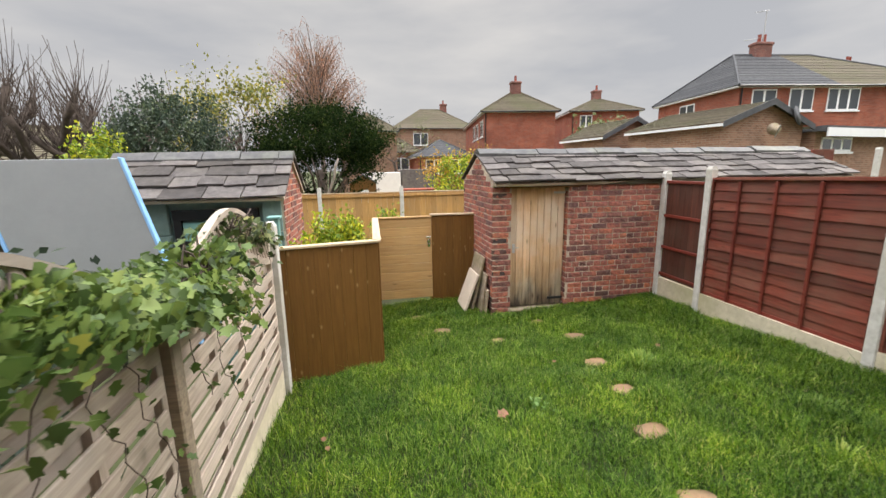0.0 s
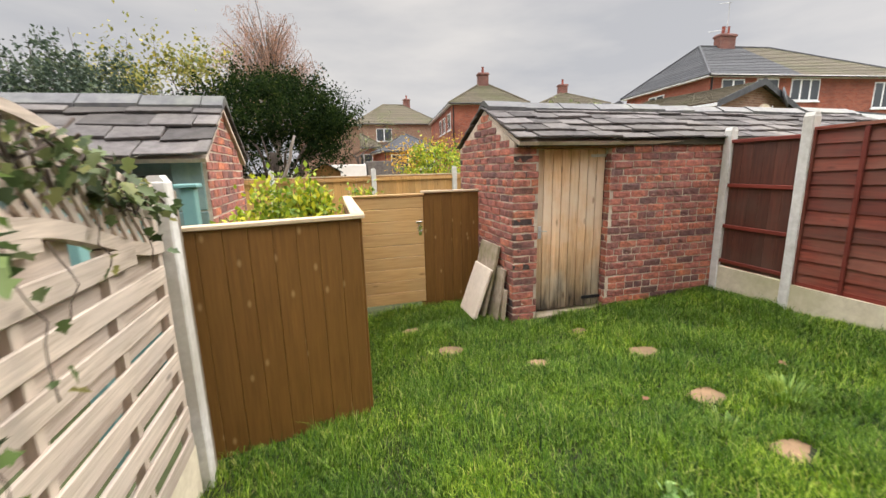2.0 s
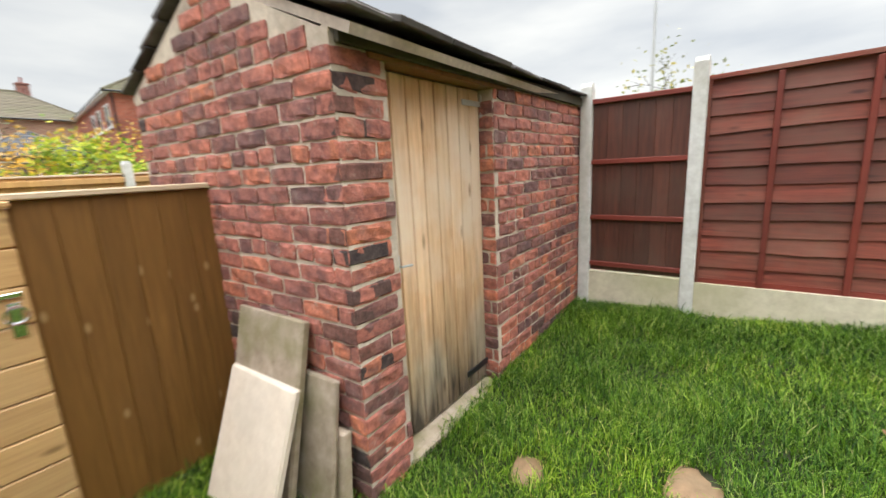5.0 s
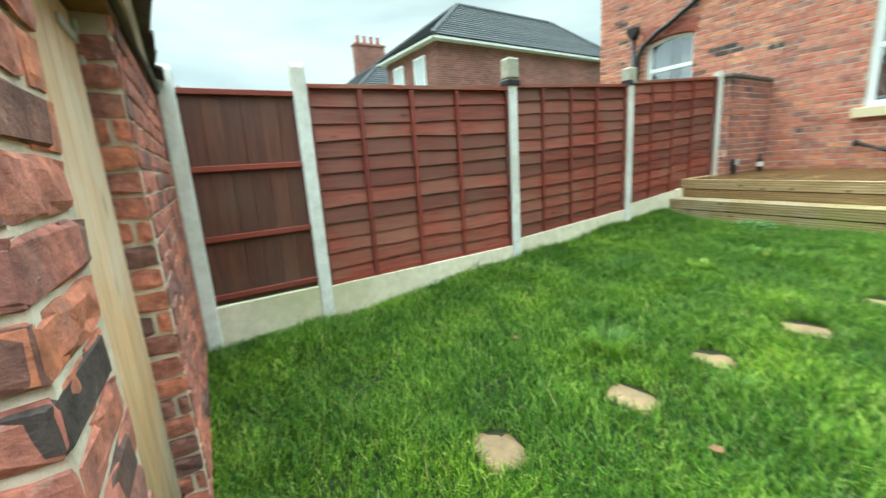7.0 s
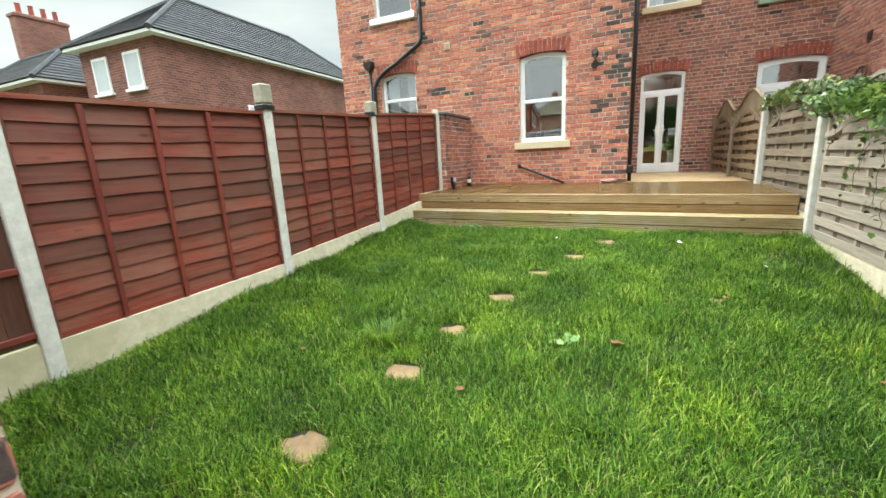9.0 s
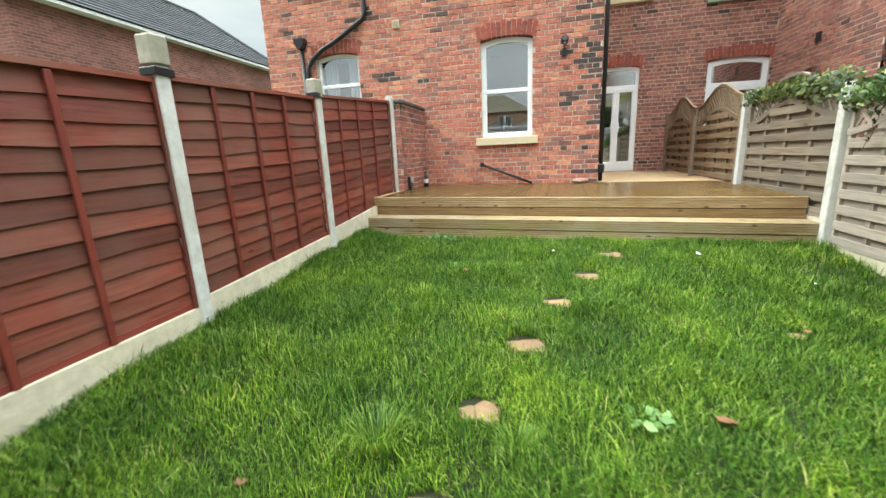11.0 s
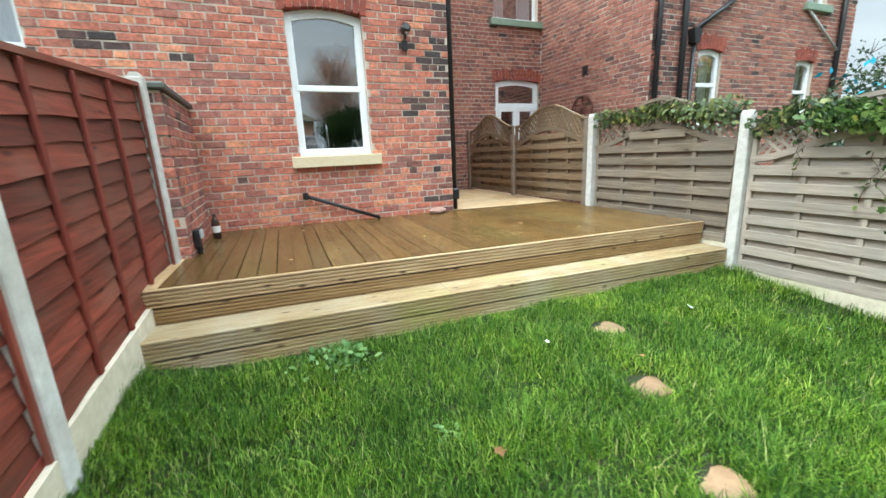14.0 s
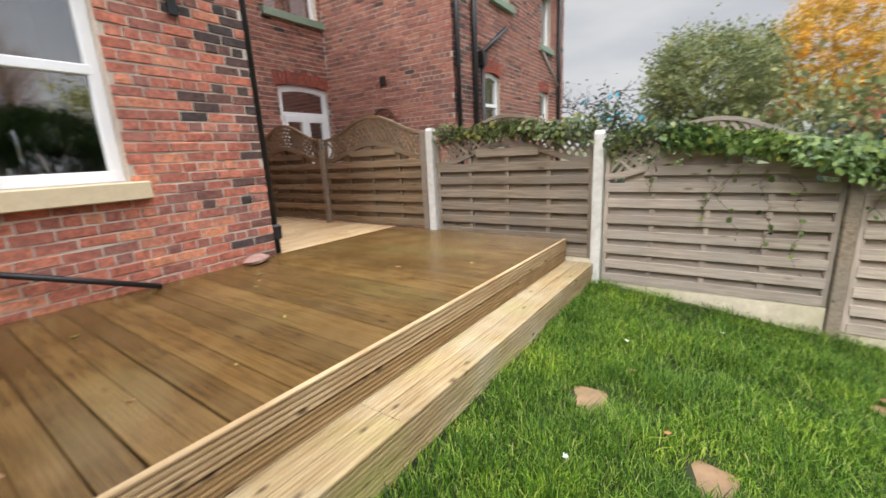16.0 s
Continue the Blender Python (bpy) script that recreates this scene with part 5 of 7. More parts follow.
# ---- paving slabs leaning on the outhouse ----
def slab(x, y, z, yaw, lean, w, h, t, material, label):
    r = random.Random(int(x * 100 + z * 10))
    v, f = box(-w / 2, w / 2, -t, 0, 0, h, 0.008)
    v = [(a + r.uniform(-0.006, 0.006), b, c + r.uniform(-0.006, 0.006)) for a, b, c in v]
    thing("paving_slab", Matrix.Translation((x, y, z)) @ Matrix.Rotation(radians(yaw), 4, "Z") @ Matrix.Rotation(radians(lean), 4, "X"), label, "paving slab", "leaning slabs", data=mesh_of((v, f), "paving_slab", material))


slab(1.44, 6.05, -0.36, -90, -20, 0.5, 0.62, 0.035, M_SLAB_PALE, "pale pink smooth paving slab leaning on brickwork")
slab(1.57, 6.10, -0.36, -90, -13, 0.52, 0.87, 0.04, M_SLAB_MOSS, "brown mossy stone slab leaning on brickwork")
slab(1.66, 5.86, -0.36, -90, -9, 0.38, 0.62, 0.03, M_SLAB_MOSS, "thin weathered stone slab leaning on brickwork")
slab(1.72, 5.76, -0.36, -90, -6, 0.26, 0.38, 0.04, M_SLAB_MOSS, "broken stone slab leaning on brickwork")

# ---- stepping stones ----
STONES = [(2.51, 4.39, 0.165), (2.34, 3.63, 0.165), (2.235, 3.01, 0.14), (2.02, 2.34, 0.165), (1.79, 1.67, 0.15), (1.52, 1.05, 0.165), (1.22, 0.44, 0.165), (0.27, 1.93, 0.09), (0.95, 5.18, 0.17), (1.56, 4.6, 0.13), (2.29, 5.05, 0.12), (0.68, 5.86, 0.12)]
for i, (x, y, q) in enumerate(STONES):
    rs = random.Random(i)
    k = 16
    q *= 0.82
    out = [(q * rs.uniform(0.92, 1.04) * math.copysign(abs(math.cos(w)) ** 0.45, math.cos(w)), q * rs.uniform(0.9, 1.04) * 0.8 * math.copysign(abs(math.sin(w)) ** 0.45, math.sin(w))) for w in [2 * math.pi * j / k for j in range(k)]]
    v = [(a, b, -0.02) for a, b in out] + [(a, b, 0.010) for a, b in out] + [(a * 0.95, b * 0.95, 0.015 + rs.uniform(-0.002, 0.002)) for a, b in out] + [(0, 0, 0.014)]
    f = [(j + o, (j + 1) % k + o, (j + 1) % k + k + o, j + k + o) for o in (0, k) for j in range(k)] + [(j + 2 * k, (j + 1) % k + 2 * k, 3 * k) for j in range(k)]
    thing("stepping_stone", Matrix.Translation((x, y, grass_height(x, y) - 0.008)) @ Matrix.Rotation(rs.uniform(-0.3, 0.3), 4, "Z"), "flat sandy stepping stone sunk in the lawn", "stepping stone", "stepping stones", data=mesh_of((v, f), "stepping_stone", M_STONE))


# ---- lawn ----
def lawn():
    r = np.random.RandomState(3)
    n = 610000
    x, y = r.uniform(-0.92, 4.42, n), r.uniform(-0.1, 6.6, n)
    tuft = np.array([noise.noise(Vector((a * 3.1, b * 3.1, 5.0))) for a, b in zip(x[::25], y[::25])])
    tuft = np.repeat(tuft, 25)[:n]
    x = np.repeat(x[::25], 25)[:n] + r.normal(0, 0.055, n)
    y = np.repeat(y[::25], 25)[:n] + r.normal(0, 0.055, n)
    keep = (x > -0.92) & (x < 4.44) & (y > -0.03 - 0.033 * (x + 0.87)) & ~((y > 5.56) & (x > 1.78)) & ~((x < 0.09) & (y > 4.44 + (x - 0.09) * 0.185))
    for sx, sy, q in STONES:
        keep &= ((x - sx) ** 2 + ((y - sy) / 0.85) ** 2 > (q * 0.74) ** 2)
    # grass thinned by the trellis fence: a bare patch, plus stand-in for fence shade
    worn = np.clip(1.25 - np.hypot((x + 0.6) / 0.55, (y - 0.95) / 0.6), 0, 1) + 0.85 * np.clip((-0.15 - x) / 0.65, 0, 1)
    keep &= r.uniform(0, 1, n) > 0.62 * np.minimum(worn, 1.0)
    x, y, tuft = x[keep], y[keep], tuft[keep]
    n = len(x)
    gz = {}
    z = np.empty(n)
    for i in range(n):
        key = (round(x[i] * 20), round(y[i] * 20))
        if key not in gz:
            gz[key] = grass_height(key[0] / 20, key[1] / 20)
        z[i] = gz[key]
    h = r.uniform(0.022, 0.066, n) * (1.0 + 0.9 * tuft)
    h *= np.where(r.uniform(0, 1, n) > 0.97, 1.7, 1.0)
    edge = np.minimum(np.abs(x - 4.35), np.abs(x + 0.9))
    h *= 1.0 + 0.35 * np.exp(-edge / 0.12)
    w = r.uniform(0.0012, 0.0028, n)
    a = r.uniform(0, 2 * np.pi, n)
    lean = np.abs(r.normal(0.75, 0.45, n)) * h
    dx, dy = np.cos(a), np.sin(a)
    sx, sy = -dy * w, dx * w
    v = np.empty((n, 5, 3))
    v[:, 0] = np.stack((x - sx, y - sy, z - 0.01), -1)
    v[:, 1] = np.stack((x + sx, y + sy, z - 0.01), -1)
    v[:, 2] = np.stack((x + sx * 0.9 + dx * lean * 0.35, y + sy * 0.9 + dy * lean * 0.35, z + h * 0.6), -1)
    v[:, 3] = np.stack((x - sx * 0.9 + dx * lean * 0.35, y - sy * 0.9 + dy * lean * 0.35, z + h * 0.6), -1)
    v[:, 4] = np.stack((x + dx * lean, y + dy * lean, z + h), -1)
    f = np.array([(0, 1, 2), (0, 2, 3), (3, 2, 4)])[None] + (np.arange(n) * 5)[:, None, None]
    thing("lawn_grass", Matrix(), "long lush green grass of the lawn", "grass", kind="stuff", data=fast_mesh("lawn_grass", v.reshape(-1, 3), f.reshape(-1, 3), M_GRASS))


lawn()


def weed(x, y, size, count, seed, label, material, leaf=0.6):
    r = np.random.RandomState(seed)
    w = thing("weed", Matrix.Translation((x, y, grass_height(x, y) + 0.03)), label, "weed", "lawn weeds")
    for i, p in enumerate(r.normal(0, size * 0.35, (count, 3)) * np.array((1, 1, 0.25))):
        v, f = leaves(np.array([p]), size * leaf, seed * 100 + i, droop=-0.35, flat=0.4, lobes=False)
        part("leaf", fast_mesh("leaf", v, f, material), None, w)


def grass_tuft(x, y, spread, count, length, seed):
    """Coarse long grass that arches out of one root."""
    r = np.random.RandomState(seed)
    a, q, h = r.uniform(0, 2 * np.pi, count), r.uniform(0, 1, count) ** 0.5, length * r.uniform(0.6, 1.15, count)
    px, py, lean = spread * q * np.cos(a), spread * q * np.sin(a), h * r.uniform(0.35, 1.0, count)
    dx, dy, w = np.cos(a), np.sin(a), r.uniform(0.002, 0.0036, count)
    v = np.empty((count, 7, 3))
    for k, (s, up, ww) in enumerate(((0.0, 0.0, 1.0), (0.35, 0.62, 1.0), (0.75, 0.95, 0.7))):
        for side in (0, 1):
            e = (1 if side else -1) * w * ww
            v[:, 2 * k + side] = np.stack((px + dx * lean * s - dy * e, py + dy * lean * s + dx * e, h * up), -1)
    v[:, 6] = np.stack((px + dx * lean * 1.1, py + dy * lean * 1.1, h * 0.86), -1)
    f = np.array([(0, 1, 3), (0, 3, 2), (2, 3, 5), (2, 5, 4), (4, 5, 6)])[None] + (np.arange(count) * 7)[:, None, None]
    thing("grass_tuft", Matrix.Translation((x, y, grass_height(x, y))), "tuft of long pale coarse grass in the lawn", "grass", "grass tufts", data=fast_mesh("grass_tuft", v.reshape(-1, 3), f.reshape(-1, 3), M_TUFT))


M_TUFT = leaf_mat("coarse_grass_blade", [(0.0, (0.05, 0.12, 0.008)), (0.7, (0.15, 0.26, 0.025)), (1.0, (0.32, 0.40, 0.09))], 0.5)
for i, (x, y, q, k, ln) in enumerate(((2.67, 3.34, 0.11, 170, 0.15), (2.02, 3.25, 0.07, 60, 0.12), (3.35, 2.2, 0.08, 60, 0.11), (2.9, 1.75, 0.08, 60, 0.1))):
    grass_tuft(x, y, q, k, ln, 400 + i)
M_WEED = leaf_mat("broad_weed_leaf", [(0.0, (0.12, 0.24, 0.06)), (1.0, (0.26, 0.40, 0.14))])
weed(1.38, 2.93, 0.13, 26, 1, "pale green broad leaved weed in the lawn", M_WEED)
weed(3.12, 0.06, 0.24, 190, 2, "leafy pale green weed at the foot of the step", M_WEED, 0.24)
weed(2.75, 0.95, 0.08, 14, 4, "small green weed in the lawn", M_WEED)


def fallen(x, y, z, s, material, label, seed):
    v, f = leaves(np.array([(0.0, 0.0, 0.0)]), s, seed, droop=0.0, flat=0.2)
    thing("fallen_leaf", Matrix.Translation((x, y, z)), label, "leaf", "fallen leaves", data=fast_mesh("fallen_leaf", v, f, material))


for i, (x, y, q) in enumerate(((1.07, 2.9, 0.10), (1.875, 3.71, 0.06), (-0.43, 2.94, 0.06), (-0.4, 2.86, 0.05))):
    fallen(x, y, grass_height(x, y) + 0.055, q, M_RUSSET, "russet dead leaf lying on the grass", 60 + i)
rf = random.Random(4)
for i in range(5):
    x, y = rf.uniform(0.0, 3.4), rf.uniform(0.2, 4.6)
    fallen(x, y, grass_height(x, y) + 0.06, 0.06, M_RUSSET, "dry russet leaf lying on the grass", i)
for i in range(12):
    x, y = rf.uniform(-0.4, 3.6), rf.uniform(-2.4, -0.6)
    fallen(x, y, 0.548 + 0.0122 * (x + 0.9), 0.04, (M_YLEAF, M_RUSSET)[i % 2], "small dry leaf lying on the deck", i)
for i, (x, y) in enumerate(((1.78, 0.49), (-0.24, 1.14), (0.38, 0.5))):
    fallen(x, y, grass_height(x, y) + 0.05, 0.05, M_UPVC, "pale scrap lying on the grass", 30 + i)

# ---- drainpipes, lamp and small things on the house ----
def pipe(host, name, pts, r, label="", material=None, inv=None):
    return part(name, tube(pts, r, 10), material or M_BLACK, host, label, inv or Matrix(), smooth=True)


DP = thing("drainpipe", Matrix.Translation((5.3, -2.72, 3)), "black drainpipe with a sloping branch and hopper", "drainpipe", "drainpipes")
q = WM[DP].inverted()
pipe(DP, "pipe", [(5.11, -2.72, 6.5), (5.11, -2.72, 3.75), (5.16, -2.71, 3.62), (5.75, -2.70, 3.3), (6.0, -2.70, 3.2), (6.25, -2.70, 3.02), (6.36, -2.70, 2.85), (6.38, -2.70, 0.2)], 0.045, inv=q)
pipe(DP, "pipe", [(6.46, -2.72, 3.3), (6.46, -2.72, 0.2)], 0.036, inv=q)
part("hopper", prism([(6.36, 3.42), (6.56, 3.42), (6.56, 3.34), (6.5, 3.24), (6.42, 3.24), (6.36, 3.34)], -2.78, -2.62), M_BLACK, DP, m=q)
for z in (5.2, 4.2):
    part("collar", lathe([(0.055, 0), (0.055, 0.09)], 12), M_BLACK, DP, m=q @ Matrix.Translation((5.11, -2.72, z)))
DP2 = thing("drainpipe", Matrix.Translation((0.9, -2.72, 0.5)), "black corner drainpipe standing on the deck", "drainpipe", "drainpipes")
q = WM[DP2].inverted()
pipe(DP2, "pipe", [(0.915, -2.83, 6.5), (0.915, -2.83, 0.58)], 0.036, inv=q)
part("shoe", box(0.86, 0.97, -2.88, -2.77, 0.72, 0.88, 0.02), M_BLACK, DP2, m=q)
DP3 = thing("drainpipe", Matrix.Translation((-3.6, -2.8, 2)), "black drainpipes with a hopper and sloping feed", "drainpipe", "drainpipes")
q = WM[DP3].inverted()
pipe(DP3, "pipe", [(-2.98, -2.80, 6.5), (-2.98, -2.80, 0.2)], 0.04, inv=q)
pipe(DP3, "pipe", [(-3.58, -2.79, 6.5), (-3.58, -2.79, 0.2)], 0.05, inv=q)
pipe(DP3, "pipe", [(-3.85, -2.79, 3.2), (-3.85, -2.79, 0.2)], 0.036, inv=q)
pipe(DP3, "pipe", [(-3.85, -2.79, 3.3), (-4.95, -2.79, 3.95)], 0.045, inv=q)
part("hopper", prism([(-3.95, 3.32), (-3.75, 3.32), (-3.79, 3.08), (-3.91, 3.08)], -2.86, -2.72), M_BLACK, DP3, m=q)
DP4 = thing("drainpipe", Matrix.Translation((-8.5, -2.8, 2)), "black drainpipe with a grey cable", "drainpipe", "drainpipes")
q = WM[DP4].inverted()
pipe(DP4, "pipe", [(-8.5, -2.79, 6.5), (-8.5, -2.79, 0.2)], 0.05, inv=q)
pipe(DP4, "pipe", [(-8.5, -2.80, 3.2), (-7.2, -2.82, 3.95)], 0.025, inv=q, material=M_GALV)

LAMP = thing("wall_lamp", Matrix.Translation((1.58, -2.765, 2.8)), "black outdoor wall lamp with a sensor box", "wall lamp")
part("mount", box(-0.035, 0.035, 0, 0.04, -0.12, 0.0, 0.006), M_BLACK, LAMP)
part("shade", move(lathe([(0.03, 0), (0.06, 0.02), (0.06, 0.1), (0.04, 0.12)], 16), Matrix.Translation((0, 0.02, 0.1)) @ Matrix.Rotation(radians(-75), 4, "X")), M_BLACK, LAMP)
part("bracket", tube([(0, 0.02, 0.0), (0, 0.06, 0.03), (0, 0.05, 0.1)], 0.014, 8), M_BLACK, LAMP)
part("bulb", lathe([(0.0, -0.03), (0.025, 0.0), (0.0, 0.03)], 10), M_GALV, LAMP, m=Matrix.Translation((0, 0.11, 0.07)))

VENT = thing("wall_vent", Matrix.Translation((4.53, -2.765, 3.49)), "small cream square extractor vent on brickwork", "vent")
part("cover", join(box(-0.07, 0.07, 0, 0.02, -0.07, 0.07, 0.006)), M_SILL, VENT)
for k in range(4):
    part("slat", box(-0.05, 0.05, 0.02, 0.03, -0.05 + k * 0.027, -0.035 + k * 0.027), M_MORTAR, VENT)
thing("air_brick", Matrix.Translation((-2.885, -4.43, 2.92)), "dark square hole in the brickwork", "vent", data=mesh_of(box(-0.01, 0.012, -0.07, 0.07, -0.08, 0.08, 0.004), "air_brick", M_BLACK))
ROD = thing("waste_pipe", Matrix.Translation((2.55, -2.7, 0.75)), "black waste pipe sloping down to the deck", "pipe")
part("pipe", tube([(0.45, -0.09, 0.2), (0.45, 0.0, 0.19), (-0.45, 0.04, -0.16)], 0.022, 10), M_BLACK, ROD, smooth=True)
part("elbow", lathe([(0.032, -0.04), (0.036, 0), (0.032, 0.04)], 12), M_BLACK, ROD, m=Matrix.Translation((0.45, 0.0, 0.19)))
M_PINK = grained("pink_stone", (0.28, 0.16, 0.13), (0.42, 0.26, 0.21), 20, 0.9)
rr = random.Random(2)
vv, ff = lathe([(0.05, 0), (0.11, 0.02), (0.12, 0.05), (0.08, 0.085), (0.03, 0.095)], 10)
thing("stone", Matrix.Translation((1.27, -2.66, 0.566)) @ Matrix.Rotation(0.3, 4, "Z") @ Matrix.Diagonal((1.3, 0.7, 0.9, 1)), "pink weathered stone lying by the wall", "stone",
      data=mesh_of(([(x + rr.uniform(-0.012, 0.012), y + rr.uniform(-0.012, 0.012), z) for x, y, z in vv], ff), "stone", M_PINK))
TAPM = Matrix.Translation((2.62, -3.02, 1.50))
TAP = thing("kitchen_tap", TAPM, "chrome swan neck kitchen tap behind the window", "tap")
part("spout", tube([(0, 0, 0), (0, 0, 0.26), (0, -0.03, 0.31), (0, -0.09, 0.33), (0, -0.14, 0.3), (0, -0.15, 0.25)], 0.013, 10), M_STEEL, TAP, smooth=True)
for x in (-0.07, 0.07):
    part("lever", join(lathe([(0.014, 0), (0.014, 0.05)], 10), box(x * 0.05 - 0.008, x * 0.05 + 0.008, -0.05, 0.0, 0.05, 0.062)), M_STEEL, TAP, m=Matrix.Translation((x, 0, 0)))
thing("worktop", Matrix.Translation((2.5, -3.2, 1.46)), "dark kitchen worktop behind the window", "worktop", data=mesh_of(box(-0.65, 0.65, -0.3, 0.16, 0, 0.036, 0.004), "worktop", M_BLACK))
SOCK = thing("outdoor_socket", Matrix.Translation((4.08, -1.6, 0.74)), "grey and black weatherproof socket on brick wall", "socket")
part("cover", box(-0.05, -0.0, -0.06, 0.06, -0.08, 0.08, 0.01), M_BLACK, SOCK)
part("flap", box(-0.075, -0.05, -0.05, 0.05, -0.01, 0.075, 0.01), M_GALV, SOCK)
part("conduit", tube([(-0.03, 0, -0.08), (-0.03, 0, -0.16)], 0.025, 10), M_BLACK, SOCK)
M_COLA = grained("dark_bottle", (0.03, 0.015, 0.012), (0.05, 0.025, 0.02), 10, 0.15, relief=0.02)
BOT = thing("bottle", Matrix.Translation((3.98, -2.3, 0.598)), "dark plastic drink bottle with label and cap", "bottle")
part("body", lathe([(0.03, 0), (0.042, 0.01), (0.042, 0.15), (0.03, 0.2), (0.014, 0.24)], 16), M_COLA, BOT, smooth=True)
part("label", lathe([(0.043, 0.07), (0.043, 0.14)], 16), M_RENDER_W, BOT, "pale paper label")
part("cap", lathe([(0.017, 0.24), (0.017, 0.262)], 12), M_BLACK, BOT)
WHEEL = thing("cart_wheel", Matrix.Translation((-2.86, -4.45, 2.12)) @ Matrix.Rotation(radians(90), 4, "Y"), "rusty iron cart wheel hung on the brickwork", "wheel")
M_RUST = grained("rusty_iron", (0.08, 0.03, 0.018), (0.14, 0.055, 0.03), 20, 0.8)
part("rim", tube([(0.3 * math.cos(w), 0.3 * math.sin(w), 0) for w in [2 * math.pi * i / 24 for i in range(25)]], 0.016, 8, False), M_RUST, WHEEL)
for i in range(8):
    w = 2 * math.pi * i / 8
    part("spoke", tube([(0, 0, 0), (0.3 * math.cos(w), 0.3 * math.sin(w), 0)], 0.009, 6), M_RUST, WHEEL)
for (x, y), z in ((RED_POSTS[2], 1.76), (RED_POSTS[3], 1.84)):
    thing("post_bracket", Matrix.Translation((x, y, z - 0.03)), "dark metal bracket on the fence post", "bracket", "post brackets", data=mesh_of(join(box(-0.06, 0.06, 0.05, 0.075, 0, 0.05, 0.004), box(-0.06, 0.06, -0.075, -0.05, 0, 0.05, 0.004), box(-0.066, -0.052, -0.075, 0.075, 0, 0.05, 0.003)), "post_bracket", M_BLACK))

# ---- neighbour's outhouse, painted teal ----
NSHED = thing("teal_outhouse", Matrix.Translation((-3.0, 6.4, -0.4)), "brick outhouse with teal painted front and stone slate roof", "shed")
q = WM[NSHED].inverted()
NG = q @ along((-1.09, 7.25), (-1.09, 5.68))
brick_wall(NSHED, NG, 1.57, -0.4, 2.2, [], M_BRICK_SHED, M_MORTAR_LT, (0, 1.6, 0.4, 2.2), 51, top=lambda x: 1.45 + 0.6 * (1 - abs(x - 0.8) / 0.8), label="red brick gable wall")
slate_roof(NSHED, -3.35, -1.05, 5.52, 1.52, 6.42, 2.06, 4, 43, wide=0.42)
for k in range(4):
    for x in ((-1.36, -1.12), (-2.75, -2.5)):
        part("block", box(x[0], x[1], 5.66, 5.74, -0.4 + k * 0.49, -0.4 + (k + 1) * 0.49 - 0.012, 0.008), M_TEAL_GREY, NSHED, m=q)
part("wall", box(-3.3, -1.12, 5.75, 5.95, -0.4, 1.5), M_TEAL_GREY, NSHED, "grey teal block wall", q)
ND = part("door", box(-2.35, -1.5, 5.70, 5.745, -0.35, 1.22), M_TEAL, NSHED, "teal painted boarded door", q)
for k in range(3):
    part("board", box(-2.33, -1.52, 5.685, 5.70, -0.33 + k * 0.52, 0.17 + k * 0.52, 0.006), M_TEAL, ND)
part("strap", box(-1.5, -1.42, 5.67, 5.745, -0.4, 1.32, 0.004), M_BLACK, NSHED, "black painted door post", q)
part("strap", box(-2.45, -2.36, 5.67, 5.745, -0.4, 1.32, 0.004), M_BLACK, NSHED, "black painted door post", q)
part("strap", box(-2.45, -1.42, 5.66, 5.745, 1.25, 1.38, 0.004), M_BLACK, NSHED, "black painted door head", q)
part("strap", box(-2.35, -1.5, 5.675, 5.69, 0.78, 0.84, 0.004), M_BLACK, NSHED, "black strap hinge", q @ Matrix.Translation((0, 5.68, 0.8)) @ Matrix.Rotation(0.06, 4, "Y") @ Matrix.Translation((0, -5.68, -0.8)))
BAR = thing("teal_planter", Matrix.Translation((-1.25, 4.95, -0.4)), "teal painted timber planter frame", "planter")
for x, y in ((0.12, 0.3), (-0.25, -0.55)):
    part("post", box(x - 0.05, x + 0.05, y - 0.05, y + 0.05, 0, 1.68, 0.006), M_TEAL, BAR)
    part("cap", box(x - 0.08, x + 0.08, y - 0.08, y + 0.08, 1.68, 1.71, 0.006), M_TEAL, BAR)
part("rail", box(-0.3, -0.2, -0.5, 0.3, 1.3, 1.4, 0.006), M_TEAL, BAR)

# ---- grey board with blue edges standing in the neighbour's garden ----
TT = thing("folded_games_table", Matrix.Translation((-3.08, 4.7, -0.4)) @ Matrix.Rotation(radians(-8), 4, "Z") @ Matrix.Rotation(radians(-8), 4, "X"), "folded grey games table with pale blue edges", "table")
SLANT = Matrix(((1, 0, -0.36, 0.55), (0, 1, 0, 0), (0, 0, 1, 0), (0, 0, 0, 1)))
part("top", move(box(-0.75, 0.80, -0.012, 0.012, 0.4, 2.44, 0.006), SLANT), M_BOARD, TT)
for x in (-0.77, 0.81):
    part("edge", move(box(x - 0.018, x + 0.018, -0.03, 0.03, 0.4, 2.45, 0.006), SLANT), M_BLUE, TT)
for x in (-0.7, 0.35):
    part("leg", box(x - 0.02, x + 0.02, 0.0, 0.5, 0.0, 0.04, 0.004), M_BLACK, TT)
    part("leg", box(x - 0.02, x + 0.02, 0.02, 0.06, 0.02, 0.45, 0.004), M_BLACK, TT)


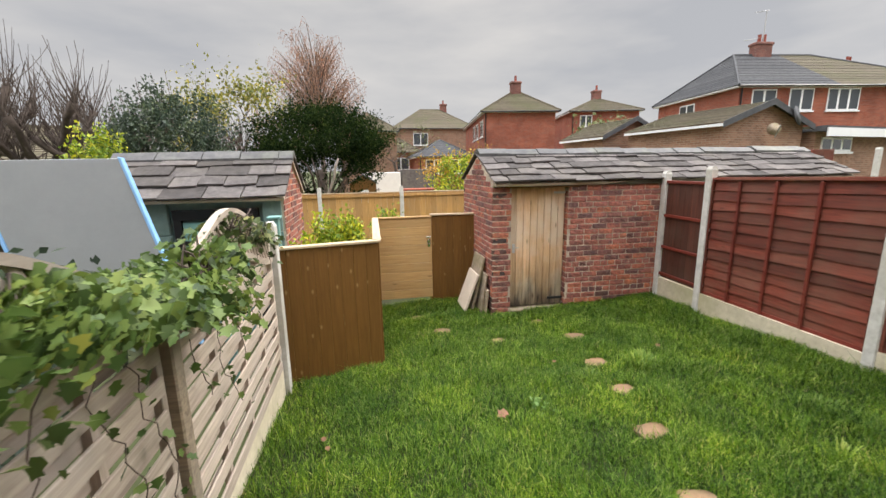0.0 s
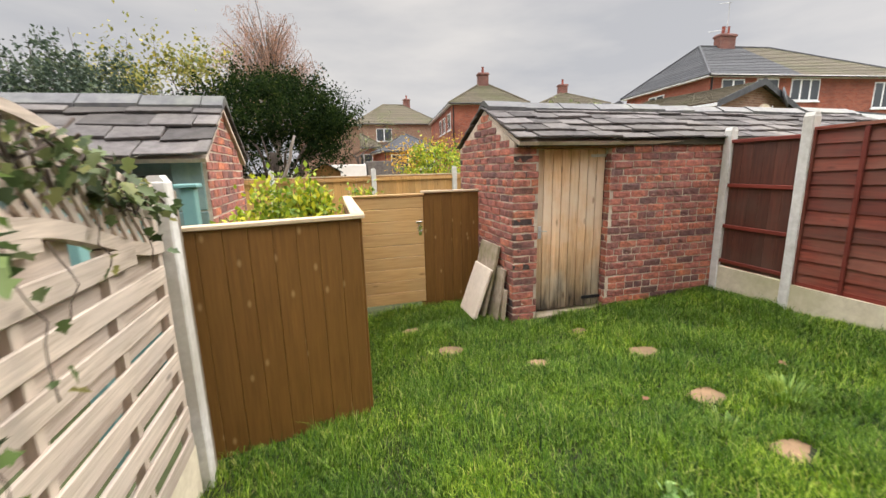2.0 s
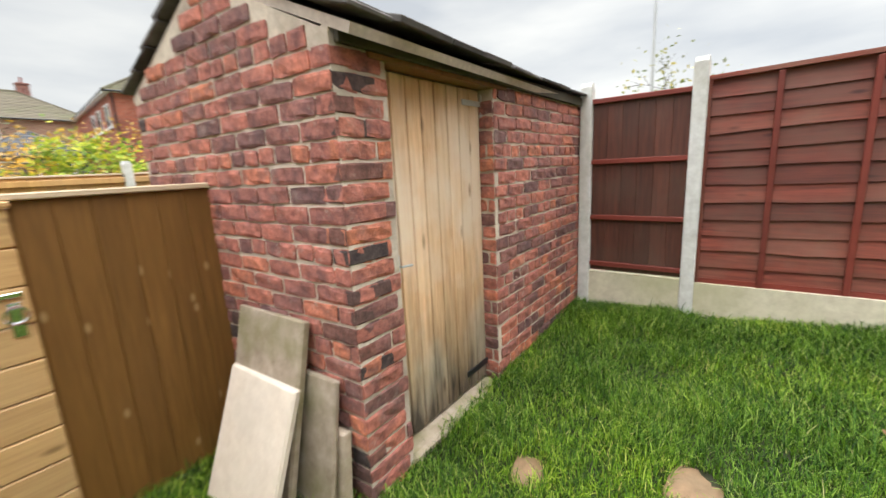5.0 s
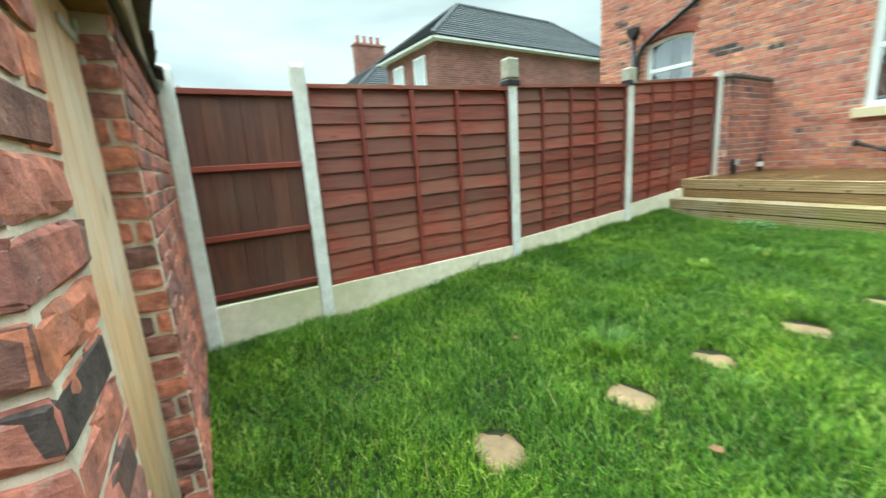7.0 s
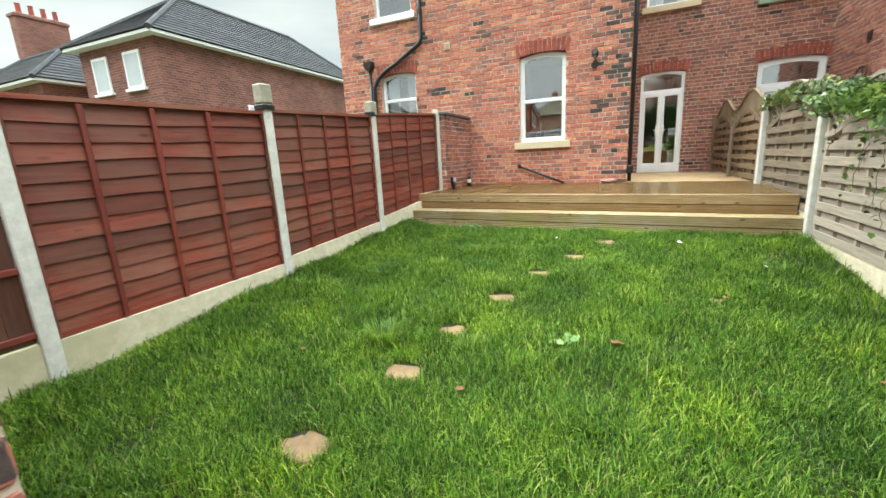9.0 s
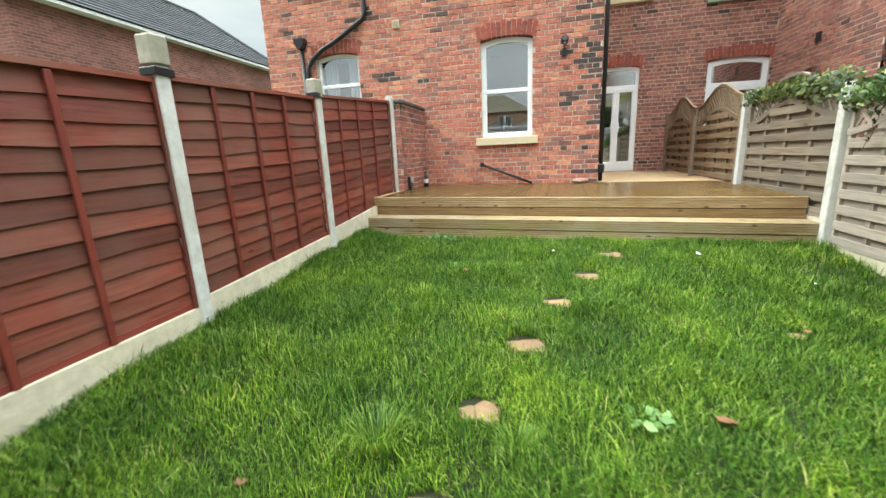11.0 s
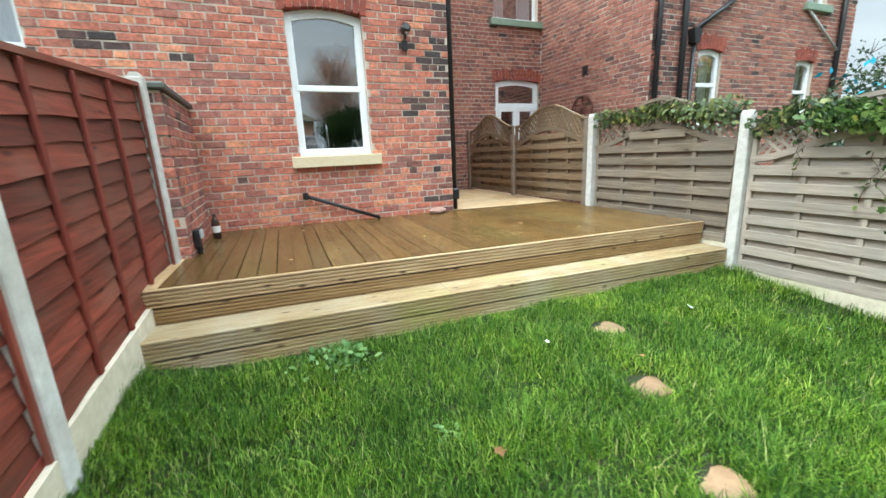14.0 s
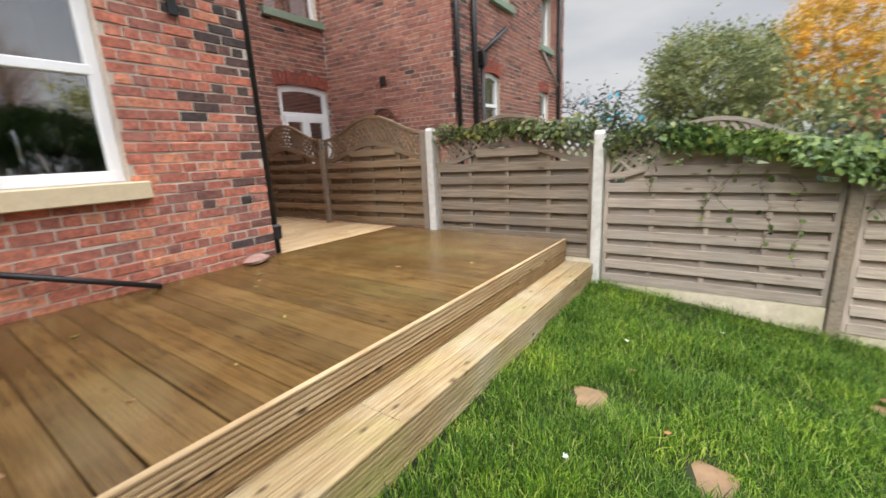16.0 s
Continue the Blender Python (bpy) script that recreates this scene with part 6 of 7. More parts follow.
# ---- back fence ----
def back_fence():
    xs = [-6.6, -4.75, -2.95, -1.2, 0.94, 2.85, 4.7, 6.6]
    for i, (a, b) in enumerate(zip(xs, xs[1:])):
        top = 1.26
        f = thing("fence", Matrix.Translation((a, 11.0, -0.42)), "orange brown new timber fence panel with upright boards", "fence", "orange back fence")
        n = 12
        w = (b - a - 0.1) / n
        for k in range(n):
            part("board", box(0.05 + k * w, 0.05 + (k + 1) * w - 0.004, -0.01, 0.01 + 0.004 * (k % 2), 0.2, top + 0.4, 0.003), M_ORANGE, f)
        part("rail", box(0.05, b - a - 0.05, -0.05, -0.012, top + 0.3, top + 0.37, 0.004), M_ORANGE, f)
        part("capping", box(0.05, b - a - 0.05, -0.03, 0.03, top + 0.4, top + 0.425, 0.004), M_CAP, f)
        concrete_post(a, 10.97, -0.5, 1.42, 0, "grey concrete post of the back fence")


back_fence()
FB = thing("fence", Matrix.Translation((8.3, 7.7, -0.3)), "dark red timber fence behind the outhouse", "fence")
for k in range(8):
    part("board", box(k * 0.3, k * 0.3 + 0.296, -0.01, 0.01, 0, 2.44, 0.003), M_RED, FB)
concrete_post(11.9, 7.62, -0.4, 2.17, 0, "white concrete post of the red fence")


# ---- trees ----
def grow(r, p, d, length, radius, depth, out, tips, spread, droop, kids, wob=0.12, shrink=0.72):
    radius = max(radius, 0.014)
    pts, rad = [tuple(p)], [radius]
    segs = 4 if depth > 1 else 3
    for i in range(segs):
        d = (d + Vector((r.uniform(-wob, wob), r.uniform(-wob, wob), r.uniform(-wob, wob) - droop))).normalized()
        p = p + d * (length / segs)
        pts.append(tuple(p))
        rad.append(radius * (1 - 0.45 * (i + 1) / segs) if depth > 0 else radius * (1 - 0.8 * (i + 1) / segs))
        if depth == 0:
            tips.append(tuple(p))
    out.append(tube(pts, rad, 6 if depth > 2 else 4 if depth > 0 else 3, False))
    if depth == 0:
        return
    for k in range(kids[min(depth, len(kids) - 1)]):
        side = Vector((r.gauss(0, 1), r.gauss(0, 1), r.gauss(0, 0.6))).normalized()
        nd = (d * (1 - spread) + side * spread).normalized()
        start = Vector(pts[-1]) if k < 2 else Vector(pts[r.randint(max(1, len(pts) - 3), len(pts) - 1)])
        grow(r, start, nd, length * shrink * r.uniform(0.75, 1.2), rad[-1] * 0.72, depth - 1, out, tips, spread, droop * 1.3 if droop > 0 else droop, kids, wob, shrink)


def tree(x, y, z, height, seed, label, depth=4, kids=(0, 3, 3, 3, 3), spread=0.5, droop=0.0, radius=0.14, bark=None, leaf=None, leaf_count=0, leaf_size=0.1, scatter=0.3, trunk=0.35, twig=None, shrink=0.72, wob=0.12):
    r = random.Random(seed)
    t = thing("tree", Matrix.Translation((x, y, z)), label, "tree", "trees")
    out, tips = [], []
    grow(r, Vector((0, 0, 0)), Vector((r.uniform(-0.05, 0.05), r.uniform(-0.05, 0.05), 1)), height * trunk, radius, depth, out, tips, spread, droop, kids, wob, shrink)
    top = max(q[2] for q in tips)
    fit = height / top
    part("trunk", move(out[0], Matrix.Scale(fit, 4)), bark or M_BARK, t, smooth=True)
    part("branchwork", move(join(*out[1:]), Matrix.Scale(fit, 4)), twig or bark or M_BARK, t, kind="stuff")
    if leaf:
        rs = np.random.RandomState(seed)
        tp = np.array(tips) * fit
        spots = tp[rs.randint(0, len(tp), leaf_count)] + rs.normal(0, scatter, (leaf_count, 3))
        v, f = leaves(spots, leaf_size, seed, droop=0.3, flat=0.8, lobes=False)
        part("crown", fast_mesh("crown", v, f, leaf), None, t, kind="stuff")
    return t


def bush(x, y, z, w, d, h, count, size, seed, material, label, name="tree", limbs=True, base=0.25, flat_top=False):
    """A dense crown with an uneven outline on a short branching trunk."""
    rs = np.random.RandomState(seed)
    t = thing(name, Matrix.Translation((x, y, z)), label, "tree" if name == "tree" else "bush", "evergreens")
    per = 16
    n = count // per
    u = rs.normal(0, 1, (n, 3))
    u /= np.linalg.norm(u, axis=1)[:, None]
    lump = np.array([noise.noise(Vector(q * 2.4) + Vector((seed, 0, 0))) + 0.7 * noise.noise(Vector(q * 6.0) + Vector((0, seed, 0))) for q in u])
    rad = (0.55 + 0.45 * rs.uniform(0, 1, n) ** 0.6) * (1 + 0.34 * lump)
    root = u * rad[:, None] * np.array((w / 2, d / 2, h * (1 - base) / 2))
    way = u * 0.8 + np.array((0, 0, 0.55)) + rs.normal(0, 0.25, (n, 3))
    run = rs.uniform(0.5, 1.0, n)[:, None, None] * np.linspace(0, 1, per)[None, :, None]
    spots = (root[:, None] + way[:, None] * run * size * 4.5 + rs.normal(0, size * 0.55, (n, per, 3))).reshape(-1, 3) + np.array((0, 0, h * (1 + base) / 2))
    v, f = leaves(spots, size, seed, droop=-0.3, flat=0.9, lobes=False)
    part("crown", fast_mesh("crown", v, f, material), None, t, kind="stuff")
    r = random.Random(seed)
    for i in range(5):
        a = r.uniform(0, 6.28)
        tip = (w * 0.3 * math.cos(a), d * 0.3 * math.sin(a), h * r.uniform(0.55, 0.8))
        part("limb", tube([(0, 0, 0), (tip[0] * 0.3, tip[1] * 0.3, h * 0.25), tip], [0.09, 0.06, 0.02], 7), M_BARK, t, smooth=True)
    return t


def yew_tree(x, y, z, w, d, h, seed):
    """A broad flat-topped evergreen: upswept sprays over an open, limb-filled underside."""
    rs = np.random.RandomState(seed)
    t = thing("tree", Matrix.Translation((x, y, z)), "dark flat-topped yew tree with bare pale limbs", "tree", "evergreens")
    n, per, size = 5200, 15, 0.062
    u = rs.normal(0, 1, (n, 3))
    u /= (np.abs(u) ** 2.7).sum(1)[:, None] ** (1 / 2.7)
    keep = (u[:, 2] > -0.6) | (rs.uniform(0, 1, n) < 0.2)
    keep &= ~((u[:, 2] < 0.05) & (u[:, 1] < 0.3) & (np.abs(u[:, 0] - 0.1) < 0.62 + 0.5 * u[:, 2]) & (rs.uniform(0, 1, n) < 0.93))
    u = u[keep]
    n = len(u)
    lump = np.array([noise.noise(Vector(q * 2.2) + Vector((seed, 0, 0))) + 0.8 * noise.noise(Vector(q * 5.5) + Vector((0, seed, 0))) for q in u])
    rad = (0.5 + 0.5 * rs.uniform(0, 1, n) ** 0.5) * (1 + 0.36 * lump)
    half = np.where(u[:, 2] > 0, h * 0.24, h * 0.42)
    root = np.stack((u[:, 0] * rad * w / 2, u[:, 1] * rad * d / 2, h * 0.70 + u[:, 2] * rad * half), -1)
    root[:, 2] += 0.25 * np.hypot(u[:, 0], u[:, 1]) * (u[:, 2] < 0) - 0.075 * h * (np.hypot(u[:, 0] - 0.15, u[:, 1]) ** 3)
    way = u * np.array((0.75, 0.75, 0.3)) + np.array((0, 0, 0.75)) + rs.normal(0, 0.25, (n, 3))
    run = rs.uniform(0.4, 1.0, n)[:, None, None] * np.linspace(0, 1, per)[None, :, None]
    spots = (root[:, None] + way[:, None] * run * 0.46 + rs.normal(0, 0.03, (n, per, 3)) * (1.3 - run)).reshape(-1, 3)
    v, f = leaves(spots, size, seed, droop=-0.5, flat=0.8, lobes=False)
    part("crown", fast_mesh("crown", v, f, M_YEW), None, t, kind="stuff")
    r = random.Random(seed)
    for i in range(13):
        a = -math.pi / 2 + (i - 6) * 0.42
        q = r.uniform(0.55, 0.9)
        tip = Vector((math.cos(a) * w * 0.5 * q, math.sin(a) * d * 0.5 * q, h * r.uniform(0.5, 0.68)))
        pts = [(Vector((0, -0.15, h * 0.12)).lerp(tip, s) + Vector((0.1 * math.sin(i + s * 4), 0, h * 0.10 * math.sin(s * math.pi) * (1 if i % 2 else -0.4)))) for s in (0, 0.2, 0.4, 0.6, 0.8, 1.0)]
        part("limb", tube([tuple(p) for p in pts], [0.055, 0.048, 0.042, 0.034, 0.024, 0.012], 6), M_LIMB, t, smooth=True)
    part("trunk", tube([(0, 0, 0), (0.05, -0.1, h * 0.15), (0.0, 0, h * 0.55)], [0.2, 0.17, 0.08], 8), M_LIMB, t, smooth=True)
    part("limb", tube([(0.25, -1.2, h * 0.30), (0.34, -1.42, h * 0.4), (0.52, -1.5, h * 0.5), (0.56, -1.52, h * 0.56), (0.66, -1.54, h * 0.62)], [0.045, 0.04, 0.036, 0.033, 0.03], 6), M_BARK_PALE, t, "pale broken limb", smooth=True)


M_LIMB = grained("grey_limb_bark", (0.10, 0.08, 0.066), (0.21, 0.17, 0.145), 9, 0.9, spec=0.1)
yew_tree(-1.35, 13.0, -0.4, 3.5, 3.0, 4.15, 61)


def weeping_birch(x, y, z, height, seed):
    r = random.Random(seed)
    rs = np.random.RandomState(seed)
    t = thing("tree", Matrix.Translation((x, y, z)), "tall russet weeping birch, almost bare", "tree", "trees")
    part("trunk", tube([(0, 0, 0), (0.1, 0, height * 0.2), (0.02, 0.05, height * 0.4), (0.05, 0, height * 0.75)], [0.22, 0.17, 0.12, 0.03], 8), M_LIMB, t, smooth=True)
    limbs, strands, spots = [], [], []
    for i in range(150):
        a, lat = r.uniform(0, 6.28), math.asin(r.uniform(-0.35, 1.0))
        q = r.uniform(0.55, 1.0)
        tip = Vector((math.cos(a) * math.cos(lat) * height * 0.262 * q, math.sin(a) * math.cos(lat) * height * 0.262 * q, height * (0.63 + 0.36 * math.sin(lat) * q)))
        root = Vector((0.03, 0, max(height * 0.26, tip.z - height * r.uniform(0.2, 0.34))))
        root.z = min(root.z, height * 0.72)
        bend = Vector((tip.x * 0.4, tip.y * 0.4, root.z * 0.35 + tip.z * 0.65))
        curve = [root * (1 - s) ** 2 + bend * 2 * s * (1 - s) + tip * s * s for s in (0, 0.25, 0.5, 0.75, 1.0)]
        limbs.append(tube([tuple(p) for p in curve], [0.05, 0.04, 0.03, 0.02, 0.01], 4, False))
        for k in range(11):
            s = 0.4 + 0.6 * k / 10
            p = root * (1 - s) ** 2 + bend * 2 * s * (1 - s) + tip * s * s
            w = a + r.uniform(-1.2, 1.2)
            out = Vector((math.cos(w) * 0.1, math.sin(w) * 0.1, 0.12))
            pts = [tuple(p)]
            for j in range(8):
                p = p + out + Vector((r.uniform(-0.03, 0.03), r.uniform(-0.03, 0.03), 0))
                out = out * 0.78 + Vector((0, 0, -0.045))
                pts.append(tuple(p))
                spots.append(tuple(p))
            strands.append(tube(pts, 0.008, 3, False))
    part("branchwork", join(*limbs), M_LIMB, t, kind="stuff")
    part("twig_growth", join(*strands), M_TWIG, t, kind="stuff")
    sp = np.array(spots)[rs.uniform(0, 1, len(spots)) < 0.8]
    v, f = leaves(sp + rs.normal(0, 0.08, sp.shape), 0.07, seed, droop=1.2, flat=0.3, lobes=False)
    part("crown", fast_mesh("crown", v, f, M_RUSSET), None, t, kind="stuff")


def pollard(x, y, z, height, seed):
    r = random.Random(seed)
    t = thing("tree", Matrix.Translation((x, y, z)), "bare pollarded tree with knotted limbs and thin shoots", "tree", "trees")
    crotch = Vector((r.uniform(-0.1, 0.1), 0, height * 0.42))
    part("trunk", tube([(0, 0, 0), (0.06, 0, height * 0.2), tuple(crotch)], [0.26, 0.2, 0.19], 9), M_BARK, t, smooth=True)
    shoots = []
    for i in range(9):
        a = i * 0.7 + r.uniform(-0.3, 0.3)
        reach = r.uniform(0.9, 1.9)
        p = crotch - Vector((0, 0, r.uniform(0, 0.5)))
        pts, rad = [tuple(p)], [0.12]
        for j in range(4):
            p = p + Vector((math.cos(a) * reach / 4 + r.uniform(-0.12, 0.12), math.sin(a) * reach / 4 + r.uniform(-0.12, 0.12), height * r.uniform(0.035, 0.095)))
            pts.append(tuple(p))
            rad.append(0.10 - 0.012 * j)
            for k in range(2):
                q = Vector(p)
                d = Vector((r.gauss(0, 0.45), r.gauss(0, 0.45), 1)).normalized()
                line = [tuple(q)]
                for m in range(4):
                    q = q + d * r.uniform(0.12, 0.24)
                    d = (d + Vector((r.uniform(-0.25, 0.25), r.uniform(-0.25, 0.25), 0.1))).normalized()
                    line.append(tuple(q))
                shoots.append(tube(line, [0.024, 0.02, 0.016, 0.012, 0.009], 4, False))
        rad[-1] = 0.11
        part("limb", tube(pts, rad, 7), M_BARK, t, smooth=True)
        for k in range(17):
            q = Vector(pts[-1 - k % 3]) + Vector((r.uniform(-0.1, 0.1), r.uniform(-0.1, 0.1), 0))
            d = Vector((r.gauss(0, 0.42), r.gauss(0, 0.42), 1)).normalized()
            line = [tuple(q)]
            for m in range(5):
                q = q + d * height * r.uniform(0.035, 0.07)
                d = (d + Vector((r.uniform(-0.1, 0.1), r.uniform(-0.1, 0.1), 0.12))).normalized()
                line.append(tuple(q))
            shoots.append(tube(line, [0.017, 0.014, 0.011, 0.009, 0.007, 0.006], 3, False))
    part("shoot_growth", join(*shoots), M_BARK, t, kind="stuff")


weeping_birch(-2.7, 27.5, -0.4, 11.2, 71)
for x, y, h, sd in ((-8.5, 13.0, 5.5, 74), (-6.95, 13.4, 5.3, 75), (-10.6, 13.8, 6.6, 76), (-6.0, 17.5, 5.2, 77)):
    pollard(x, y, -0.4, h, sd)
bush(-5.1, 12.2, -0.4, 2.9, 2.4, 4.1, 22000, 0.085, 62, M_HOLLY, "dark green holly tree", base=0.2)
tree(-5.2, 17.5, -0.4, 6.4, 78, "thin tree with sparse yellow green leaves", 4, (0, 4, 3, 3, 3), 0.45, -0.05, 0.12, M_BARK, M_YLEAF, 3400, 0.13, 0.22, 0.42)
tree(-3.6, 18.5, -0.4, 5.4, 79, "thin bare shrubby tree", 4, (0, 4, 4, 3, 3), 0.5, -0.05, 0.1, M_BARK, M_YLEAF, 300, 0.14, 0.3, 0.35, M_TWIG)
bush(-5.1, 9.2, -0.4, 0.95, 0.8, 2.95, 7000, 0.07, 63, M_CONIFER, "bright yellow green conifer", "conifer_bush", base=0.2)
bush(4.6, 19.0, -0.2, 2.6, 1.4, 2.2, 3500, 0.14, 64, M_CONIFER, "bright green grassy shrub in a far garden", "garden_bush", base=0.0)
tree(4.2, 20.5, -0.4, 3.3, 80, "small shrub with orange autumn leaves", 3, (0, 4, 4, 4), 0.5, 0, 0.05, M_BARK, M_AUTUMN, 900, 0.12, 0.2, 0.3)
tree(3.0, 40, -0.4, 6.5, 81, "far bare tree behind the gardens", 4, (0, 4, 4, 3, 3), 0.5, 0, 0.14, M_BARK, M_WILLOW, 800, 0.2, 0.4, 0.35)
bush(13.2, 20.0, -0.4, 4.0, 2.4, 4.1, 3500, 0.2, 66, M_WILLOW, "pale green bush beyond the outhouse", "garden_bush", base=0.2)
bush(-13.0, 0.7, -0.3, 4.4, 3.6, 5.0, 30000, 0.10, 82, M_WILLOW, "broad grey green willow in a far garden", base=0.4)
bush(-17.0, 4.1, -0.3, 3.2, 3.0, 6.6, 15000, 0.11, 83, M_AUTUMN, "tall tree with golden orange autumn leaves", base=0.35)
bush(-17.5, 2.4, -0.3, 1.8, 2.0, 5.0, 2500, 0.14, 87, M_RUSSET, "smaller tree with dull orange leaves", base=0.4)
tree(-12.0, -2.2, -0.3, 4.7, 84, "bare small tree with few dark leaves", 4, (0, 4, 4, 3, 3), 0.5, 0, 0.07, M_BARK, M_HOLLY, 350, 0.12, 0.25, 0.4)
tree(24.0, 6.5, -0.4, 5.9, 85, "far thin tree with yellow leaves", 4, (0, 4, 4, 3, 3), 0.5, 0, 0.14, M_BARK, M_YLEAF, 900, 0.2, 0.4, 0.35)
bush(-3.4, 2.6, -0.3, 2.6, 3.6, 1.45, 5000, 0.10, 67, M_HOLLY, "dark green bushes in the neighbouring garden", "garden_bush", base=0.0)
bush(-11.5, 3.5, -0.3, 3.0, 12.0, 2.6, 7000, 0.2, 68, M_WILLOW, "long grey green hedge in a far garden", "hedge", base=0.0)


# ---- far houses ----
def far_window(host, m, x0, x1, z0, z1, split=1, pane=None):
    w = part("window", box(x0, x1, -0.02, 0.04, z0, z1), M_UPVC, host, "white framed window", m)
    n = split + 1
    for i in range(n):
        a, b = x0 + (x1 - x0) * i / n + 0.07, x0 + (x1 - x0) * (i + 1) / n - 0.07
        part("pane", box(a, b, 0.04, 0.045, z0 + 0.08, z1 - 0.08), pane or M_FAR_GLASS, w)
    part("sill", box(x0 - 0.08, x1 + 0.08, 0.0, 0.1, z0 - 0.09, z0 - 0.005), M_UPVC, w)


M_FAR_GLASS, _n, _l, _b = mat("far_window_glass", 0.05, spec=0.8)
_b.inputs["Base Color"].default_value = (0.05, 0.06, 0.07, 1)
M_BLIND = grained("pale_blind_behind_glass", (0.5, 0.53, 0.56), (0.58, 0.61, 0.64), 2, 0.12, relief=0.02)


def tiled_slope(pts, host, m, material, courses):
    """One slope of a roof between an eave (a, b) and a ridge (d, c), as lapped courses of tiles."""
    a, b, c, d = (Vector(p) for p in pts)
    nrm = (b - a).cross(d - a).normalized()
    if nrm.z < 0:
        nrm = -nrm
    vs, fs = [], []
    for k in range(courses):
        t0, t1 = k / courses, (k + 1) / courses
        q = [a.lerp(d, t0), b.lerp(c, t0), b.lerp(c, t1), a.lerp(d, t1)]
        lift = nrm * 0.028
        base = len(vs)
        vs += [tuple(q[0] + lift), tuple(q[1] + lift), tuple(q[2]), tuple(q[3]), tuple(q[0]), tuple(q[1])]
        fs += [(base, base + 1, base + 2, base + 3), (base, base + 4, base + 5, base + 1)]
    return part("roof_slope", (vs, fs), material, host, "tiled roof slope", m)


def hipped_house(x, y, yaw, w, d, eave, ridge, wall, roof, label, z=-0.5, windows=(), chimney=None, courses=18, soffit=M_UPVC, inset=None, second=None, pane=None):
    """A house on a plan w by d about (x, y): walls, hipped roof, gutters. windows: (face, x0, x1, z0, z1, split); face s, e, n, w."""
    h = thing("far_house", Matrix.Translation((x, y, z)) @ Matrix.Rotation(radians(yaw), 4, "Z"), label, "house", "far houses", "structure")
    e, r = eave - z, ridge - z
    part("wall", box(-w / 2, w / 2, -d / 2, d / 2, 0, e), wall, h)
    o = 0.35
    A, B, C, D = (-w / 2 - o, -d / 2 - o, e), (w / 2 + o, -d / 2 - o, e), (w / 2 + o, d / 2 + o, e), (-w / 2 - o, d / 2 + o, e)
    if w >= d:
        i = d / 2 if inset is None else inset
        P, Q = (-w / 2 + i - o, 0, r), (w / 2 - i + o, 0, r)
        slopes = [(A, B, Q, P), (C, D, P, Q), (B, C, Q, Q), (D, A, P, P)]
    else:
        i = w / 2 if inset is None else inset
        P, Q = (0, -d / 2 + i - o, r), (0, d / 2 - i + o, r)
        slopes = [(B, C, Q, P), (D, A, P, Q), (A, B, P, P), (C, D, Q, Q)]
    if second:
        Q = (0.4, 0, r)
        mid = (-1.6, -d / 2 - o, e), (-1.9, 0, r)
        slopes = [(A, mid[0], mid[1], P), (D, A, P, P)]
        for s in ((mid[0], B, Q, mid[1]), (C, D, P, Q), (B, C, Q, Q)):
            tiled_slope(s, h, Matrix(), second, courses)
    for s in slopes:
        tiled_slope(s, h, Matrix(), roof, courses)
    for a, b in ((A, P), (B, Q if w >= d else P), (C, Q), (D, P if w >= d else Q), (P, Q)):
        part("ridge", tube([a, b], 0.09, 6), roof, h)
    part("fascia", box(-w / 2 - o + 0.04, w / 2 + o - 0.04, -d / 2 - o + 0.04, d / 2 + o - 0.04, e - 0.11, e - 0.02), soffit, h, "white eaves board")
    faces = {"s": along((w / 2, -d / 2), (-w / 2, -d / 2)), "n": along((-w / 2, d / 2), (w / 2, d / 2)), "w": along((-w / 2, -d / 2), (-w / 2, d / 2)), "e": along((w / 2, d / 2), (w / 2, -d / 2))}
    for face, x0, x1, z0, z1, sp in windows:
        far_window(h, faces[face], x0, x1, z0 - z, z1 - z, sp, pane)
    if chimney:
        cx, cy, cw, ch, pots = chimney
        ax, ay = (cw / 2, 0.3) if cw < 2 else (0.3, cw / 2)
        c = part("chimney", join(box(cx - ax, cx + ax, cy - ay, cy + ay, r - 1.6, r + ch, 0.02), box(cx - ax - 0.06, cx + ax + 0.06, cy - ay - 0.06, cy + ay + 0.06, r + ch - 0.2, r + ch - 0.05, 0.02)), M_BRICK_PLUM, h)
        for k in range(pots):
            part("chimney_pot", lathe([(0.14, 0), (0.11, 0.1), (0.1, 0.45), (0.12, 0.5)], 10), M_BRICK_ARCH, c, m=Matrix.Translation((cx + (k - (pots - 1) / 2) * (0.36 if cw < 2 else 0), cy + (k - (pots - 1) / 2) * (0 if cw < 2 else 0.5), r + ch)))
    part("gutter", tube([(A[0], A[1], e - 0.05), (B[0], B[1], e - 0.05)], 0.06, 6), M_BLACK, h)
    part("downpipe", tube([(-w / 2 + 0.1, -d / 2 - 0.06, 0), (-w / 2 + 0.1, -d / 2 - 0.06, e)], 0.05, 6), M_BLACK, h)
    return h


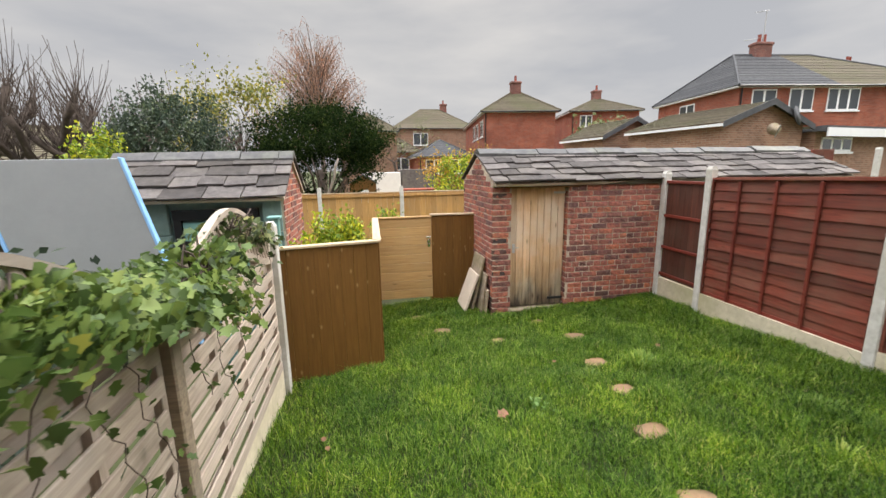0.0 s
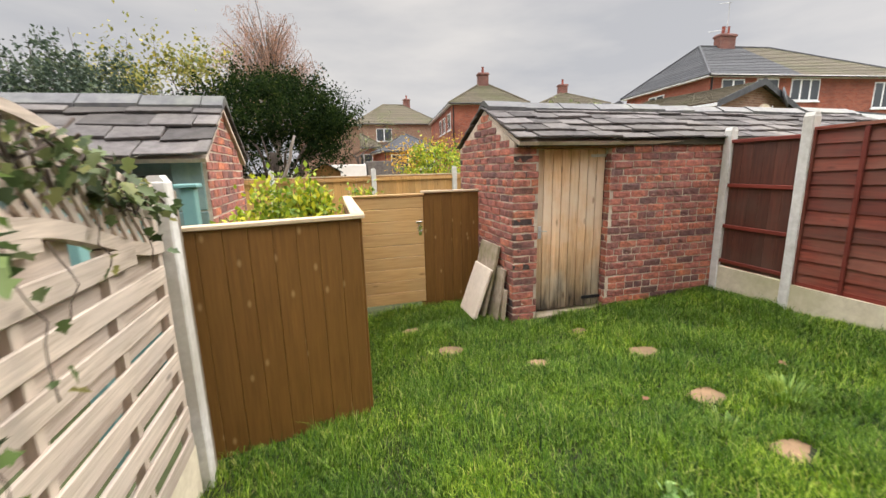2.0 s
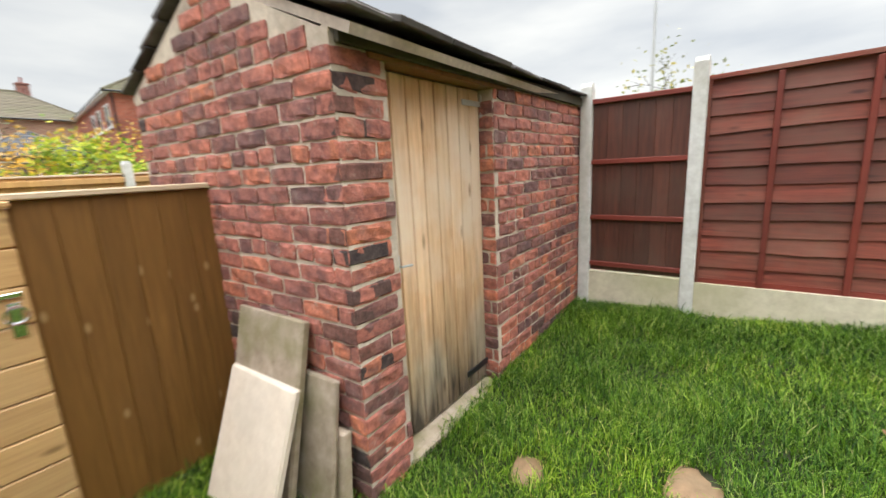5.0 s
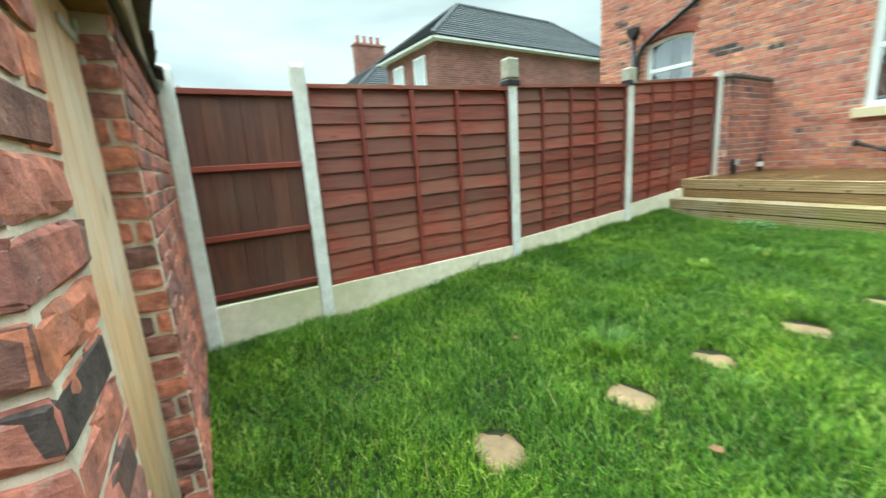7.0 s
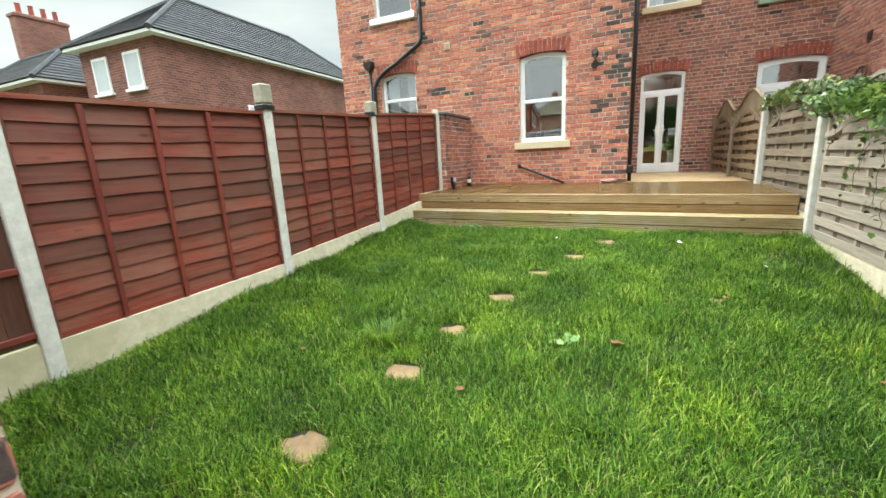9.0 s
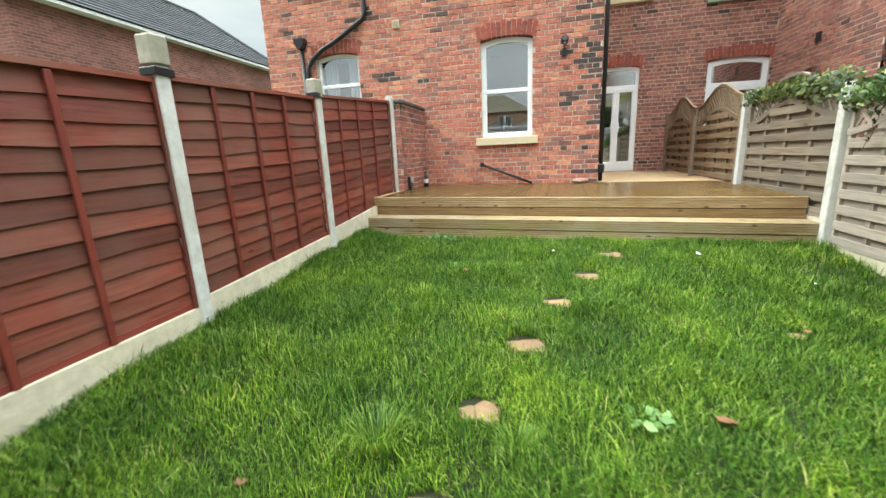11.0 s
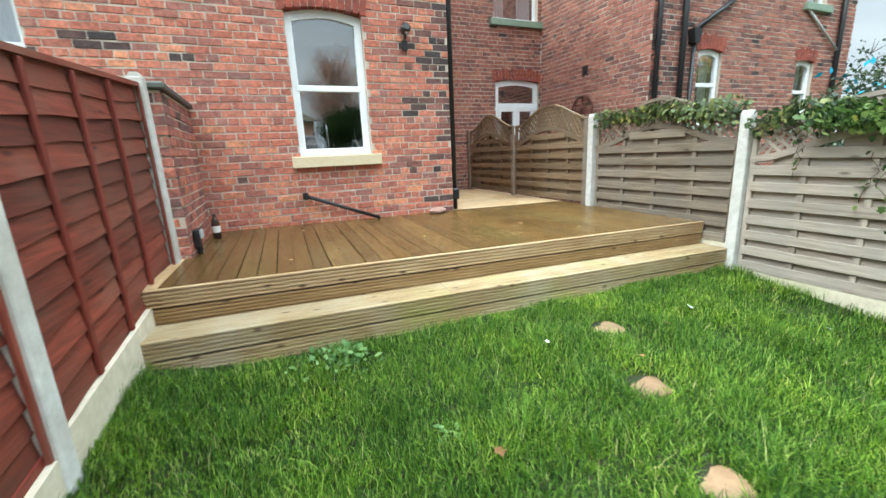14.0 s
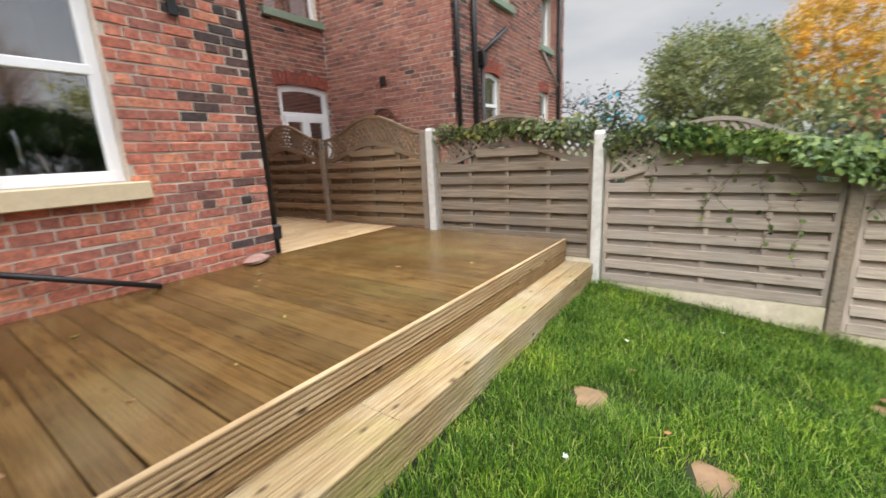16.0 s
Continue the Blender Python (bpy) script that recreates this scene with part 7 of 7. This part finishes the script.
# the pair seen over the outhouse, its long front turned to the garden
BIG = hipped_house(30.4, 24.8, -7.0, 15.3, 8.2, 6.4, 9.15, M_FAR_PLAIN, M_TILE_GREY, "red brick semi-detached house with grey tiled hipped roof", windows=(("s", 12.95, 14.5, 5.3, 6.2, 1), ("s", 10.55, 12.1, 4.95, 6.25, 1), ("s", 7.55, 9.64, 4.95, 6.25, 2), ("s", 2.0, 3.4, 4.5, 6.1, 1), ("w", 3.9, 5.5, 5.3, 6.0, 1)), chimney=(-3.2, 0.0, 1.2, 0.8, 2), inset=2.9, second=M_TILE_BROWN)
q = WM[BIG].inverted()
part("aerial", join(tube([(27.3, 25.15, 9.7), (27.3, 25.15, 12.0)], 0.03, 5), tube([(26.4, 25.15, 11.8), (27.5, 25.15, 12.0)], 0.02, 5), tube([(25.7, 25.15, 10.0), (27.3, 25.15, 10.3)], 0.02, 5)), M_GALV, BIG, "thin television aerial", q)
hipped_house(43.0, 30.0, 11.0, 12.0, 9.0, 6.3, 9.2, M_FAR_PLAIN, M_TILE_BROWN, "red brick house with brown tiled roof", windows=(("s", 8.5, 10.5, 4.4, 5.9, 1),), chimney=(-2, 0, 1.2, 0.9, 2))
A_H = hipped_house(14.5, 42.0, -8.0, 6.2, 15.3, 6.6, 8.7, M_FAR_PLAIN, M_TILE_BROWN, "orange red brick house with brown hipped roof", windows=(("w", 0.8, 2.4, 4.6, 6.0, 1), ("w", 4.0, 5.4, 4.6, 6.0, 1), ("w", 6.4, 7.8, 4.6, 6.0, 1)), chimney=(0, -5.6, 0.9, 0.7, 1), inset=2.6)
hipped_house(7.4, 41.0, 2.0, 5.0, 6.0, 3.0, 4.6, M_FAR_PLAIN, M_TILE_GREY, "single storey brick extension with grey roof", windows=(("s", 0.4, 2.0, 1.4, 2.7, 1), ("s", 2.8, 4.4, 1.4, 2.7, 1)), courses=8)
hipped_house(24.6, 42.2, -12.0, 6.6, 9.0, 7.2, 8.8, M_FAR_PLAIN, M_TILE_BROWN, "orange red brick house with brown hipped roof", windows=(("s", 4.6, 5.8, 5.7, 6.8, 1),), chimney=(0, -1.5, 0.9, 0.8, 1))
hipped_house(9.6, 60.0, 0.0, 11.0, 9.0, 7.2, 10.2, M_FAR_BUFF, M_TILE_BROWN, "buff brick house with brown roof", windows=(("s", 6.5, 8.5, 5.0, 6.6, 1),), chimney=(2.0, 0, 0.9, 0.8, 1))
hipped_house(0.5, 46.0, 0.0, 5.5, 9.0, 5.6, 7.6, M_FAR_BUFF, M_TILE_BROWN, "brown brick house seen past the yew", windows=(("e", 3, 4.2, 3.6, 5, 0),))
hipped_house(4.2, 52.0, 0.0, 4.5, 6.0, 3.9, 5.6, M_FAR_PLAIN, M_TILE_BROWN, "red brick house with white window far down the gardens", windows=(("s", 1.2, 3.2, 1.8, 3.2, 1),))
hipped_house(-14.5, 22.0, 10.0, 9.0, 7.0, 2.2, 4.0, M_FAR_BUFF, M_TILE_BROWN, "low brown brick house behind the bare trees", windows=(("s", 3.0, 4.6, 1.0, 2.0, 1),))


def gabled(x, y, yaw, w, d, eave, ridge, wall, roof, label, windows=(), z=-0.5):
    """A low building whose gable looks along its own -y."""
    h = thing("extension", Matrix.Translation((x, y, z)) @ Matrix.Rotation(radians(yaw), 4, "Z"), label, "house", "far houses", "structure")
    e, r = eave - z, ridge - z
    part("wall", prism([(-w / 2, 0), (w / 2, 0), (w / 2, e), (0, r), (-w / 2, e)], -d / 2, d / 2), wall, h)
    o = 0.25
    k = (r - e) / (w / 2)
    for s in (-1, 1):
        tiled_slope(((s * (w / 2 + o), -d / 2 - o, e - k * o + 0.03), (s * (w / 2 + o), d / 2, e - k * o + 0.03), (0, d / 2, r + 0.03), (0, -d / 2 - o, r + 0.03)), h, Matrix(), roof, 12)
        part("bargeboard", strip([(s * (w / 2 + o), e - k * o - 0.15), (0, r - 0.12)], [(s * (w / 2 + o), e - k * o + 0.06), (0, r + 0.1)], -d / 2 - o - 0.03, -d / 2 - o), M_TILE_GREY, h)
        part("gutter", box(min(s * (w / 2 + o), s * (w / 2 + o) - s * 0.1), max(s * (w / 2 + o), s * (w / 2 + o) - s * 0.1), -d / 2 - o, d / 2, e - k * o - 0.09, e - k * o, 0.0), M_UPVC, h)
    m = along((w / 2, -d / 2), (-w / 2, -d / 2))
    for x0, x1, z0, z1, sp in windows:
        far_window(h, m, x0, x1, z0 - z, z1 - z, sp)
    return h


EXT = gabled(14.0, 14.77, 10.0, 4.5, 4.1, 3.28, 4.0, M_FAR_BUFF, M_TILE_BROWN, "brick extension with a shallow brown tiled gable")
gabled(12.0, 18.73, 8.0, 3.2, 3.0, 3.22, 3.95, M_FAR_BUFF, M_TILE_BROWN, "low brick extension with a shallow gable")
LEAN = thing("extension", Matrix.Translation((19.0, 15.9, -0.5)) @ Matrix.Rotation(radians(10), 4, "Z"), "flat roofed brick extension with white windows", "house", "far houses", "structure")
part("wall", box(-2.4, 4.0, -2.5, 2.5, 0, 3.5), M_FAR_BUFF, LEAN)
part("roof", prism([(-2.5, 3.5), (4.1, 3.5), (4.1, 3.7), (-2.5, 3.7)], -2.9, 2.5), M_TILE_GREY, LEAN)
part("fascia", box(-2.5, 4.1, -2.95, -2.9, 3.3, 3.62), M_UPVC, LEAN)
far_window(LEAN, along((4.0, -2.5), (-2.4, -2.5)), 4.0, 6.0, 2.75, 3.3, 2)
DISH = thing("satellite_dish", Matrix.Translation((14.35, 12.4, 3.02)) @ Matrix.Rotation(radians(78), 4, "X") @ Matrix.Rotation(radians(-25), 4, "Y"), "cream satellite dish on the gable wall", "satellite dish", "satellite dishes")
part("dish", lathe([(0.02, 0.0), (0.15, 0.03), (0.21, 0.05), (0.22, 0.06)], 20), M_SLAB_MOSS, DISH, smooth=True)
part("arm", tube([(0, -0.3, 0.1), (0, 0.0, 0.5)], 0.02, 6), M_GALV, DISH)
DISH2 = thing("satellite_dish", Matrix.Translation((15.55, 12.7, 3.5)) @ Matrix.Rotation(radians(75), 4, "X") @ Matrix.Rotation(radians(25), 4, "Y"), "dark grey satellite dish on the gable wall", "satellite dish", "satellite dishes")
part("dish", lathe([(0.02, 0.0), (0.22, 0.04), (0.36, 0.1), (0.37, 0.11)], 20), M_TILE_GREY, DISH2, smooth=True)

# houses beyond the red fence
NB = hipped_house(16.2, -8.2, 1.5, 3.8, 10.6, 5.4, 7.4, M_BRICK_PLUM, M_TILE_GREY, "plum brick house with dark tiled hipped roof", windows=(("n", 0.75, 1.55, 3.9, 5.0, 0), ("n", 2.4, 3.2, 3.9, 5.0, 0), ("w", 6.2, 7.4, 2.6, 3.6, 0)), courses=16, inset=2.85, pane=M_BLIND)
hipped_house(22.0, -3.7, 0.0, 5.0, 2.8, 4.6, 6.0, M_BRICK_PLUM, M_TILE_GREY, "plum brick house with grey hipped roof", courses=12)
hipped_house(32.0, -9.6, 0.0, 8.0, 9.0, 6.4, 8.4, M_FAR_PLAIN, M_TILE_BROWN, "red brick house with a tall four pot chimney", chimney=(-2.6, 2.4, 2.2, 1.1, 4), windows=(("w", 1.5, 3.0, 4.6, 6.0, 1),))
hipped_house(-24.0, 11.0, 20.0, 8.0, 7.0, 4.2, 6.2, M_FAR_PLAIN, M_TILE_BROWN, "orange brick house beyond the autumn trees", windows=(("e", 2.5, 3.5, 2.6, 3.6, 0),))
LAMP_POST = thing("street_lamp", Matrix.Translation((22.0, 7.4, -0.4)), "tall grey street lamp", "street lamp")
part("pole", tube([(0, 0, 0), (0, 0, 8.6), (0, 0.12, 8.9), (0, 0.5, 9.0)], [0.09, 0.05, 0.05, 0.04], 8), M_GALV, LAMP_POST)
part("lantern", box(-0.12, 0.12, 0.4, 0.95, 8.9, 9.05, 0.03), M_GALV, LAMP_POST)

# things in the far gardens
PT = thing("picnic_table", Matrix.Translation((2.2, 17.5, 0.25)), "red brown garden table with benches", "table")
part("top", box(-0.7, 0.7, -0.4, 0.4, 0.72, 0.78, 0.01), M_FAR_PLAIN, PT)
for x in (-0.55, 0.55):
    part("leg", box(x - 0.04, x + 0.04, -0.35, 0.35, 0, 0.72, 0.01), M_FAR_PLAIN, PT)
for y in (-0.75, 0.75):
    part("bench", box(-0.7, 0.7, y - 0.14, y + 0.14, 0.42, 0.47, 0.01), M_FAR_PLAIN, PT)
TERR = thing("terrace", Matrix.Translation((2.6, 20.0, -0.4)), "raised pale paved terrace in a far garden", "terrace", kind="structure", data=mesh_of(box(-4.5, 4.5, -4.0, 4.0, 0, 0.62, 0.03), "terrace", M_SLAB_MOSS))
GS = thing("garden_shed", Matrix.Translation((-0.1, 16.5, -0.4)), "small dark timber garden shed", "shed")
part("wall", prism([(-0.5, 0), (0.5, 0), (0.5, 1.75), (0, 2.05), (-0.5, 1.75)], -0.6, 0.6), M_BROWN, GS)
for s in (-1, 1):
    part("roof", strip([(s * 0.58, 1.70), (0, 2.05)], [(s * 0.58, 1.74), (0, 2.09)], -0.66, 0.66), M_SLATE_W, GS)
far_window(GS, along((0.5, -0.6), (-0.5, -0.6)), 0.3, 0.6, 1.1, 1.5, 0)
for i, (x, y, w) in enumerate(((0.9, 24.2, 2.2), (3.1, 24.4, 2.0))):
    g = thing("garden_wall", Matrix.Translation((x, y, -0.4)), "low grey rendered garden building wall", "wall", "far garden walls", "structure", data=mesh_of(box(-w / 2, w / 2, -0.6, 0.6, 0, 2.1 + 0.15 * i, 0.03), "garden_wall", (M_RENDER_W, M_SLATE)[i]))

SCRAP = bush(-4.6, -0.6, -0.3, 0.9, 0.9, 2.5, 2600, 0.07, 91, M_HOLLY, "dark shrub behind the fence", "garden_bush", base=0.3)
M_CYAN = grained("cyan_plastic", (0.02, 0.28, 0.42), (0.05, 0.40, 0.55), 8, 0.4, relief=0.02)
rc = np.random.RandomState(12)
BLUE = thing("blue_windmill_toys", Matrix.Translation((-4.4, -0.55, 2.05)), "bright blue plastic garden ornaments in a shrub", "ornament")
for i in range(16):
    v, f = leaves(rc.uniform(-0.45, 0.45, (1, 3)) * np.array((0.6, 1.0, 0.55)), 0.12, 300 + i, droop=0.0, flat=0.9, lobes=False)
    part("blade", fast_mesh("blade", v, f, M_CYAN), None, BLUE)
